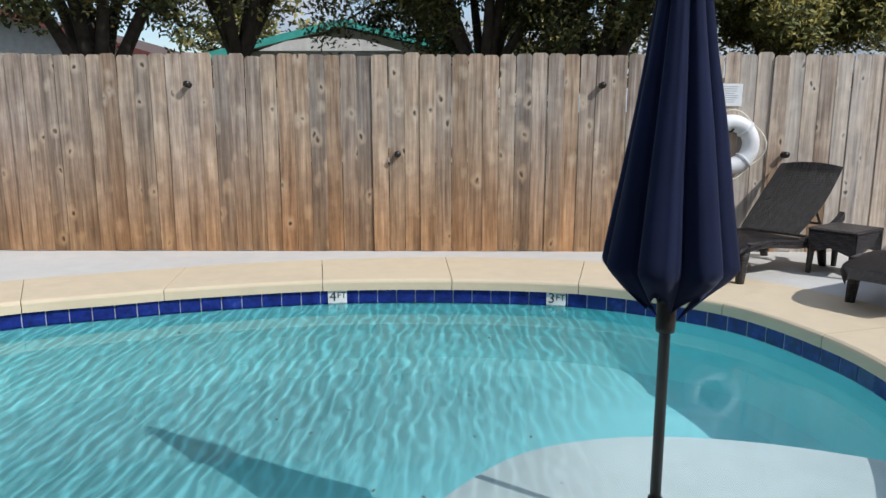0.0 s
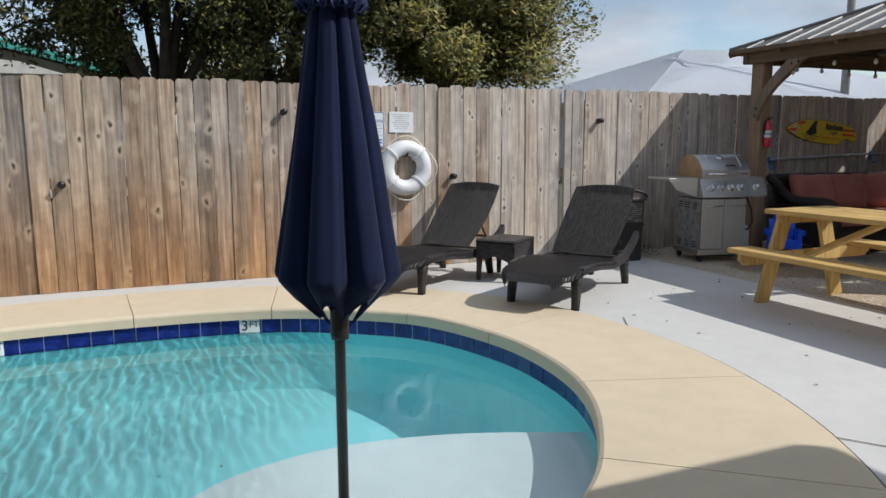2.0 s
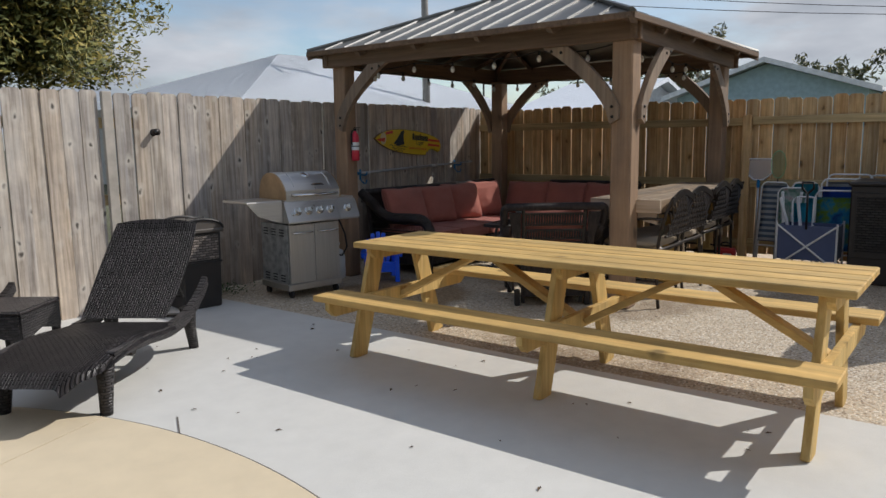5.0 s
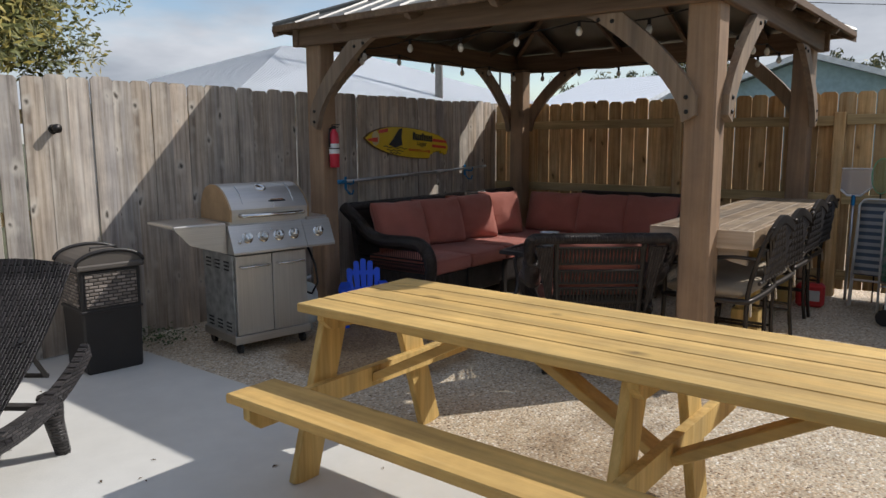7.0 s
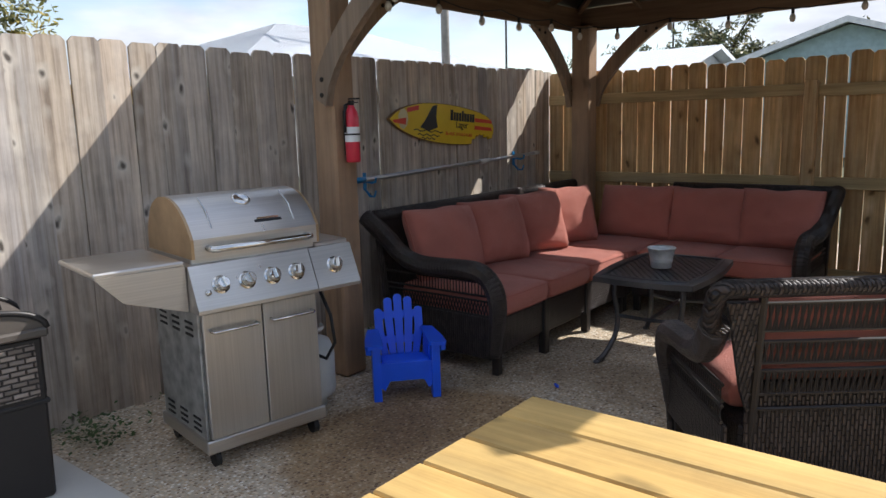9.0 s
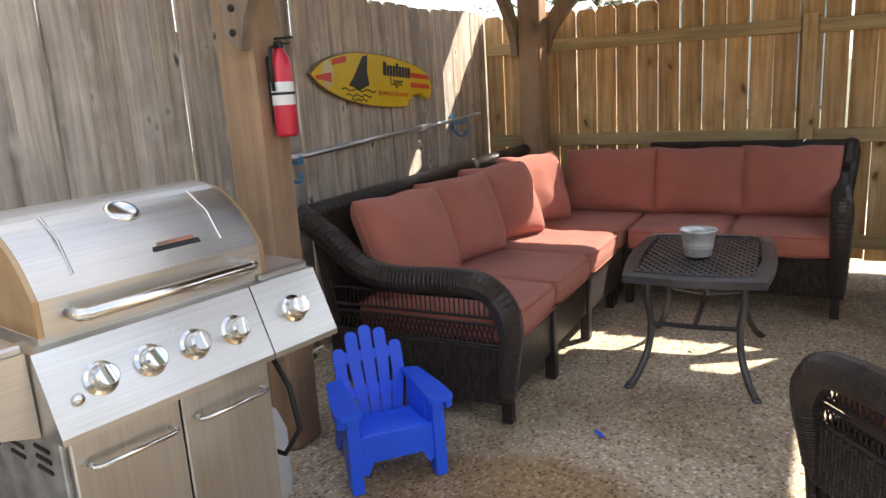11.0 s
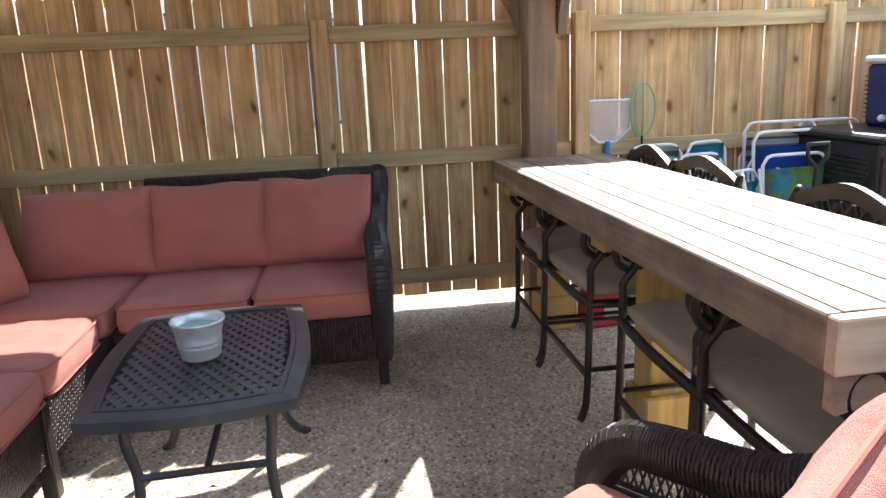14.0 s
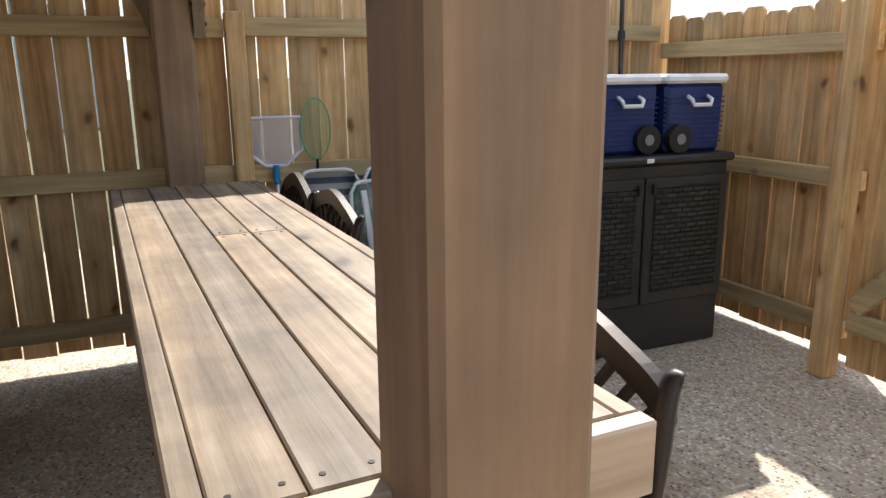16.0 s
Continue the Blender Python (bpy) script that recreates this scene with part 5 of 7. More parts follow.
tube(bm, [(0.62, 0.1, 0.70), (0.64, 0.02, 0.55), (0.645, 0.0, 0.42), (0.63, 0.06, 0.33), (0.61, 0.16, 0.34)], 0.008, 8)
part("gas_hose", bm, BLACK, grill, "black rubber gas hose", smooth=True)

tank = thing("gas_cylinder", pose(6.99, 6.86, 0), "grey-white propane cylinder behind the grill", "gas cylinder")
bm = B()
lathe(bm, [(0.10, 0), (0.10, 0.04), (0.145, 0.07), (0.15, 0.10), (0.15, 0.28), (0.13, 0.34), (0.06, 0.37)], 24)
part("vessel", bm, plain("chipped_grey_paint", (0.52, 0.54, 0.53), 0.5), tank, smooth=True)
bm = B()
tube(bm, arc((0, 0, 0.41), 0.095, 20, 340, 18, "xy"), 0.012, 6)
part("collar", bm, plain("chipped_grey_collar", (0.5, 0.52, 0.51), 0.5), tank)
bm = B()
lathe(bm, [(0.02, 0.36), (0.02, 0.42), (0.035, 0.43), (0.03, 0.45)], 10)
part("valve", bm, CHROME, tank)

# ---- child's chair ----
BLUE = plain("bright_blue_plastic", (0.012, 0.11, 0.85), 0.35, vary=0.06)
kid = thing("adirondack_chair", pose(7.455, 6.605, 0, 0, 0, -42) @ Matrix.Scale(0.88, 4), "small bright blue plastic adirondack chair by the gazebo post", "chair")
# local: front towards -y; the back is a fan of five slats with slots between
lean = Matrix.Translation((0, 0.08, 0)) @ Matrix.Rotation(radians(90 - 17), 4, "X")
for i in range(5):
    k = i - 2
    bm = B()
    top = (0.565, 0.545, 0.48)[abs(k)]
    lo, hi, half = 0.047 * k, 0.0635 * k, 0.0262
    crown = [(hi + half * math.cos(radians(a)), top - 0.022 + 0.022 * math.sin(radians(a))) for a in range(0, 181, 30)]
    prism(bm, [(lo - 0.021, 0.17), (lo + 0.021, 0.17), (hi + half, top - 0.13)] + crown + [(hi - half, top - 0.13)], -0.011, 0.011, lean)
    part("back_slat", bm, BLUE, kid)
for za, hw in ((0.27, 0.12), (0.42, 0.14)):
    bm = B()
    box(bm, (0, 0.016, 0), (2 * hw, 0.014, 0.05), 0.004, Matrix.Translation((0, 0.10 + 0.29 * (za - 0.1), za)) @ Matrix.Rotation(radians(-17), 4, "X"))
    part("back_rail", bm, BLUE, kid)
for i in range(4):
    bm = B()
    box(bm, (0, -0.15 + 0.066 * i, 0.218 - 0.010 * i), (0.28, 0.062, 0.02), 0.006)
    part("seat_slat", bm, BLUE, kid)
bm = B()
prism(bm, [(-0.165, 0.225), (0.165, 0.225), (0.17, 0.09), (0.13, 0.06), (0.10, 0.115), (-0.10, 0.115), (-0.13, 0.06), (-0.17, 0.09)], -0.01, 0.014, Matrix.Translation((0, -0.175, 0)) @ Matrix.Rotation(math.pi / 2, 4, "X"))
part("front_apron", bm, BLUE, kid)
for s in (1, -1):
    bm = B()
    prism(bm, [(s * 0.135, -0.205), (s * 0.15, -0.22), (s * 0.225, -0.22), (s * 0.24, -0.20), (s * 0.235, -0.08), (s * 0.205, 0.14), (s * 0.135, 0.16)], 0.322, 0.345)
    prism(bm, [(s * 0.205, -0.215), (s * 0.236, -0.20), (s * 0.232, -0.08), (s * 0.205, -0.08)], 0.29, 0.323)
    part("armrest", bm, BLUE, kid)
    bm = B()
    prism(bm, [(-0.205, 0.0), (-0.13, 0.0), (-0.09, 0.12), (-0.06, 0.323), (-0.20, 0.323)], s * 0.175 - 0.024, s * 0.175 + 0.024, turn)
    part("front_leg", bm, BLUE, kid)
    bm = B()
    prism(bm, [(-0.10, 0.32), (0.12, 0.32), (0.15, 0.20), (0.27, 0.0), (0.19, 0.0), (0.08, 0.12), (-0.12, 0.14)], s * 0.158 - 0.014, s * 0.158 + 0.014, turn)
    part("side_panel", bm, BLUE, kid)

# ---- fire extinguisher on the gazebo post ----
fe = thing("fire_extinguisher", pose(7.47, 6.925, 1.22), "red fire extinguisher with white label hung on a gazebo post", "fire extinguisher")
RED = plain("red_enamel", (0.62, 0.03, 0.06), 0.3, vary=0.06)
bm = B()
lathe(bm, [(0.036, 0), (0.04, 0.01), (0.04, 0.24), (0.034, 0.27), (0.018, 0.295), (0.016, 0.305)], 20)
part("cylinder", bm, RED, fe, smooth=True)
bm = B()
lathe(bm, [(0.0408, 0.11), (0.0408, 0.19)], 20)
part("paper_label", bm, SIGN_WHITE, fe, "white printed label")
bm = B()
lathe(bm, [(0.0415, 0.145), (0.0415, 0.155)], 20)
part("strap", bm, BLACK, fe)
bm = B()
box(bm, (0, 0, 0.315), (0.024, 0.03, 0.03), 0.004)
box(bm, (0, -0.025, 0.338), (0.014, 0.08, 0.008), 0.002, Matrix.Rotation(0.0, 4, "X"))
box(bm, (0, -0.02, 0.318), (0.014, 0.06, 0.006), 0.002)
part("valve_head", bm, BLACK, fe)
bm = B()
tube(bm, [(-0.012, 0, 0.315), (-0.045, 0, 0.305), (-0.052, 0, 0.25), (-0.05, 0, 0.16)], 0.007, 8)
part("hose", bm, BLACK, fe, smooth=True)
bm = B()
box(bm, (0, 0.045, 0.16), (0.03, 0.012, 0.24), 0.002)
part("bracket", bm, BLACK, fe)

# ---- surfboard sign ----
YELLOW = plain("yellow_sign_paint", (0.80, 0.56, 0.02), 0.4, vary=0.06, bump=0.0)
SRED = plain("red_sign_paint", (0.70, 0.07, 0.035), 0.4, bump=0.0)
STEAL = plain("black_sign_paint", (0.012, 0.018, 0.02), 0.4, bump=0.0)
surf = thing("surfboard_sign", pose(9.10, 7.575, 1.405, 0, 4.5, 0), "yellow surfboard-shaped wall sign with a bite cut out", "sign")
upper = [(p.x, p.y) for p in curve_through([(-0.64, 0.0, 0), (-0.52, 0.075, 0), (-0.28, 0.135, 0), (0.05, 0.148, 0), (0.38, 0.125, 0), (0.56, 0.085, 0), (0.635, 0.02, 0), (0.64, -0.03, 0)], 4)]
lower = [(0.62, -0.075), (0.585, -0.085), (0.565, -0.06), (0.53, -0.075), (0.515, -0.045), (0.47, -0.06), (0.45, -0.045), (0.42, -0.07), (0.40, -0.06), (0.375, -0.095), (0.34, -0.10), (0.335, -0.135)] + [(p.x, p.y) for p in curve_through([(0.28, -0.142, 0), (0.0, -0.145, 0), (-0.3, -0.12, 0), (-0.52, -0.065, 0), (-0.64, 0.0, 0)], 4)][:-1]
bm = B()
prism(bm, upper + lower, 0.0, 0.022, Matrix.Rotation(math.pi / 2, 4, "X"))
part("board", bm, YELLOW, surf)
bm = B()
prism(bm, [(x * 1.012, y * 1.035) for x, y in upper + lower], -0.004, 0.018, Matrix.Rotation(math.pi / 2, 4, "X"))
part("edge_band", bm, plain("brown_board_edge", (0.24, 0.14, 0.05), 0.6), surf)


def decal(pts, mat, name, d=0.0235):
    bm = B()
    prism(bm, pts, d - 0.001, d, Matrix.Rotation(math.pi / 2, 4, "X"))
    part(name, bm, mat, surf)


decal([(-0.31, -0.04), (-0.25, 0.02), (-0.17, 0.125), (-0.115, 0.14), (-0.125, 0.05), (-0.105, -0.03), (-0.2, -0.06)], STEAL, "fin_emblem")
for k, z in enumerate((-0.058, -0.088, -0.112)):
    w = 0.17 - 0.045 * k
    crest = [(-0.21 + w * (i / 10 * 2 - 1), z + 0.008 * math.sin(i * 1.9)) for i in range(11)]
    decal(crest + [(x, y - 0.008) for x, y in reversed(crest)], STEAL, "wave_line")
for z in (0.055, -0.005):
    decal([(0.37, z + 0.016), (0.60, z + 0.012), (0.62, z - 0.014), (0.37, z - 0.016)], SRED, "red_stripe")
decal([(-0.46, 0.09), (-0.33, 0.118), (-0.33, 0.085), (-0.46, 0.058)], SRED, "red_stripe")
decal([(-0.61, -0.005), (-0.47, 0.02), (-0.47, -0.03), (-0.60, -0.022)], SRED, "red_stripe")
decal([(-0.50 + 0.055 * math.cos(a * 0.7), 0.01 + 0.075 * math.sin(a * 0.7)) for a in range(9)], plain("cream_sign_paint", (0.72, 0.62, 0.35), 0.5), "sun_emblem", 0.0228)
bx = 0.0
for i, w in enumerate((0.034, 0.026, 0.03, 0.03, 0.028, 0.03, 0.03, 0.028, 0.03)):
    h = 0.038 if i in (0, 4) else 0.03
    decal([(bx + 0.05, 0.035), (bx + 0.05 + w, 0.035), (bx + 0.05 + w, 0.035 + h * 2.1), (bx + 0.05, 0.035 + h * 2.1)], STEAL, "name_bar")
    bx += w + 0.006
writing("Lager", 0.07, Matrix.Translation((0.20, -0.024, 0.005)) @ FLAT, STEAL, surf)
writing("ISLAND STYLE LAGER", 0.036, Matrix.Translation((0.165, -0.024, -0.07)) @ FLAT, SRED, surf)

# ---- pool pole on hooks ----
ALU = plain("brushed_aluminium_tube", (0.55, 0.57, 0.60), 0.3, 1.0, vary=0.08)
pole = thing("pool_pole", pose(8.05, 7.52, 1.055), "long aluminium pool pole resting on blue hooks", "pole")
tilt = 0.07
bm = B()
tube(bm, [(0.08, 0, 0.0), (1.5, 0, 1.42 / 2.3 * tilt)], 0.016, 12)
part("outer_tube", bm, ALU, pole, smooth=True)
bm = B()
tube(bm, [(1.5, 0, 0.043), (2.3, 0, tilt)], 0.013, 12)
part("inner_tube", bm, ALU, pole, smooth=True)
bm = B()
tube(bm, [(1.44, 0, 0.041), (1.56, 0, 0.045)], 0.021, 12)
part("cam_lock", bm, TILE_WHITE, pole, smooth=True)
bm = B()
tube(bm, [(2.28, 0, tilt), (2.36, 0, tilt + 0.002)], 0.017, 12)
part("end_cap", bm, TILE_WHITE, pole, smooth=True)
HOOK = plain("blue_plastic_hook", (0.02, 0.22, 0.50), 0.4)
bm = B()
tube(bm, [(0.0, 0, -0.002), (0.1, 0, 0.0)], 0.02, 12)
part("grip", bm, HOOK, pole, smooth=True)
for x in (8.22, 10.1):
    hk = thing("pole_hook", pose(x, 7.56, 1.05 + (x - 8.05) * 0.03), "blue plastic pole hook on the fence", "hook", "pole hooks")
    bm = B()
    box(bm, (0, 0.03, -0.02), (0.03, 0.012, 0.12), 0.002)
    part("back_plate", bm, HOOK, hk)
    bm = B()
    tube(bm, [(0, 0.03, -0.02), (0, -0.04, -0.027), (0, -0.075, -0.02), (0, -0.08, 0.01)], 0.008, 8)
    tube(bm, [(0, 0.03, -0.07), (0, -0.02, -0.12), (0, -0.06, -0.12), (0, -0.075, -0.08)], 0.008, 8)
    part("hook_arm", bm, HOOK, hk, smooth=True)

# ---- sectional sofa ----
STRAND = plain("dark_resin_strand", (0.05, 0.04, 0.036), 0.34, vary=0.3, scale=30.0, bump=0.0)
WICKER = wicker("espresso_wicker", (0.020, 0.0155, 0.0145), 0.024, side=True, rough=0.36, upright=True)
WICKER_T = wicker("espresso_wicker_top", (0.022, 0.017, 0.015), 0.016, rough=0.5)
CORAL = fabric("faded_coral_canvas", (0.50, 0.170, 0.125), fold=0.75, depth=0.022)
PIPING = fabric("coral_piping", (0.44, 0.13, 0.09))
SOFA_LEG = plain("espresso_painted_leg", (0.018, 0.014, 0.013), 0.45)


def rolled_arm(parent, x, side, depth, back_z=0.86, arm_z=0.60):
    """A wicker arm in the y-z plane at x: sweeps down from the back, runs forward and rolls over to the floor. Front is y=0."""
    line = curve_through([(x + side * 0.04, depth, back_z), (x + side * 0.03, depth - 0.14, back_z - 0.10), (x + side * 0.01, depth - 0.27, arm_z + 0.04), (x, depth - 0.42, arm_z - 0.005), (x, 0.22, arm_z), (x, 0.09, arm_z - 0.015), (x, 0.01, arm_z - 0.09), (x, -0.015, arm_z - 0.20), (x, 0.0, 0.26), (x, 0.015, 0.12)], 5)
    bm = B()
    tube(bm, line, [0.052 if i < len(line) - 14 else 0.052 - 0.02 * (i - len(line) + 14) / 13 for i in range(len(line))], 12)
    arm = part("rolled_arm", bm, WICKER, parent, "thick woven rolled arm", smooth=True)
    # strands wound round the roll
    bm = B()
    for i in range(2, len(line) - 2):
        for h in (0.0, 0.33, 0.67):
            p = line[i].lerp(line[i + 1], h)
            t = (line[i + 1] - line[i]).normalized()
            u = Vector((1, 0, 0))
            w = t.cross(u)
            r = 0.054 if i < len(line) - 14 else 0.054 - 0.02 * (i - len(line) + 14) / 13
            tube(bm, [p + (u * math.cos(a) + w * math.sin(a)) * r for a in [2 * math.pi * k / 10 for k in range(10)]], 0.0036, 5, closed=True)
    tagged(part("wound_strand", bm, STRAND, arm), kind="stuff")
    # side: solid weave below, open lattice above
    bm = B()
    box(bm, (x, depth * 0.47, 0.22), (0.025, depth * 0.88, 0.24), 0.004)
    part("side_panel", bm, WICKER, arm)
    bm = B()
    for z in (0.345, 0.43, 0.46, 0.535):
        tube(bm, [(x, 0.03, z), (x, depth - 0.12, z)], 0.007, 6)
    k = int((depth - 0.2) / 0.022)
    for i in range(k):
        y = 0.05 + i * 0.022
        tube(bm, [(x, y, 0.345), (x, y + 0.03, 0.43)], 0.0035, 4)
        tube(bm, [(x, y + 0.03, 0.345), (x, y, 0.43)], 0.0035, 4)
        tube(bm, [(x, y, 0.46), (x, y, 0.535)], 0.003, 4)
    part("lattice", bm, SOFA_LEG, arm)


def sofa_base(name, m, w, depth, label, arms=(), back=True, joints=()):
    """A woven base, front at y=0, with its back at y=depth."""
    t = thing(name, m, label, "sofa", "sectional sofa pieces")
    bm = B()
    box(bm, (w / 2, depth / 2 - 0.02, 0.22), (w - 0.02, depth - 0.1, 0.22), 0.01)
    part("seat_frame", bm, WICKER, t)
    bm = B()
    prism(bm, [(0.0, 0.33), (w, 0.33), (w, 0.12), (w * 0.8, 0.145), (w * 0.5, 0.155), (w * 0.2, 0.145), (0, 0.12)], -0.012, 0.012, Matrix.Translation((0, 0.01, 0)) @ Matrix.Rotation(math.pi / 2, 4, "X"))
    part("front_apron", bm, WICKER, t)
    if back:
        bm = B()
        prism(bm, [(depth - 0.14, 0.25), (depth - 0.08, 0.25), (depth, 0.84), (depth - 0.05, 0.85)], 0.0, w, turn)
        part("backrest", bm, WICKER, t)
        bm = B()
        tube(bm, [(0.0, depth - 0.02, 0.85), (w, depth - 0.02, 0.85)], 0.045, 12)
        part("back_roll", bm, WICKER, t, smooth=True)
    for x in (0.03, w - 0.03):
        for y in (0.03, depth - 0.08):
            bm = B()
            box(bm, (x, y, 0.06 if y > 0.1 else 0.17), (0.045, 0.045, 0.12 if y > 0.1 else 0.34), 0.004)
            part("leg", bm, SOFA_LEG, t)
    for x in joints:
        bm = B()
        box(bm, (x, 0.014, 0.17), (0.05, 0.05, 0.34), 0.004)
        part("leg", bm, SOFA_LEG, t)
        bm = B()
        box(bm, (x - 0.04, -0.006, 0.23), (0.006, 0.012, 0.2))
        part("module_gap", bm, BLACK, t)
    for x, side in arms:
        rolled_arm(t, x, side, depth)
    return t


def seat_cushion(m, w, d, label="coral canvas seat cushion on the sofa", seed=0.0):
    bm = B()
    cushion(bm, (0, 0, 0.065), (w, d, 0.135), 22.0, 0.03, seed=seed)
    t = part("seat_cushion", bm, CORAL, smooth=True)
    t.matrix_world = m
    tagged(t, label, "cushion", "sofa seat cushions")
    bm = B()
    for z in (0.115, 0.018):
        loop = [(w / 2 * 0.985 * (abs(math.cos(a)) ** 0.16) * (1 if math.cos(a) >= 0 else -1), d / 2 * 0.985 * (abs(math.sin(a)) ** 0.16) * (1 if math.sin(a) >= 0 else -1), z) for a in [2 * math.pi * i / 48 for i in range(48)]]
        tube(bm, loop, 0.0045, 5, closed=True)
    part("piping", bm, PIPING, t)
    return t


def back_cushion(m, w, h, label="coral canvas back cushion leaning on the sofa", seed=0.0, thick=0.19):
    bm = B()
    cushion(bm, (0, 0, 0), (w * 1.0, h * 1.03, thick), 4.2, 0.34, seed=seed, pinch=0.075)
    t = part("back_cushion", bm, CORAL, smooth=True)
    t.matrix_world = m
    tagged(t, label, "cushion", "sofa back cushions")
    bm = B()
    rim = []
    for i in range(72):
        a = 2 * math.pi * i / 72
        c, q = math.cos(a), math.sin(a)
        f = 1 / max(abs(c), abs(q))
        u, v = c * f, q * f
        cr = 1.0 - 0.045 * (abs(u * v) ** 3)
        sag = 0.075 * 0.9 * h * 0.515 * (noise.noise((u * 1.7 + seed * 3.1, 0.5, seed)) * (0.5 + 0.5 * v))
        rim.append((u * w / 2 * cr * (1 - 0.075 * (1 - v * v) * abs(u) ** 3), v * h * 0.515 * cr * (1 - 0.075 * (1 - u * u) * abs(v) ** 3) + sag, 0.0))
    tube(bm, rim, 0.0055, 5, closed=True)
    part("piping", bm, PIPING, t)
    return t


NYF, NYB = 6.27, 7.20
EXF, EXB = 9.62, 10.44
sofa_base("sofa_section", pose(7.88, NYF, 0), 1.66, NYB - NYF, "dark espresso wicker sofa section along the weathered fence", arms=((-0.02, -1),), joints=(0.52, 1.07))
sofa_base("corner_section", pose(9.54, NYF, 0), 0.90, NYB - NYF, "dark espresso wicker corner section of the sofa")
sofa_base("sofa_section", pose(EXF, 6.25, 0, 0, 0, -90), 1.16, EXB - EXF, "dark espresso wicker sofa section along the golden fence", arms=((1.14, 1),))
for i in range(3):
    seat_cushion(pose(8.165 + 0.55 * i, NYF + 0.36, 0.33), 0.545, 0.76, seed=i * 3.1)
seat_cushion(pose(9.98, NYF + 0.36, 0.33), 0.86, 0.76, seed=11.0)
for i in range(2):
    seat_cushion(pose(EXF + 0.33, 5.955 - 0.565 * i, 0.33, 0, 0, -90), 0.56, 0.70, seed=20 + i * 2.7)
for i, (x, w, tilt, yaw) in enumerate(((8.22, 0.56, 70, 10), (8.74, 0.54, 70, 14), (9.24, 0.52, 68, 22), (9.72, 0.46, 70, 30))):
    back_cushion(pose(x, 6.90 - 0.02 * i, 0.675, tilt, 0, -yaw), w, 0.45, seed=i * 5.3, label="crumpled coral back cushion in the sofa corner" if i == 3 else "coral canvas back cushion leaning on the sofa")
for i, (y, w, yaw) in enumerate(((6.47, 0.66, 0), (5.90, 0.60, 2), (5.39, 0.58, -2))):
    back_cushion(pose(10.20, y, 0.665, 72, 0, -90 + yaw), w, 0.43, seed=40 + i * 4.1)

# ---- coffee table and bucket ----
CAST = plain("cast_dark_bronze", (0.085, 0.085, 0.09), 0.38, 0.6, vary=0.25, bump=0.2)
ct = thing("coffee_table", pose(8.83, 5.69, 0, 0, 0, 3), "dark cast metal coffee table with a woven lattice top", "coffee table")


def bowed(hx, hy, bow, k=8):
    out = []
    for s, (ax, ay), (bx, by), nx, ny in ((0, (-hx, -hy), (hx, -hy), 0, -1), (1, (hx, -hy), (hx, hy), 1, 0), (2, (hx, hy), (-hx, hy), 0, 1), (3, (-hx, hy), (-hx, -hy), -1, 0)):
        for i in range(k):
            u = i / k
            b = bow * math.sin(math.pi * u)
            out.append((ax + (bx - ax) * u + nx * b, ay + (by - ay) * u + ny * b))
    return out


outer, inner = bowed(0.425, 0.285, 0.036), bowed(0.365, 0.232, 0.026)
bm = B()
ri = [[bm.verts.new((x, y, z)) for x, y in ln] for ln, z in ((inner, 0.497), (outer, 0.490), (outer, 0.522), (inner, 0.530))]
for a, b in zip(ri, ri[1:] + ri[:1]):
    for j in range(len(outer)):
        bm.faces.new((a[j], a[(j + 1) % len(outer)], b[(j + 1) % len(outer)], b[j]))
top = part("tabletop", bm, CAST, ct, "broad cast rim")
bm = B()
for sgn in (1, -1):
    for i in range(-13, 14):
        c = i * 0.040
        pts = []
        for k in range(25):
            u = -0.378 + 0.0315 * k
            v = sgn * u * 0.62 + c
            if abs(u) < 0.385 and abs(v) < 0.25:
                pts.append((u, v, 0.518 + 0.004 * math.sin((k + i) * math.pi) * sgn))
        if len(pts) > 1:
            a, b = Vector(pts[0]), Vector(pts[-1])
            d = b - a
            box(bm, (0, 0, 0), (d.length, 0.0185, 0.006), 0.0, Matrix.Translation((a + b) / 2 + Vector((0, 0, 0.0008 * sgn))) @ Matrix.Rotation(math.atan2(d.y, d.x), 4, "Z"))
part("lattice", bm, CAST, top)
bm = B()
ri2 = bowed(0.38, 0.245, 0.028)
tube(bm, [(x, y, 0.527) for x, y in ri2], 0.004, 5, closed=True)
part("rim_bead", bm, CAST, top)
for sx in (1, -1):
    for sy in (1, -1):
        bm = B()
        line = curve_through([(sx * 0.29, sy * 0.19, 0.495), (sx * 0.305, sy * 0.2, 0.40), (sx * 0.285, sy * 0.185, 0.27), (sx * 0.30, sy * 0.195, 0.15), (sx * 0.36, sy * 0.23, 0.05), (sx * 0.405, sy * 0.26, 0.008)], 5)
        tube(bm, line, 0.016, 8)
        part("leg", bm, CAST, ct, smooth=True)
        bm = B()
        lathe(bm, [(0.018, 0), (0.02, 0.006), (0.014, 0.014)], 10, (sx * 0.41, sy * 0.263, 0))
        part("foot", bm, CAST, ct)
for sx in (1, -1):
    bm = B()
    tube(bm, [(sx * 0.29, -0.185, 0.27), (sx * 0.26, 0, 0.255), (sx * 0.29, 0.185, 0.27)], 0.012, 6)
    part("stretcher", bm, CAST, ct)
bm = B()
tube(bm, [(-0.27, 0, 0.258), (0.27, 0, 0.258)], 0.012, 6)
part("stretcher", bm, CAST, ct)

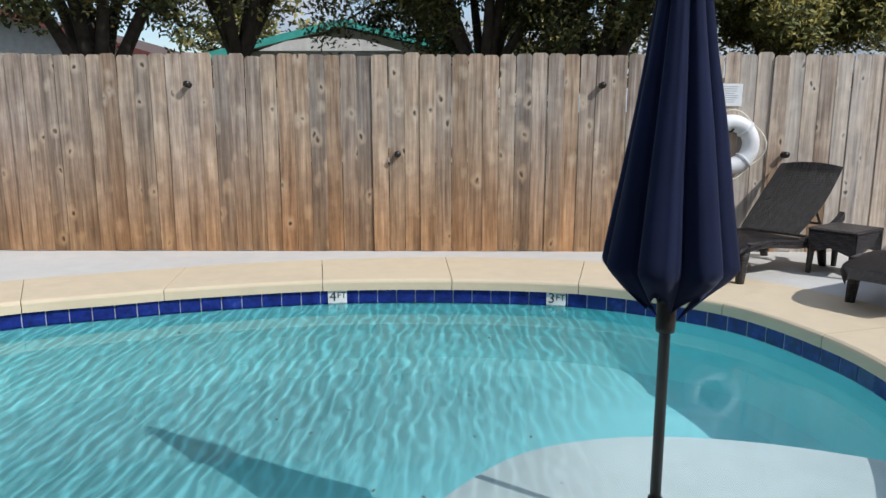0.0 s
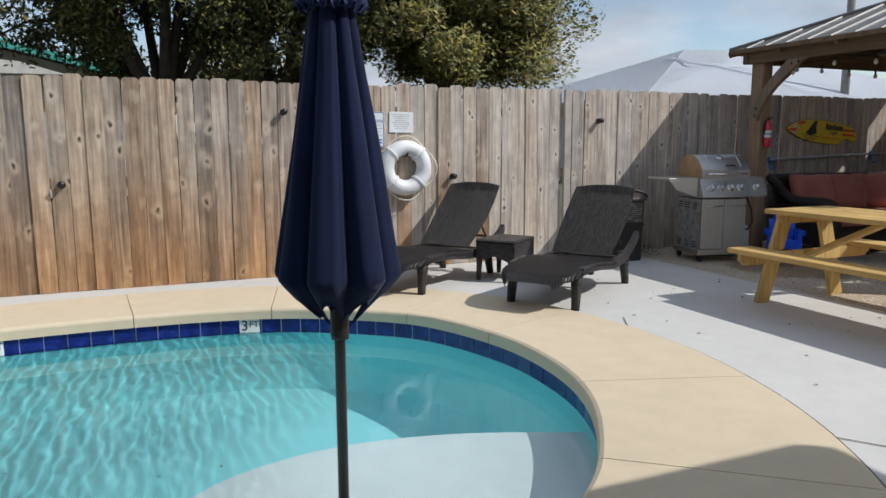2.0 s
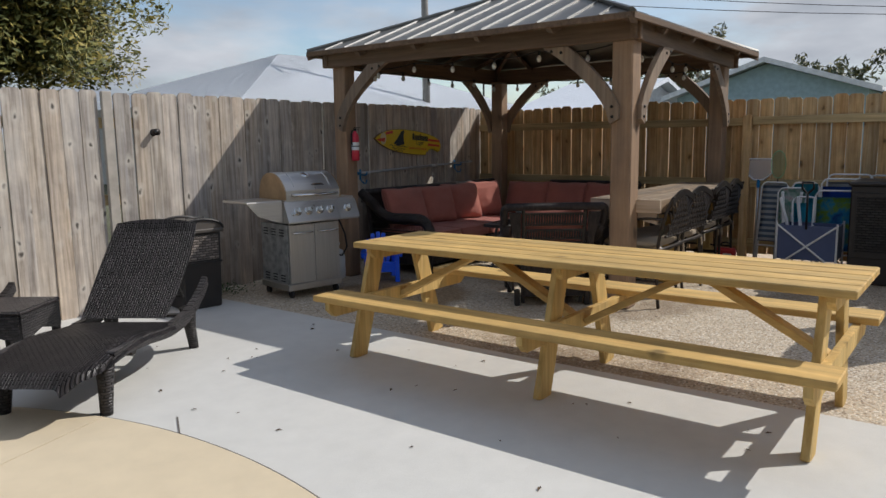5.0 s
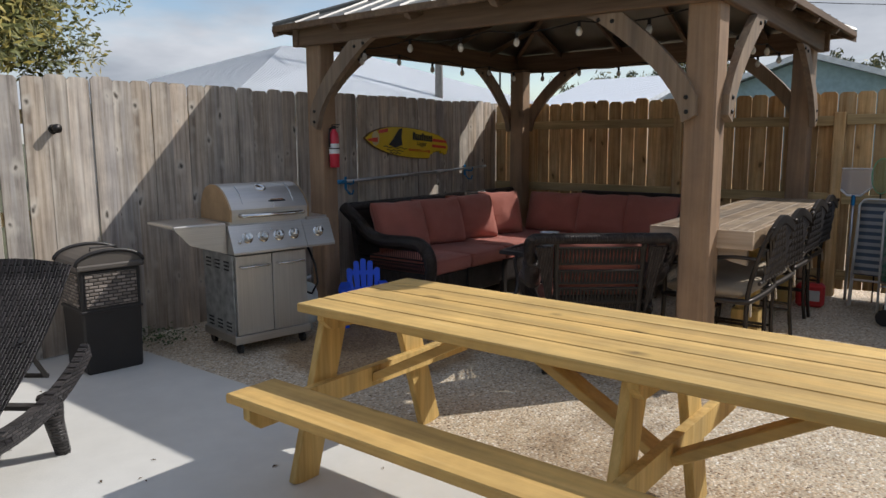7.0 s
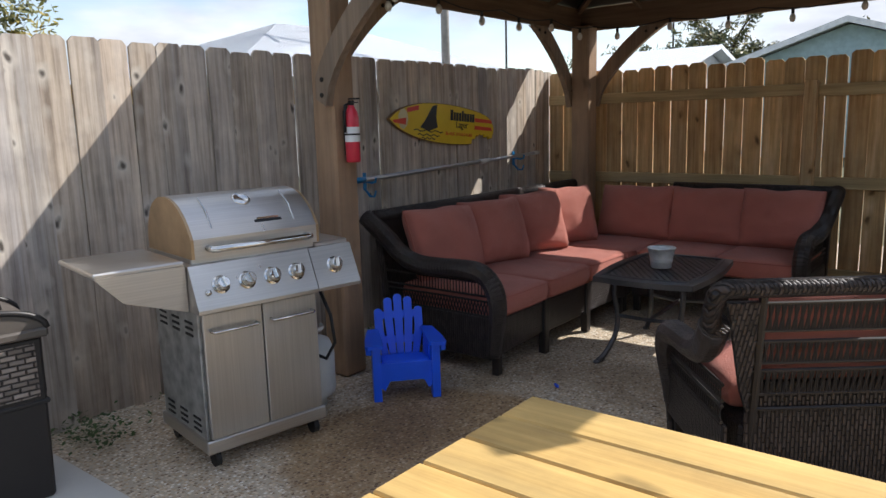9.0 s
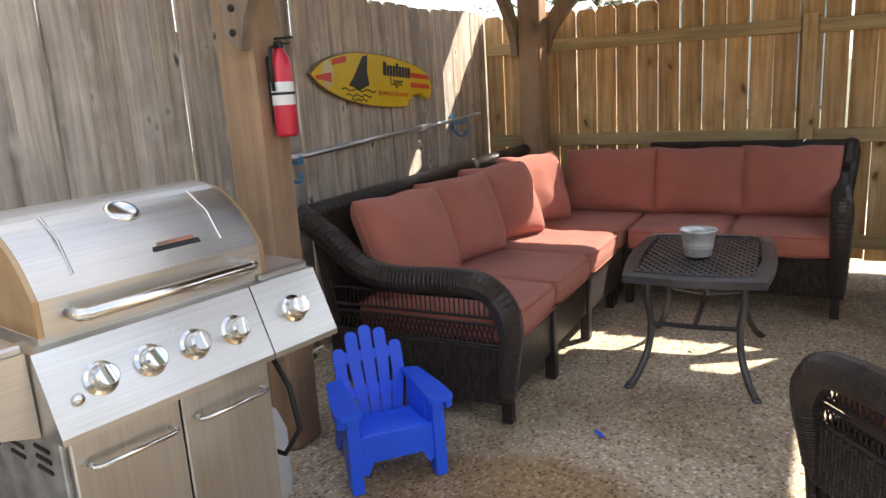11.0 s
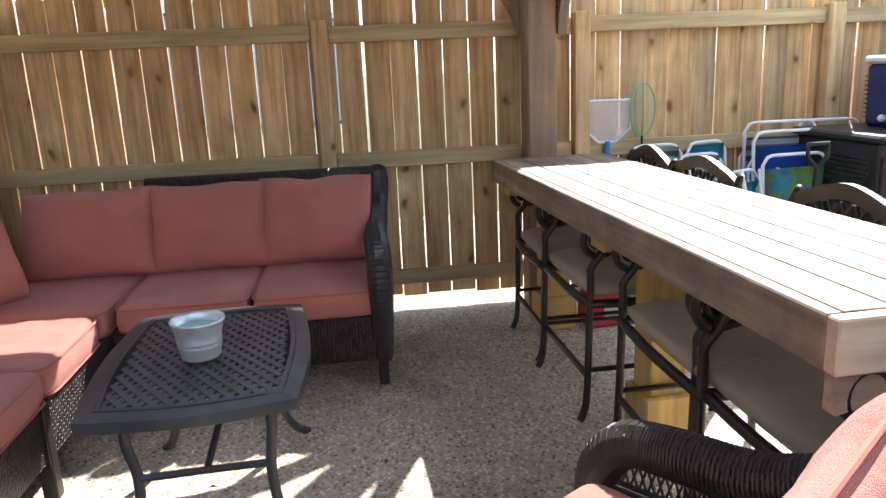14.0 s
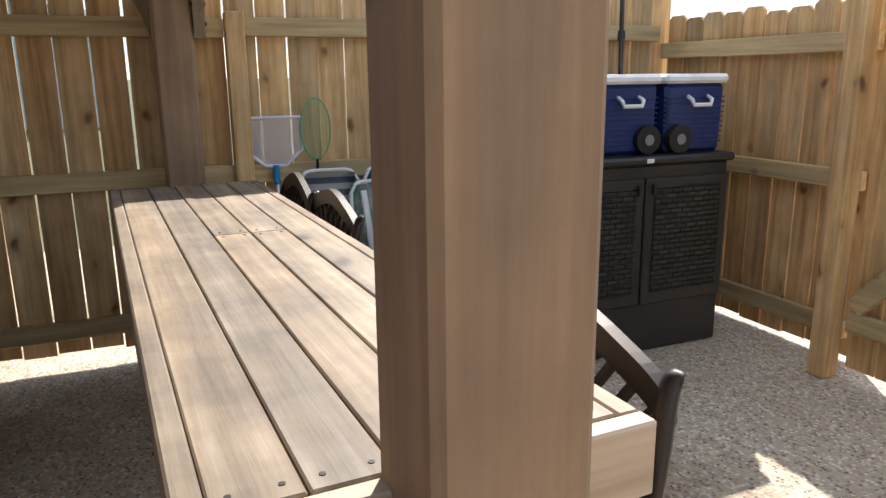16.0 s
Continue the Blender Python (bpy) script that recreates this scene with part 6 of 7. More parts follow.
GALV_B = plain("galvanised_pail_steel", (0.66, 0.69, 0.70), 0.42, 0.6, vary=0.2, scale=18.0)
pail = thing("metal_bucket", pose(8.78, 5.70, 0.532), "small galvanised bucket candle with pale green wax", "bucket")
bm = B()
lathe(bm, [(0.058, 0), (0.060, 0.002), (0.064, 0.035), (0.067, 0.038), (0.0655, 0.044), (0.0665, 0.05), (0.0685, 0.052), (0.067, 0.057), (0.078, 0.112), (0.083, 0.115), (0.083, 0.121), (0.078, 0.122), (0.074, 0.112), (0.070, 0.088)], 32)
part("pail", bm, GALV_B, pail, smooth=True)
bm = B()
lathe(bm, [(0.068, 0.085), (0.0715, 0.092)], 28)
part("wax", bm, plain("pale_green_wax", (0.38, 0.66, 0.58), 0.5), pail, "pale green wax")

# ---- wicker armchair with loose pillow ----
ac = thing("wicker_armchair", pose(7.58, 4.72, 0, 0, 0, -51.5), "dark wicker armchair with coral cushions, its back to the pool", "armchair")
# local: faces +y
HW = 0.33
bm = B()
box(bm, (0, 0.03, 0.24), (0.56, 0.58, 0.18), 0.012)
part("seat_frame", bm, WICKER, ac)
bm = B()
for x, r in ((-0.25, 0.014), (0.25, 0.014)):
    tube(bm, [(x, -0.24, 0.02), (x * 0.98, -0.27, 0.3), (x * 1.04, -0.36, 0.84)], 0.016, 8)
part("back_frame", bm, SOFA_LEG, ac)
bm = B()
tube(bm, curve_through([(-0.41, -0.30, 0.70), (-0.42, -0.345, 0.80), (-0.40, -0.37, 0.85), (-0.3, -0.385, 0.858), (0.3, -0.385, 0.858), (0.40, -0.37, 0.85), (0.42, -0.345, 0.80), (0.41, -0.30, 0.70)], 6), 0.033, 12)
part("back_roll", bm, WICKER, ac, smooth=True)
bm = B()
for z in (0.40, 0.46, 0.55, 0.58, 0.66, 0.70, 0.80):
    y = -0.27 - 0.10 * (z - 0.3) / 0.55
    tube(bm, [(-0.27, y, z), (0.27, y, z)], 0.007, 6)
for za, zb in ((0.46, 0.55), (0.58, 0.66), (0.70, 0.80)):
    ya, yb = -0.27 - 0.10 * (za - 0.3) / 0.55, -0.27 - 0.10 * (zb - 0.3) / 0.55
    for i in range(25):
        x = -0.26 + 0.0215 * i
        tube(bm, [(x, ya, za), (x + 0.012, yb, zb)], 0.0055, 5)
        tube(bm, [(x + 0.012, ya, za), (x, yb, zb)], 0.0055, 5)
for i in range(26):
    tube(bm, [(-0.26 + 0.0208 * i, -0.27, 0.30), (-0.26 + 0.0208 * i, -0.28, 0.40)], 0.006, 5)
part("back_lattice", bm, SOFA_LEG, ac)
for s in (1, -1):
    bm = B()
    prism(bm, [(s * 0.28, 0.40), (s * 0.315, 0.50), (s * 0.385, 0.82), (s * 0.28, 0.82)], -0.012, 0.012, Matrix.Translation((0, -0.245, 0)) @ Matrix.Rotation(radians(90 + 9), 4, "X"))
    part("back_wing", bm, WICKER, ac)
bm = B()
box(bm, (0, -0.272, 0.29), (0.54, 0.02, 0.42), 0.004)
part("back_panel", bm, WICKER, ac)
for s in (1, -1):
    line = curve_through([(s * 0.40, -0.31, 0.72), (s * 0.38, -0.18, 0.60), (s * 0.36, -0.02, 0.545), (s * 0.36, 0.16, 0.535), (s * 0.36, 0.28, 0.515), (s * 0.355, 0.34, 0.45), (s * 0.345, 0.365, 0.36), (s * 0.33, 0.345, 0.2), (s * 0.32, 0.335, 0.04)], 6)
    bm = B()
    tube(bm, line, [0.05 if i < 30 else 0.05 - 0.025 * min(1, (i - 30) / 14) for i in range(len(line))], 12)
    arm = part("rolled_arm", bm, WICKER, ac, smooth=True)
    bm = B()
    for i in range(1, len(line) - 6):
        for h in (0.0, 0.33, 0.67):
            p = line[i].lerp(line[i + 1], h)
            t = (line[i + 1] - line[i]).normalized()
            u = Vector((1, 0, 0))
            w = t.cross(u).normalized()
            r = 0.052 if i < 30 else 0.052 - 0.025 * min(1, (i - 30) / 14)
            tube(bm, [p + (u * math.cos(a) + w * math.sin(a)) * r for a in [2 * math.pi * k / 10 for k in range(10)]], 0.0036, 5, closed=True)
    tagged(part("wound_strand", bm, STRAND, arm), kind="stuff")
    bm = B()
    for z in (0.34, 0.40, 0.42, 0.48):
        tube(bm, [(s * 0.345, -0.26, z), (s * 0.345, 0.33, z)], 0.007, 6)
    for i in range(26):
        y = -0.25 + 0.0215 * i
        for za, zb in ((0.34, 0.40), (0.42, 0.48)):
            tube(bm, [(s * 0.345, y, za), (s * 0.345, y + 0.02, zb)], 0.0035, 4)
            tube(bm, [(s * 0.345, y + 0.02, za), (s * 0.345, y, zb)], 0.0035, 4)
    part("side_lattice", bm, SOFA_LEG, ac)
    bm = B()
    box(bm, (s * 0.335, 0.03, 0.23), (0.022, 0.6, 0.2), 0.004)
    part("side_panel", bm, WICKER, ac)
bm = B()
box(bm, (0, 0.325, 0.23), (0.6, 0.02, 0.2), 0.004)
part("front_apron", bm, WICKER, ac)
for x in (-0.3, 0.3):
    for y in (-0.25, 0.32):
        bm = B()
        box(bm, (x, y, 0.07), (0.045, 0.045, 0.14), 0.004)
        part("leg", bm, SOFA_LEG, ac)
AC = ac.matrix_world.copy()
bm = B()
cushion(bm, (0, 0.09, 0.40), (0.58, 0.5, 0.14), 9.0, 0.05, seed=3.3)
o = tagged(part("seat_cushion", bm, CORAL, smooth=True), "coral canvas seat cushion on the wicker armchair", "cushion")
o.matrix_world = AC
bm = B()
cushion(bm, (0, -0.225, 0.635), (0.54, 0.45, 0.115), 4.0, 0.25, Matrix.Rotation(radians(101), 4, "X"), seed=8.3, pinch=0.09)
o = tagged(part("back_cushion", bm, CORAL, smooth=True), "coral canvas back cushion standing in the wicker armchair", "cushion")
o.matrix_world = AC
bm = B()
loop = [(0.262 * (abs(math.cos(a)) ** 0.26) * (1 if math.cos(a) >= 0 else -1), 0.214 * (abs(math.sin(a)) ** 0.26) * (1 if math.sin(a) >= 0 else -1), 0.0) for a in [2 * math.pi * i / 48 for i in range(48)]]
tube(bm, [Matrix.Translation((0, -0.225, 0.635)) @ Matrix.Rotation(radians(101), 4, "X") @ Vector(p) for p in loop], 0.006, 6, closed=True)
part("piping", bm, PIPING, o)

# ---- bar table ----
bart = thing("bar_table", pose(7.74, 4.06, 0, 0, 0, 2.6), "long greyed plank bar table fixed between gazebo posts", "bar table")
BL, BZ = 2.55, 0.905
rb = random.Random(12)
y0, widths = -0.262, (0.106, 0.106, 0.106, 0.106, 0.108)
yy = y0
for i, w in enumerate(widths):
    cut = rb.uniform(0.9, 1.7)
    for a, b in ((0.004, cut - 0.0015), (cut + 0.0015, BL)) if i in (1, 2) else ((0.004, BL),):
        bm = B()
        box(bm, ((a + b) / 2, yy + w / 2, BZ - 0.019), (b - a, w - 0.0035, 0.038), 0.003)
        tb = part("top_plank", bm, BAR_WOOD, bart)
        for x in (a + 0.03, b - 0.03):
            for q in (-0.03, 0.03):
                bm = B()
                lathe(bm, [(0.0045, 0), (0.0045, 0.001)], 8, (x, yy + w / 2 + q, BZ))
                part("screw", bm, BOLT, tb)
    yy += w
Y1 = yy
for y in (y0 - 0.018, Y1 + 0.018):
    bm = B()
    box(bm, (BL / 2, y, BZ - 0.055), (BL, 0.036, 0.11), 0.004)
    part("side_fascia", bm, BAR_WOOD, bart)
BAR_END = timber("greyed_plank_end", [(0.3, (0.40, 0.31, 0.22)), (0.6, (0.53, 0.43, 0.33)), (0.8, (0.60, 0.50, 0.40))], axis=1, rough=0.6)
bm = B()
box(bm, (-0.018, (y0 + Y1) / 2, BZ - 0.055), (0.036, Y1 - y0 + 0.072, 0.11), 0.004)
part("end_fascia", bm, BAR_END, bart)
bm = B()
prism(bm, [(y0, 0.79), (Y1, 0.79), (Y1, 0.70), (Y1 - 0.1, 0.72), (Y1 - 0.2, 0.76), (y0 + 0.2, 0.76), (y0 + 0.1, 0.72), (y0, 0.70)], 0.0, 0.036, turn)
part("arched_bearer", bm, BAR_END, bart)
for x in (1.24, 2.48):
    bm = B()
    box(bm, (x, 0.0, 0.40), (0.14, 0.14, 0.78), 0.006)
    col = part("column", bm, PINE_Z, bart, "golden square wooden column")
    bm = B()
    box(bm, (x, 0.0, 0.09), (0.19, 0.19, 0.18), 0.008)
    part("plinth", bm, PINE_Z, col)
    bm = B()
    box(bm, (x, 0.0, 0.765), (0.12, 0.5, 0.07), 0.005)
    part("bearer", bm, PINE_Y, col)

# ---- counter chairs ----
IRON = plain("dark_wrought_metal", (0.055, 0.046, 0.040), 0.4, 0.7, vary=0.3)
TAUPE = fabric("taupe_seat_canvas", (0.42, 0.335, 0.235))
SEAT = 0.52
BROAD = Matrix.Diagonal((1.14, 1.0, 1.0, 1.0))
bc = thing("counter_chair", pose(9.91, 4.38, 0, 0, 0, 0) @ BROAD, "dark cast metal counter chair with taupe cushion and scrolled arms", "chair", "chairs at the bar")
# local: front feet at y=0, faces +y
for s in (1, -1):
    bm = B()
    line = curve_through([(s * 0.235, 0.03, 0.012), (s * 0.235, 0.012, 0.05), (s * 0.235, 0.0, 0.15), (s * 0.235, -0.01, 0.55), (s * 0.235, -0.01, 0.62), (s * 0.235, -0.045, 0.67), (s * 0.235, -0.065, 0.715)], 4)
    tube(bm, line, 0.014, 8)
    part("front_leg", bm, IRON, bc, smooth=True)
    bm = B()
    tube(bm, curve_through([(s * 0.24, -0.52, 0.0), (s * 0.235, -0.50, 0.2), (s * 0.23, -0.50, SEAT), (s * 0.235, -0.55, 0.75), (s * 0.21, -0.60, 0.905), (s * 0.215, -0.615, 0.92)], 4), 0.014, 8)
    part("back_leg", bm, IRON, bc, smooth=True)
    bm = B()
    spiral = []
    for i in range(26):
        a = radians(-80 + i * 19)
        r = 0.062 - 0.0018 * i
        spiral.append((s * 0.235, -0.03 + r * math.cos(a) * 0.9, 0.735 + r * math.sin(a)))
    arm = [(s * 0.235, -0.56, 0.74), (s * 0.235, -0.4, 0.745), (s * 0.235, -0.22, 0.72), (s * 0.235, -0.12, 0.69), (s * 0.235, -0.06, 0.675)]
    tube(bm, curve_through(arm, 4), 0.012, 8)
    tube(bm, spiral, [0.014 - 0.0002 * i for i in range(26)], 8)
    part("scrolled_arm", bm, IRON, bc, "scrolled metal arm", smooth=True)
    bm = B()
    tube(bm, [(s * 0.235, -0.01, 0.22), (s * 0.235, -0.5, 0.22)], 0.010, 6)
    part("side_stretcher", bm, IRON, bc)
bm = B()
tube(bm, [(-0.235, -0.005, 0.19), (0.235, -0.005, 0.19)], 0.013, 8)
part("footrest", bm, IRON, bc)
bm = B()
ringpts = bowed(0.235, 0.25, 0.012)
for z in (SEAT - 0.035,):
    tube(bm, [(x, y - 0.255, z) for x, y in ringpts], 0.018, 8, closed=True)
part("seat_frame", bm, IRON, bc, smooth=True)
bm = B()
cushion(bm, (0, -0.25, SEAT + 0.008), (0.47, 0.48, 0.08), 7.0, 0.08, seed=1.7)
cu = part("seat_pad", bm, TAUPE, bc, "taupe tied seat cushion", smooth=True)
bm = B()
tube(bm, [(0.2, -0.48, SEAT + 0.01), (0.225, -0.515, SEAT - 0.05), (0.23, -0.52, SEAT - 0.12)], 0.008, 5)
part("tie", bm, TAUPE, cu)
bm = B()
tube(bm, [(-0.2, -0.48, SEAT + 0.01), (-0.225, -0.515, SEAT - 0.05), (-0.23, -0.52, SEAT - 0.12)], 0.008, 5)
part("tie", bm, TAUPE, cu)
bm = B()
crest = [(p.x, p.z) for p in curve_through([(-0.215, 0, 0.90), (-0.15, 0, 0.935), (0.0, 0, 0.978), (0.15, 0, 0.935), (0.215, 0, 0.90)], 5)]
prism(bm, crest + [(x, z - 0.05) for x, z in reversed(crest)], -0.012, 0.012, Matrix.Translation((0, -0.60, 0)) @ Matrix.Rotation(math.pi / 2, 4, "X"))
part("crest_rail", bm, IRON, bc, "arched cast crest rail")
bm = B()
for sgn in (1, -1):
    for i in range(-6, 7):
        a, b = Vector((i * 0.05, -0.565, 0.60)), Vector((i * 0.05 + sgn * 0.17, -0.60, 0.915))
        if max(abs(a.x), abs(b.x)) > 0.205:
            k = (0.205 - abs(a.x)) / max(1e-6, abs(b.x) - abs(a.x)) if abs(b.x) > abs(a.x) else 1
            if k <= 0.1 or abs(a.x) > 0.205:
                continue
            b = a + (b - a) * min(1.0, k)
        tube(bm, [a, b], 0.009, 5)
part("back_lattice", bm, IRON, bc)
bm = B()
tube(bm, [(-0.23, -0.56, 0.60), (0.23, -0.56, 0.60)], 0.012, 6)
part("back_rail", bm, IRON, bc)
for x, dy, rz in ((9.40, 0.0, 1.0), (8.59, -0.05, -1.0), (8.05, -0.07, 1.0)):
    copy_thing(bc, pose(x, 4.36 + dy, 0, 0, 0, rz) @ BROAD)

# ---- string lights under the gazebo beams ----
BULB = plain("clear_bulb_glass", (0.75, 0.72, 0.65), 0.12, bump=0.0)
cordpts = [(7.62, 6.95), (7.74, 4.2), (10.35, 4.3), (10.4, 6.98), (7.62, 6.97)]
sl = thing("string_lights", Matrix.Identity(4), "black cord string lights with small clear bulbs along the beams", "string lights")
for a, b in zip(cordpts, cordpts[1:]):
    ln = math.dist(a, b)
    k = 24
    bm = B()
    pts = [(a[0] + (b[0] - a[0]) * i / k, a[1] + (b[1] - a[1]) * i / k, 2.175 - 0.035 * abs(math.sin(i / k * math.pi * 4))) for i in range(k + 1)]
    tube(bm, pts, 0.005, 5)
    part("cord", bm, BLACK, sl)
    for i in range(2, k, 4):
        p = pts[i]
        bm = B()
        lathe(bm, [(0.011, 0.0), (0.011, -0.035)], 10, p)
        so = part("socket", bm, BLACK, sl)
        bm = B()
        lathe(bm, [(0.010, -0.035), (0.020, -0.055), (0.022, -0.07), (0.015, -0.088), (0.004, -0.094)], 12, p)
        part("bulb", bm, BULB, so, "small clear bulb", smooth=True)

# ---- storage cabinet and coolers ----
cab = thing("storage_cabinet", pose(9.75, 1.67, 0), "black-brown resin storage cabinet with woven doors by the fence", "cabinet")
CAB_WEAVE = wicker("black_brown_woven_door", (0.013, 0.012, 0.011), 0.04, side=True, rough=0.4)
bm = B()
box(bm, (0.36, 0.51, 0.467), (0.68, 1.02, 0.934), 0.01)
part("body", bm, DARK_RESIN, cab)
for i in (0, 1):
    bm = B()
    box(bm, (0.012, 0.258 + 0.505 * i, 0.56), (0.024, 0.495, 0.62), 0.006)
    d = part("door", bm, DARK_RESIN, cab)
    bm = B()
    box(bm, (-0.003, 0.258 + 0.505 * i, 0.57), (0.01, 0.40, 0.52), 0.003)
    part("woven_panel", bm, CAB_WEAVE, d)
    bm = B()
    box(bm, (-0.012, 0.47 + 0.085 * i, 0.82), (0.02, 0.012, 0.05), 0.003)
    part("handle", bm, DARK_RESIN, d)
bm = B()
box(bm, (0.36, 1.022, 0.55), (0.56, 0.01, 0.62), 0.003)
part("woven_side", bm, CAB_WEAVE, cab)
bm = B()
box(bm, (0.355, 0.51, 0.952), (0.73, 1.06, 0.04), 0.012)
part("lid", bm, DARK_RESIN, cab)
bm = B()
box(bm, (-0.012, 0.5, 0.954), (0.006, 0.04, 0.02), 0.002)
part("badge", bm, TILE_WHITE, cab)
COOL_BLUE = plain("dark_blue_cooler_plastic", (0.007, 0.026, 0.12), 0.4)
COOL_WHITE = plain("white_cooler_lid", (0.76, 0.77, 0.78), 0.45)


def make_cooler(m, w, wheel_side, label):
    t = thing("cooler", m, label, "cooler", "coolers on the cabinet")
    # local: w along y, depth along x, front at x=0
    bm = B()
    box(bm, (0.24, 0, 0.165), (0.44, w, 0.33), 0.02)
    for v in bm.verts:
        f = 0.94 + 0.06 * v.co.z / 0.33
        v.co.y *= f
    body = part("body", bm, COOL_BLUE, t)
    bm = B()
    for i in range(10):
        box(bm, (0.24, 0, 0.05 + 0.024 * i), (0.448, w * (0.945 + 0.005 * i), 0.008), 0.002)
    part("ribs", bm, COOL_BLUE, body)
    bm = B()
    box(bm, (0.24, 0, 0.352), (0.47, w + 0.02, 0.045), 0.014)
    part("lid", bm, COOL_WHITE, t, "white lid")
    for s in (wheel_side,):
        bm = B()
        tube(bm, [(0.03, s * w * 0.30, 0.07), (-0.015, s * w * 0.30, 0.07)], 0.068, 20)
        wh = part("wheel", bm, BLACK, t)
        bm = B()
        tube(bm, [(-0.016, s * w * 0.30, 0.07), (-0.021, s * w * 0.30, 0.07)], 0.026, 12)
        part("hub", bm, plain("grey_hub", (0.2, 0.2, 0.21), 0.5), wh)
    bm = B()
    tube(bm, [(0.015, -0.06, 0.27), (-0.02, -0.06, 0.255), (-0.025, -0.05, 0.23), (-0.025, 0.05, 0.23), (-0.02, 0.06, 0.255), (0.015, 0.06, 0.27)], 0.01, 8)
    part("handle", bm, COOL_WHITE, t, "white handle", smooth=True)
    bm = B()
    box(bm, (0.22, w * 0.5 - 0.006, 0.20), (0.11, 0.008, 0.10), 0.001)
    part("sticker", bm, SIGN_GREY, t)
    bm = B()
    lathe(bm, [(0.018, 0), (0.018, 0.02), (0.01, 0.03)], 10, (0, 0, 0))
    sp = part("drain_plug", bm, COOL_WHITE, t)
    sp.matrix_local = Matrix.Translation((0.3, w * 0.485, 0.05)) @ Matrix.Rotation(-math.pi / 2, 4, "X")
    return t


make_cooler(pose(9.84, 2.225, 0.972), 0.36, -1, "large dark blue wheeled cooler with white lid on the cabinet")
make_cooler(pose(9.81, 1.845, 0.972), 0.36, 1, "dark blue wheeled cooler with white lid beside the fence")
for i, (x, y) in enumerate(((10.33, 1.92), (10.36, 2.03))):
    t = thing("umbrella_pole", pose(x, y, 0.972), "dark umbrella pole standing behind the coolers", "pole", "spare poles")
    bm = B()
    tube(bm, [(0, 0, 0), (0.02, 0.01, 1.15)], 0.013 + 0.004 * i, 10)
    part("tube", bm, STEEL_DARK, t, smooth=True)
    bm = B()
    lathe(bm, [(0.02, 0.55), (0.022, 0.57), (0.02, 0.6)], 10, (0.01, 0.005, 0))
    part("joint_sleeve", bm, BLACK, t)

# ---- beach gear against the golden fence ----
CHAIR_WHITE = plain("white_painted_tube", (0.76, 0.77, 0.78), 0.35, bump=0.0)


def stripes(name, stops, size=0.03):
    m, n, l, p = surface(name, 0.8)
    co = n.new("ShaderNodeTexCoord")
    sep = n.new("ShaderNodeSeparateXYZ")
    l.new(co.outputs["Object"], sep.inputs["Vector"])
    k = n.new("ShaderNodeMath")
    k.operation = "PINGPONG"
    k.inputs[1].default_value = size
    l.new(sep.outputs["Z"], k.inputs[0])
    k2 = n.new("ShaderNodeMath")
    k2.operation = "DIVIDE"
    k2.inputs[1].default_value = size
    l.new(k.outputs["Value"], k2.inputs[0])
    l.new(ramp(n, l, k2.outputs["Value"], stops), p.inputs["Base Color"])
    v = coords(n, l)
    relief(n, l, p, noise_of(n, l, v, 200.0, 2.0), 0.2, 0.003)
    return m


def prints(name, cols, scale=7.0):
    m, n, l, p = surface(name, 0.8)
    v = coords(n, l)
    a = noise_of(n, l, v, scale, 3.0, 0.6)
    l.new(ramp(n, l, a, [(0.3 + 0.4 * i / max(1, len(cols) - 1), c) for i, c in enumerate(cols)]), p.inputs["Base Color"])
    relief(n, l, p, noise_of(n, l, v, 200.0, 2.0), 0.2, 0.003)
    return m


CLOTHS = [
    stripes("grey_blue_striped_canvas", [(0.0, (0.62, 0.66, 0.70)), (0.48, (0.62, 0.66, 0.70)), (0.52, (0.16, 0.22, 0.32)), (1.0, (0.16, 0.22, 0.32))]),
    prints("white_green_print_canvas", [(0.62, 0.08, 0.08), (0.70, 0.74, 0.74), (0.22, 0.50, 0.40), (0.72, 0.74, 0.74)]),
    fabric("turquoise_canvas", (0.03, 0.36, 0.52)),
    prints("palm_print_canvas", [(0.02, 0.12, 0.35), (0.05, 0.35, 0.62), (0.25, 0.45, 0.05), (0.03, 0.18, 0.42)]),
    fabric("royal_blue_canvas", (0.02, 0.09, 0.48)),
]


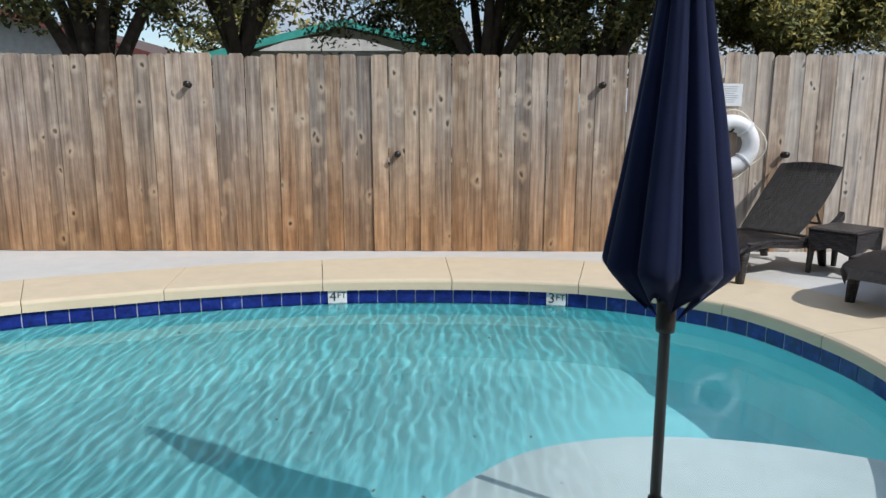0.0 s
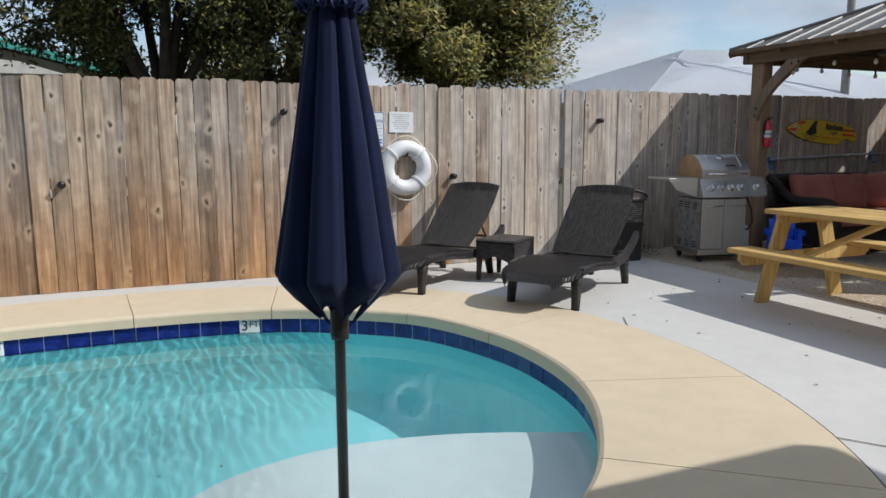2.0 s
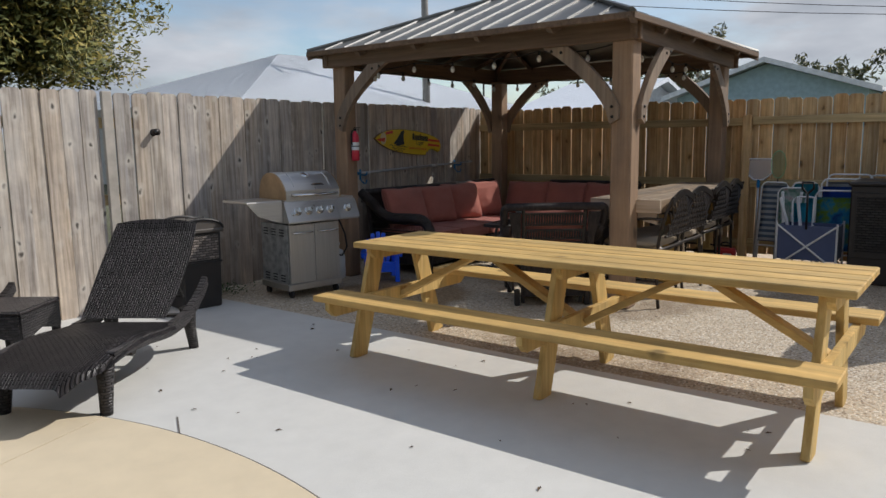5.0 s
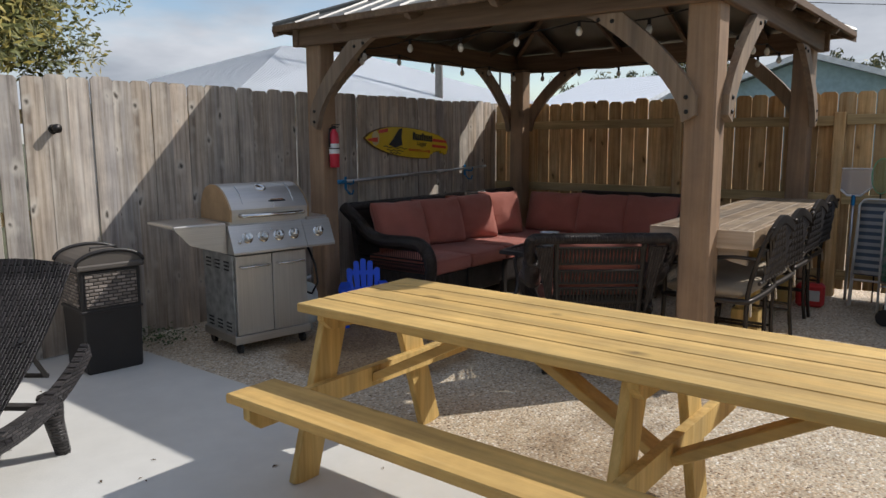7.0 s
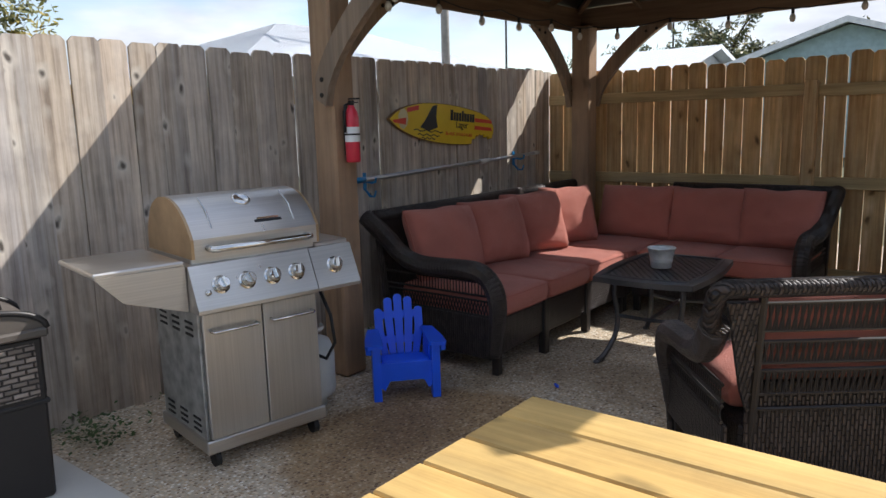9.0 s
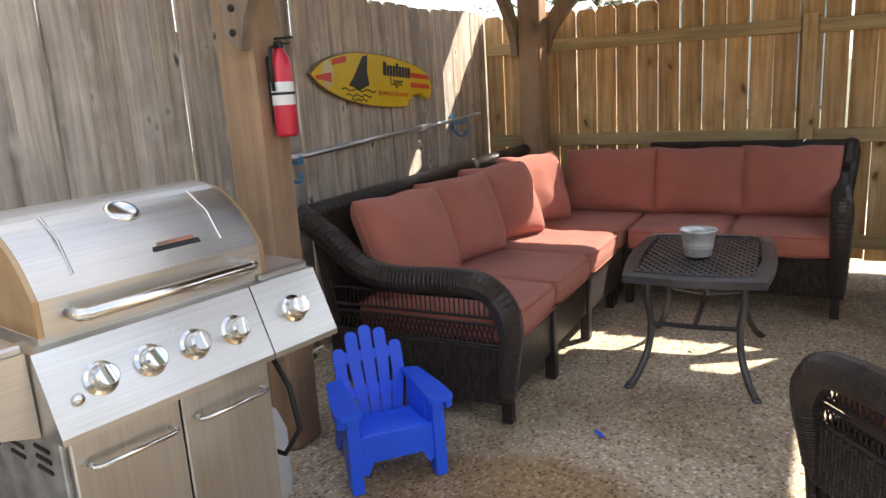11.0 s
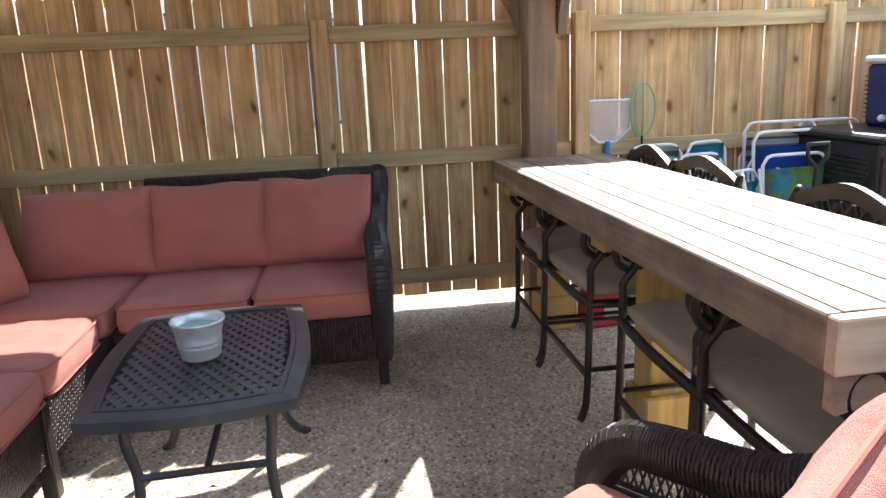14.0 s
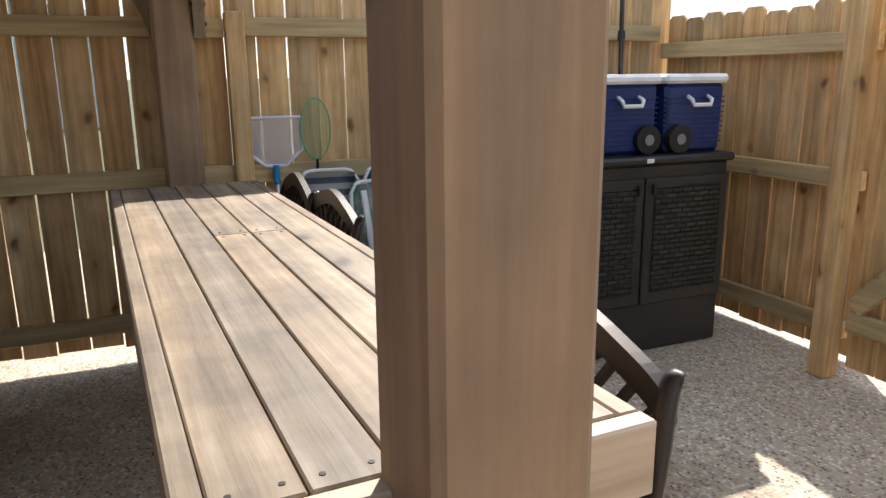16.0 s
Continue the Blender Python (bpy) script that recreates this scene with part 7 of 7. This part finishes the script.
def folded_chair(m, w, h, cloth, label, top=0.92, splay=0):
    """A folded low beach chair standing upright, its cloth towards -x."""
    t = thing("beach_chair", m, label, "beach chair", "folded beach chairs")
    for k, (dx, hh) in enumerate(((0.0, h), (0.045, h * 0.86))):
        bm = B()
        line = [(dx, -w / 2, 0.0), (dx, -w / 2, hh - 0.05), (dx, -w / 2 + 0.03, hh - 0.008), (dx, -w / 2 + 0.06, hh), (dx, w / 2 - 0.06, hh), (dx, w / 2 - 0.03, hh - 0.008), (dx, w / 2, hh - 0.05), (dx, w / 2, 0.0)]
        tube(bm, line, 0.0095, 8)
        part("frame", bm, CHAIR_WHITE, t, smooth=True)
    bm = B()
    nx, nz = 4, 10
    g = [[bm.verts.new((-0.012 + 0.03 * math.sin(math.pi * (j / nz)) + 0.006 * math.sin(i * 2.0), -w / 2 + 0.012 + (w - 0.024) * i / nx, h * 0.30 + h * (top - 0.30) * j / nz)) for i in range(nx + 1)] for j in range(nz + 1)]
    for a, b in zip(g, g[1:]):
        for i in range(nx):
            bm.faces.new((a[i], a[i + 1], b[i + 1], b[i]))
    bmesh.ops.solidify(bm, geom=bm.faces[:], thickness=0.004)
    part("sling", bm, cloth, t, smooth=True)
    for s in (1, -1):
        bm = B()
        box(bm, (0.075, s * (w / 2 + 0.012), h * 0.55), (0.035, 0.022, 0.36), 0.006, Matrix.Rotation(0.05 * s, 4, "X"))
        part("armrest", bm, CHAIR_WHITE, t)
    for k in range(splay):
        bm = B()
        box(bm, (0, 0, 0.20), (0.014, 0.032, 0.46), 0.005, Matrix.Translation((-0.035 - 0.012 * k, (k - (splay - 1) / 2) * w * 0.42, h * 0.46)) @ Matrix.Rotation(radians(-9 * (k - (splay - 1) / 2)), 4, "X"))
        part("folded_arm", bm, CHAIR_WHITE, t, "flat white folded arm")
    bm = B()
    tube(bm, [(0.02, -w / 2, h * 0.25), (0.03, w / 2, h * 0.25)], 0.009, 6)
    part("cross_tube", bm, CHAIR_WHITE, t)
    return t


folded_chair(pose(10.33, 3.53, 0, 0, 8, -6), 0.28, 0.92, CLOTHS[0], "folded white beach chair with grey striped canvas against the fence", top=0.985)
folded_chair(pose(10.22, 3.30, 0, 0, 8, 8), 0.27, 0.87, CLOTHS[1], "folded white beach chair with a red and green printed canvas", top=0.985, splay=2)
folded_chair(pose(10.36, 3.19, 0, 0, 7, 14), 0.26, 0.92, CLOTHS[2], "folded white beach chair with turquoise canvas", top=0.985)
folded_chair(pose(10.08, 2.86, 0, 0, 6, 4), 0.38, 0.86, CLOTHS[3], "folded white beach chair with a blue palm print canvas")
folded_chair(pose(10.22, 2.83, 0, 0, 5, 2), 0.40, 0.97, CLOTHS[4], "folded white beach chair with royal blue canvas behind another")
folded_chair(pose(10.36, 2.80, 0, 0, 4, -3), 0.42, 1.01, CLOTHS[0], "folded white beach chair with striped canvas against the fence")
folded_chair(pose(10.30, 2.50, 0, 0, 4, -4), 0.34, 0.96, CLOTHS[4], "folded white beach chair with royal blue canvas near the cabinet", splay=4)
folded_chair(pose(10.44, 2.47, 0, 0, 3, -8), 0.36, 1.00, CLOTHS[4], "folded white beach chair with royal blue canvas behind its neighbour")
folded_chair(pose(10.02, 3.09, 0, 0, 12, 24), 0.24, 0.80, CLOTHS[2], "folded white beach chair with turquoise canvas leaning outward", splay=4)

wag = thing("folding_wagon", pose(9.93, 3.05, 0), "folding beach wagon with blue-grey cloth and white frame", "wagon")
WAGON = fabric("blue_grey_wagon_cloth", (0.10, 0.13, 0.24))
bm = B()
for q in ((-0.26, 0, 0.02, 0.62), (0.26, 0, 0.02, 0.62)):
    box(bm, (0, q[0], 0.36), (0.34, 0.012, 0.34), 0.003)
for q in (-0.17, 0.17):
    box(bm, (q, 0, 0.36), (0.012, 0.52, 0.34), 0.003)
box(bm, (0, 0, 0.195), (0.34, 0.52, 0.012), 0.003)
part("cloth_body", bm, WAGON, wag)
for q in (-0.185, 0.185):
    bm = B()
    tube(bm, [(q, -0.26, 0.12), (q, 0.26, 0.53)], 0.010, 6)
    tube(bm, [(q, 0.26, 0.12), (q, -0.26, 0.53)], 0.010, 6)
    for s in (-0.27, 0.27):
        tube(bm, [(q, s, 0.08), (q, s, 0.56)], 0.010, 6)
    part("side_frame", bm, CHAIR_WHITE, wag)
    for s in (-0.27, 0.27):
        bm = B()
        tube(bm, [(q - 0.02, s, 0.065), (q + 0.02, s, 0.065)], 0.065, 16)
        part("wheel", bm, BLACK, wag)
bm = B()
tube(bm, [(-0.2, 0.0, 0.5), (-0.22, 0.0, 0.85), (-0.22, 0.05, 0.9), (-0.22, 0.05, 0.96), (-0.22, -0.05, 0.96), (-0.22, -0.05, 0.9), (-0.22, 0.0, 0.85)], 0.011, 8)
part("pull_handle", bm, BLACK, wag, smooth=True)

# nets
NET_FRAME = plain("white_plastic", (0.74, 0.76, 0.80), 0.4)


def net_sheet(name, col, cover=0.38):
    m, n, l, p = surface(name, 0.6)
    p.inputs["Base Color"].default_value = (*col, 1)
    p.inputs["Alpha"].default_value = cover
    return m


sk = thing("skimmer_net", pose(10.60, 3.735, 0, 0, 2, 0), "white pool skimmer net on a blue-collared pole against the fence", "net")
bm = B()
hoop = [(0, -0.13, 1.16), (0, 0.13, 1.16), (0, 0.135, 1.0), (0, 0.05, 0.925), (0, -0.05, 0.925), (0, -0.135, 1.0)]
tube(bm, hoop, 0.009, 8, closed=True)
part("hoop", bm, NET_FRAME, sk)
bm = B()
bm.faces.new([bm.verts.new(Vector(p) * 0.999) for p in hoop])
part("mesh", bm, net_sheet("fine_white_mesh", (0.72, 0.76, 0.86)), sk, "fine white mesh")
bm = B()
tube(bm, [(0, 0, 0.93), (0.0, 0, 0.84)], 0.017, 10)
part("collar", bm, HOOK, sk)
bm = B()
tube(bm, [(0, 0, 0.86), (-0.02, 0, 0.0)], 0.013, 10)
part("handle", bm, ALU, sk, smooth=True)
gn = thing("landing_net", pose(10.62, 3.53, 0), "green landing net on a thin wire hoop beside the fence", "net")
bm = B()
tube(bm, [(0, 0.075 * math.cos(a), 1.10 + 0.15 * math.sin(a)) for a in [2 * math.pi * i / 20 for i in range(20)]], 0.004, 6, closed=True)
part("hoop", bm, plain("green_wire", (0.12, 0.40, 0.22), 0.5), gn)
bm = B()
bm.faces.new([bm.verts.new((0.0, 0.073 * math.cos(a), 1.10 + 0.148 * math.sin(a))) for a in [2 * math.pi * i / 20 for i in range(20)]])
part("mesh", bm, net_sheet("green_net_mesh", (0.10, 0.42, 0.22), 0.22), gn, "green mesh")
bm = B()
tube(bm, [(0, 0, 0.95), (-0.01, 0, 0.0)], 0.007, 8)
part("handle", bm, STEEL_DARK, gn)

rbx = thing("soft_bag", pose(10.16, 3.93, 0, 0, 0, 8), "red and grey soft bag on the ground under the bar", "bag")
bm = B()
box(bm, (0, 0, 0.10), (0.14, 0.22, 0.20), 0.025)
part("body", bm, fabric("red_bag_cloth", (0.50, 0.03, 0.03)), rbx)
bm = B()
box(bm, (-0.072, -0.03, 0.10), (0.006, 0.09, 0.09), 0.002)
part("pocket", bm, SIGN_GREY, rbx)
bm = B()
tube(bm, arc((0, 0, 0.2), 0.06, 0, 180, 10, "yz"), 0.007, 6)
part("handle", bm, BLACK, rbx)

# weeds at the foot of the fence, a scrap of blue plastic
wr = random.Random(77)
WEED = plain("weed_leaf", (0.06, 0.11, 0.03), 0.7, vary=0.4)
verts, faces = [], []
for i in range(420):
    x, y = (wr.gauss(6.12, 0.10), wr.uniform(7.2, 7.56)) if i < 300 else (wr.uniform(6.3, 10.2), wr.uniform(7.5, 7.58))
    z, a, s = wr.uniform(0.0, 0.09 if i < 300 else 0.03), wr.uniform(0, 6.28), wr.uniform(0.012, 0.03)
    o, c, d = Vector((x, y, z + 0.004)), Vector((math.cos(a), math.sin(a), wr.uniform(-0.4, 0.8))), Vector((-math.sin(a), math.cos(a), 0.2))
    k = len(verts)
    verts += [tuple(o), tuple(o + c * s * 0.5 + d * s * 0.35), tuple(o + c * s), tuple(o + c * s * 0.5 - d * s * 0.35)]
    faces.append((k, k + 1, k + 2, k + 3))
me = bpy.data.meshes.new("weeds")
me.from_pydata(verts, [], faces)
me.materials.append(WEED)
tagged(new("weeds", me), "small green weeds along the foot of the fence", "weeds", kind="stuff")
bm = B()
prism(bm, [(-0.03, -0.006), (0.0, -0.012), (0.035, -0.004), (0.03, 0.008), (-0.01, 0.006)], 0.0, 0.006)
scrap = tagged(part("plastic_scrap", bm, BLUE), "torn scrap of blue plastic on the pebble floor", "scrap")
scrap.matrix_world = pose(7.93, 5.93, 0.001, 0, 0, 40)

# ---- trees, neighbouring houses, utility pole ----
def leaf_mat(name, lo, mid, hi):
    m, n, l, p = surface(name, 0.5)
    g = n.new("ShaderNodeNewGeometry")
    l.new(ramp(n, l, g.outputs["Random Per Island"], [(0.0, lo), (0.55, mid), (0.9, hi), (1.0, (0.22, 0.17, 0.04))]), p.inputs["Base Color"])
    p.inputs["Transmission Weight"].default_value = 0.0
    return m


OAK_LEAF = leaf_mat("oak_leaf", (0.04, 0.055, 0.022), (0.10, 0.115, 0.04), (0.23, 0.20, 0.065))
# yellower leaves, brightened too: sunlight on the crown is put into the colour
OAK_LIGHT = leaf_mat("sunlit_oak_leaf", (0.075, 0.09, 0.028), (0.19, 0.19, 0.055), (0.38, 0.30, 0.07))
BARK = plain("dark_bark", (0.055, 0.043, 0.034), 0.9, vary=0.4, bump=0.8, fine=30.0)


def make_tree(m, seed, height, spread, low, leaves, mat, label, trunk_r=0.2, size=0.075, skirt=0):
    rt = random.Random(seed)
    t = thing("tree", m, label, "tree", "trees behind the fence")
    bm = B()
    split = low * 0.75
    tube(bm, curve_through([(0, 0, -0.1), (0.06, 0.0, split * 0.5), (0.0, 0.05, split)], 4), [trunk_r * (1 - 0.04 * i) for i in range(9)], 10)
    part("trunk", bm, BARK, t, smooth=True)
    tips = []
    for k in range(8):
        bm = B()
        a = 2 * math.pi * k / 8 + rt.uniform(-0.3, 0.3)
        reach = spread * rt.uniform(0.55, 0.95)
        end = Vector((reach * math.cos(a), reach * math.sin(a), low + (height - low) * rt.uniform(0.15, 0.85)))
        mid = Vector((end.x * 0.45, end.y * 0.45, split + (end.z - split) * 0.62 + rt.uniform(-0.1, 0.4)))
        line = curve_through([(0, 0, split - 0.1), mid, end], 5)
        tube(bm, line, [trunk_r * 0.5 * (1 - 0.075 * i) for i in range(len(line))], 7)
        tips += line[4:]
        for q in range(4):
            b = line[rt.randrange(4, len(line))]
            e = b + Vector((rt.uniform(-1, 1), rt.uniform(-1, 1), rt.uniform(-0.5, 0.9))) * spread * 0.34
            tube(bm, [b, (b + e) / 2 + Vector((0, 0, 0.1)), e], [0.045, 0.03, 0.012], 5)
            tips += [e, (b + e) / 2]
        part("limb", bm, BARK, t, smooth=True)
    verts, faces = [], []
    clumps = [(p + Vector((rt.gauss(0, 0.2), rt.gauss(0, 0.2), rt.gauss(0, 0.2))), rt.uniform(0.28, 0.55)) for p in tips for _ in range(2)]
    for k in range(skirt):
        a, q = rt.uniform(0, 2 * math.pi), spread * rt.uniform(0.55, 1.02)
        clumps.append((Vector((q * math.cos(a), q * math.sin(a), low + rt.uniform(0.1, 0.5) * (height - low))), rt.uniform(0.28, 0.5)))
    for i in range(leaves):
        c, r = clumps[i % len(clumps)]
        d = Vector((rt.gauss(0, 1), rt.gauss(0, 1), rt.gauss(0, 0.8)))
        d = d.normalized() * r * rt.random() ** 0.45
        o = c + d
        if o.z < low * 0.82:
            o.z = low * 0.82 + rt.random() * 0.5
        u = Vector((rt.gauss(0, 1), rt.gauss(0, 1), rt.gauss(0, 1))).normalized()
        w = u.orthogonal().normalized()
        s = size * rt.uniform(0.6, 1.25)
        n0 = len(verts)
        verts += [o + u * s, o + w * s * 0.45, o - u * s, o - w * s * 0.45]
        faces.append((n0, n0 + 1, n0 + 2, n0 + 3))
    me = bpy.data.meshes.new("crown")
    me.from_pydata([tuple(v) for v in verts], [], faces)
    me.materials.append(mat)
    cr = new("crown", me)
    cr.parent = t
    tagged(cr, "dense crown of small dark green leaves")
    return t


make_tree(pose(-5.0, 12.6, 0), 3, 7.5, 3.6, 2.0, 46000, OAK_LEAF, "dark live oak with a thick trunk behind the fence", 0.24, 0.055)
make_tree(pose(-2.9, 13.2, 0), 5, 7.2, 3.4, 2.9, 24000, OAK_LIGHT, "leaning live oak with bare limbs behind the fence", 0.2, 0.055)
make_tree(pose(1.2, 13.0, 0), 9, 7.4, 3.3, 2.3, 42000, OAK_LEAF, "dark live oak with hanging branches behind the fence", 0.2, 0.055)
make_tree(pose(3.0, 12.6, 0), 14, 7.0, 3.0, 2.1, 46000, OAK_LEAF, "live oak with a dark trunk behind the fence", 0.2, 0.055)
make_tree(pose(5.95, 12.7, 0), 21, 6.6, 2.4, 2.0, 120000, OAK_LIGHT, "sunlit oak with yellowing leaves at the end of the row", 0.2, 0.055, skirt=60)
make_tree(pose(-9.0, 13.5, 0), 33, 7.0, 3.4, 2.0, 12000, OAK_LEAF, "dark live oak beyond the west end", 0.2)
make_tree(pose(46, 17.5, 0), 41, 8.4, 2.6, 3.0, 5000, OAK_LEAF, "distant round-headed tree above the roofs", 0.2, 0.16)
make_tree(pose(50, 11.0, 0), 44, 6.0, 4.0, 2.0, 5000, OAK_LEAF, "distant low tree above the roofs", 0.2, 0.18)
make_tree(pose(44, 22, 0), 45, 5.6, 3.0, 2.0, 4000, OAK_LEAF, "distant bushy tree between the roofs", 0.2, 0.16)
make_tree(pose(-6, 32, 0), 51, 6.0, 4.5, 1.5, 7000, OAK_LIGHT, "pale distant tree behind the neighbour's house", 0.2, 0.15)
make_tree(pose(5, 30, 0), 52, 6.0, 4.5, 1.5, 7000, OAK_LIGHT, "pale distant tree beyond the oaks", 0.2, 0.15)

WALL_GREY = plain("grey_stucco", (0.50, 0.50, 0.48), 0.9)
TEAL = plain("teal_painted_trim", (0.08, 0.45, 0.38), 0.5)
SHINGLE = plain("pale_shingle_roof", (0.55, 0.53, 0.50), 0.9, vary=0.2)


def metal_roof():
    m, n, l, p = surface("white_corrugated_metal", 0.4, 0.1)
    co = n.new("ShaderNodeTexCoord")
    wv = n.new("ShaderNodeTexWave")
    wv.inputs["Scale"].default_value = 2.2
    l.new(co.outputs["Object"], wv.inputs["Vector"])
    l.new(ramp(n, l, wv.outputs["Fac"], [(0.2, (0.78, 0.82, 0.86)), (0.7, (0.90, 0.91, 0.93))]), p.inputs["Base Color"])
    relief(n, l, p, wv.outputs["Fac"], 0.6, 0.05)
    return m


WHITE_METAL = metal_roof()


def gable_house(m, half, depth, eave, apex, wall, trim, roof, label, over=0.45):
    """A house with its gable towards -y, walls, overhanging roof and painted barge boards."""
    t = thing("house", m, label, "house", "neighbouring houses")
    bm = B()
    prism(bm, [(-half, 0), (half, 0), (half, eave), (0, apex), (-half, eave)], -depth, 0, Matrix.Rotation(math.pi / 2, 4, "X"))
    part("wall", bm, wall, t)
    sl = (apex - eave) / half
    for s in (1, -1):
        bm = B()
        a = (0, apex + 0.06)
        b = (s * (half + over), eave - sl * over + 0.06)
        prism(bm, [a, b, (b[0], b[1] + 0.12), (a[0], a[1] + 0.12)], -depth - 0.3, 0.5, Matrix.Rotation(math.pi / 2, 4, "X"))
        part("roof", bm, roof, t)
        bm = B()
        prism(bm, [(0, apex + 0.02), (b[0], b[1] - 0.06), (b[0], b[1] + 0.13), (0, apex + 0.2)], 0.5, 0.54, Matrix.Rotation(math.pi / 2, 4, "X"))
        part("barge_board", bm, trim, t)
    return t


nh = gable_house(pose(-2.0, 20.0, 0), 3.4, 9.0, 2.62, 3.42, WALL_GREY, TEAL, SHINGLE, "low grey house with teal trim behind the trees")
bm = B()
prism(bm, [(-1.9, 2.75), (1.5, 2.75), (0.6, 3.0), (-0.4, 3.08), (-1.2, 2.98)], 1.5, 1.6, Matrix.Rotation(math.pi / 2, 4, "X"))
part("porch_awning", bm, plain("white_awning", (0.75, 0.74, 0.70), 0.6), nh, "white arched awning")
gable_house(pose(30.0, 8.4, 0, 0, 0, -90), 3.2, 10.0, 2.95, 4.0, plain("pale_aqua_siding", (0.34, 0.46, 0.50), 0.7), COOL_WHITE, WHITE_METAL, "pale aqua house with a white gable behind the fence")
gable_house(pose(34.0, 14.0, 0, 0, 0, 0), 5.0, 4.0, 2.6, 3.9, WALL_GREY, COOL_WHITE, WHITE_METAL, "low house with a corrugated white roof")
gable_house(pose(-12.0, 22.0, 0), 4.5, 9.0, 2.7, 4.0, WALL_GREY, plain("dark_red_trim", (0.16, 0.05, 0.04), 0.7), plain("brown_shingle", (0.14, 0.10, 0.085), 0.9, vary=0.3), "low house with a brown shingle roof")

hip = thing("house", Matrix.Identity(4), "large white metal hip-roofed house beyond the fence", "house", "neighbouring houses")
bm = B()
box(bm, (24.0, 25.0, 1.4), (15.5, 10.0, 2.8))
part("wall", bm, WALL_GREY, hip)
ridge = [Vector((22.0, 25.2, 5.05)), Vector((25.6, 25.2, 5.15))]
ev = [Vector((15.4, 19.2, 2.72)), Vector((33.5, 19.2, 2.72)), Vector((33.5, 31.2, 2.72)), Vector((15.4, 31.2, 2.72))]
for ring4 in ((ev[0], ev[1], ridge[1], ridge[0]), (ev[1], ev[2], ridge[1]), (ev[2], ev[3], ridge[0], ridge[1]), (ev[3], ev[0], ridge[0])):
    bm = B()
    bm.faces.new([bm.verts.new(p) for p in ring4])
    bmesh.ops.solidify(bm, geom=bm.faces[:], thickness=0.08)
    part("roof", bm, WHITE_METAL, hip)

up = thing("utility_pole", pose(25.0, 19.95, 0), "grey wooden utility pole with cables", "utility pole")
bm = B()
tube(bm, [(0, 0, 0), (0, 0, 10.5)], [0.16, 0.12], 12)
part("shaft", bm, plain("grey_pole_wood", (0.26, 0.24, 0.22), 0.9), up, smooth=True)
bm = B()
box(bm, (0, 0, 9.8), (0.1, 2.2, 0.12), 0.01)
part("crossarm", bm, plain("grey_arm_wood", (0.24, 0.22, 0.2), 0.9), up)
for k, (dy, z, tx, ty, tz) in enumerate(((-1.0, 9.8, 30, -40, 8.5), (0.0, 9.0, 30, -40, 7.6), (1.0, 9.8, 30, -40, 8.9), (0.0, 7.6, 26, -36, 6.8), (0.0, 7.2, 20, -34, 6.2))):
    bm = B()
    a, b = Vector((0, dy, z)), Vector((tx, ty, tz))
    tube(bm, [a.lerp(b, i / 14) - Vector((0, 0, 1.0 * math.sin(math.pi * i / 14))) for i in range(15)], 0.014, 5)
    part("cable", bm, BLACK, up)
for x, y, h in ((38, 26, 7.5), (46, 20, 7.0)):
    t = thing("street_lamp", pose(x, y, 0), "distant thin street lamp post", "street lamp", "distant lamp posts")
    bm = B()
    tube(bm, [(0, 0, 0), (0, 0, h)], [0.07, 0.05], 8)
    part("shaft", bm, STEEL_DARK, t)
    bm = B()
    lathe(bm, [(0.06, h), (0.16, h + 0.08), (0.12, h + 0.3), (0.03, h + 0.36)], 10)
    part("lantern", bm, STEEL_DARK, t)
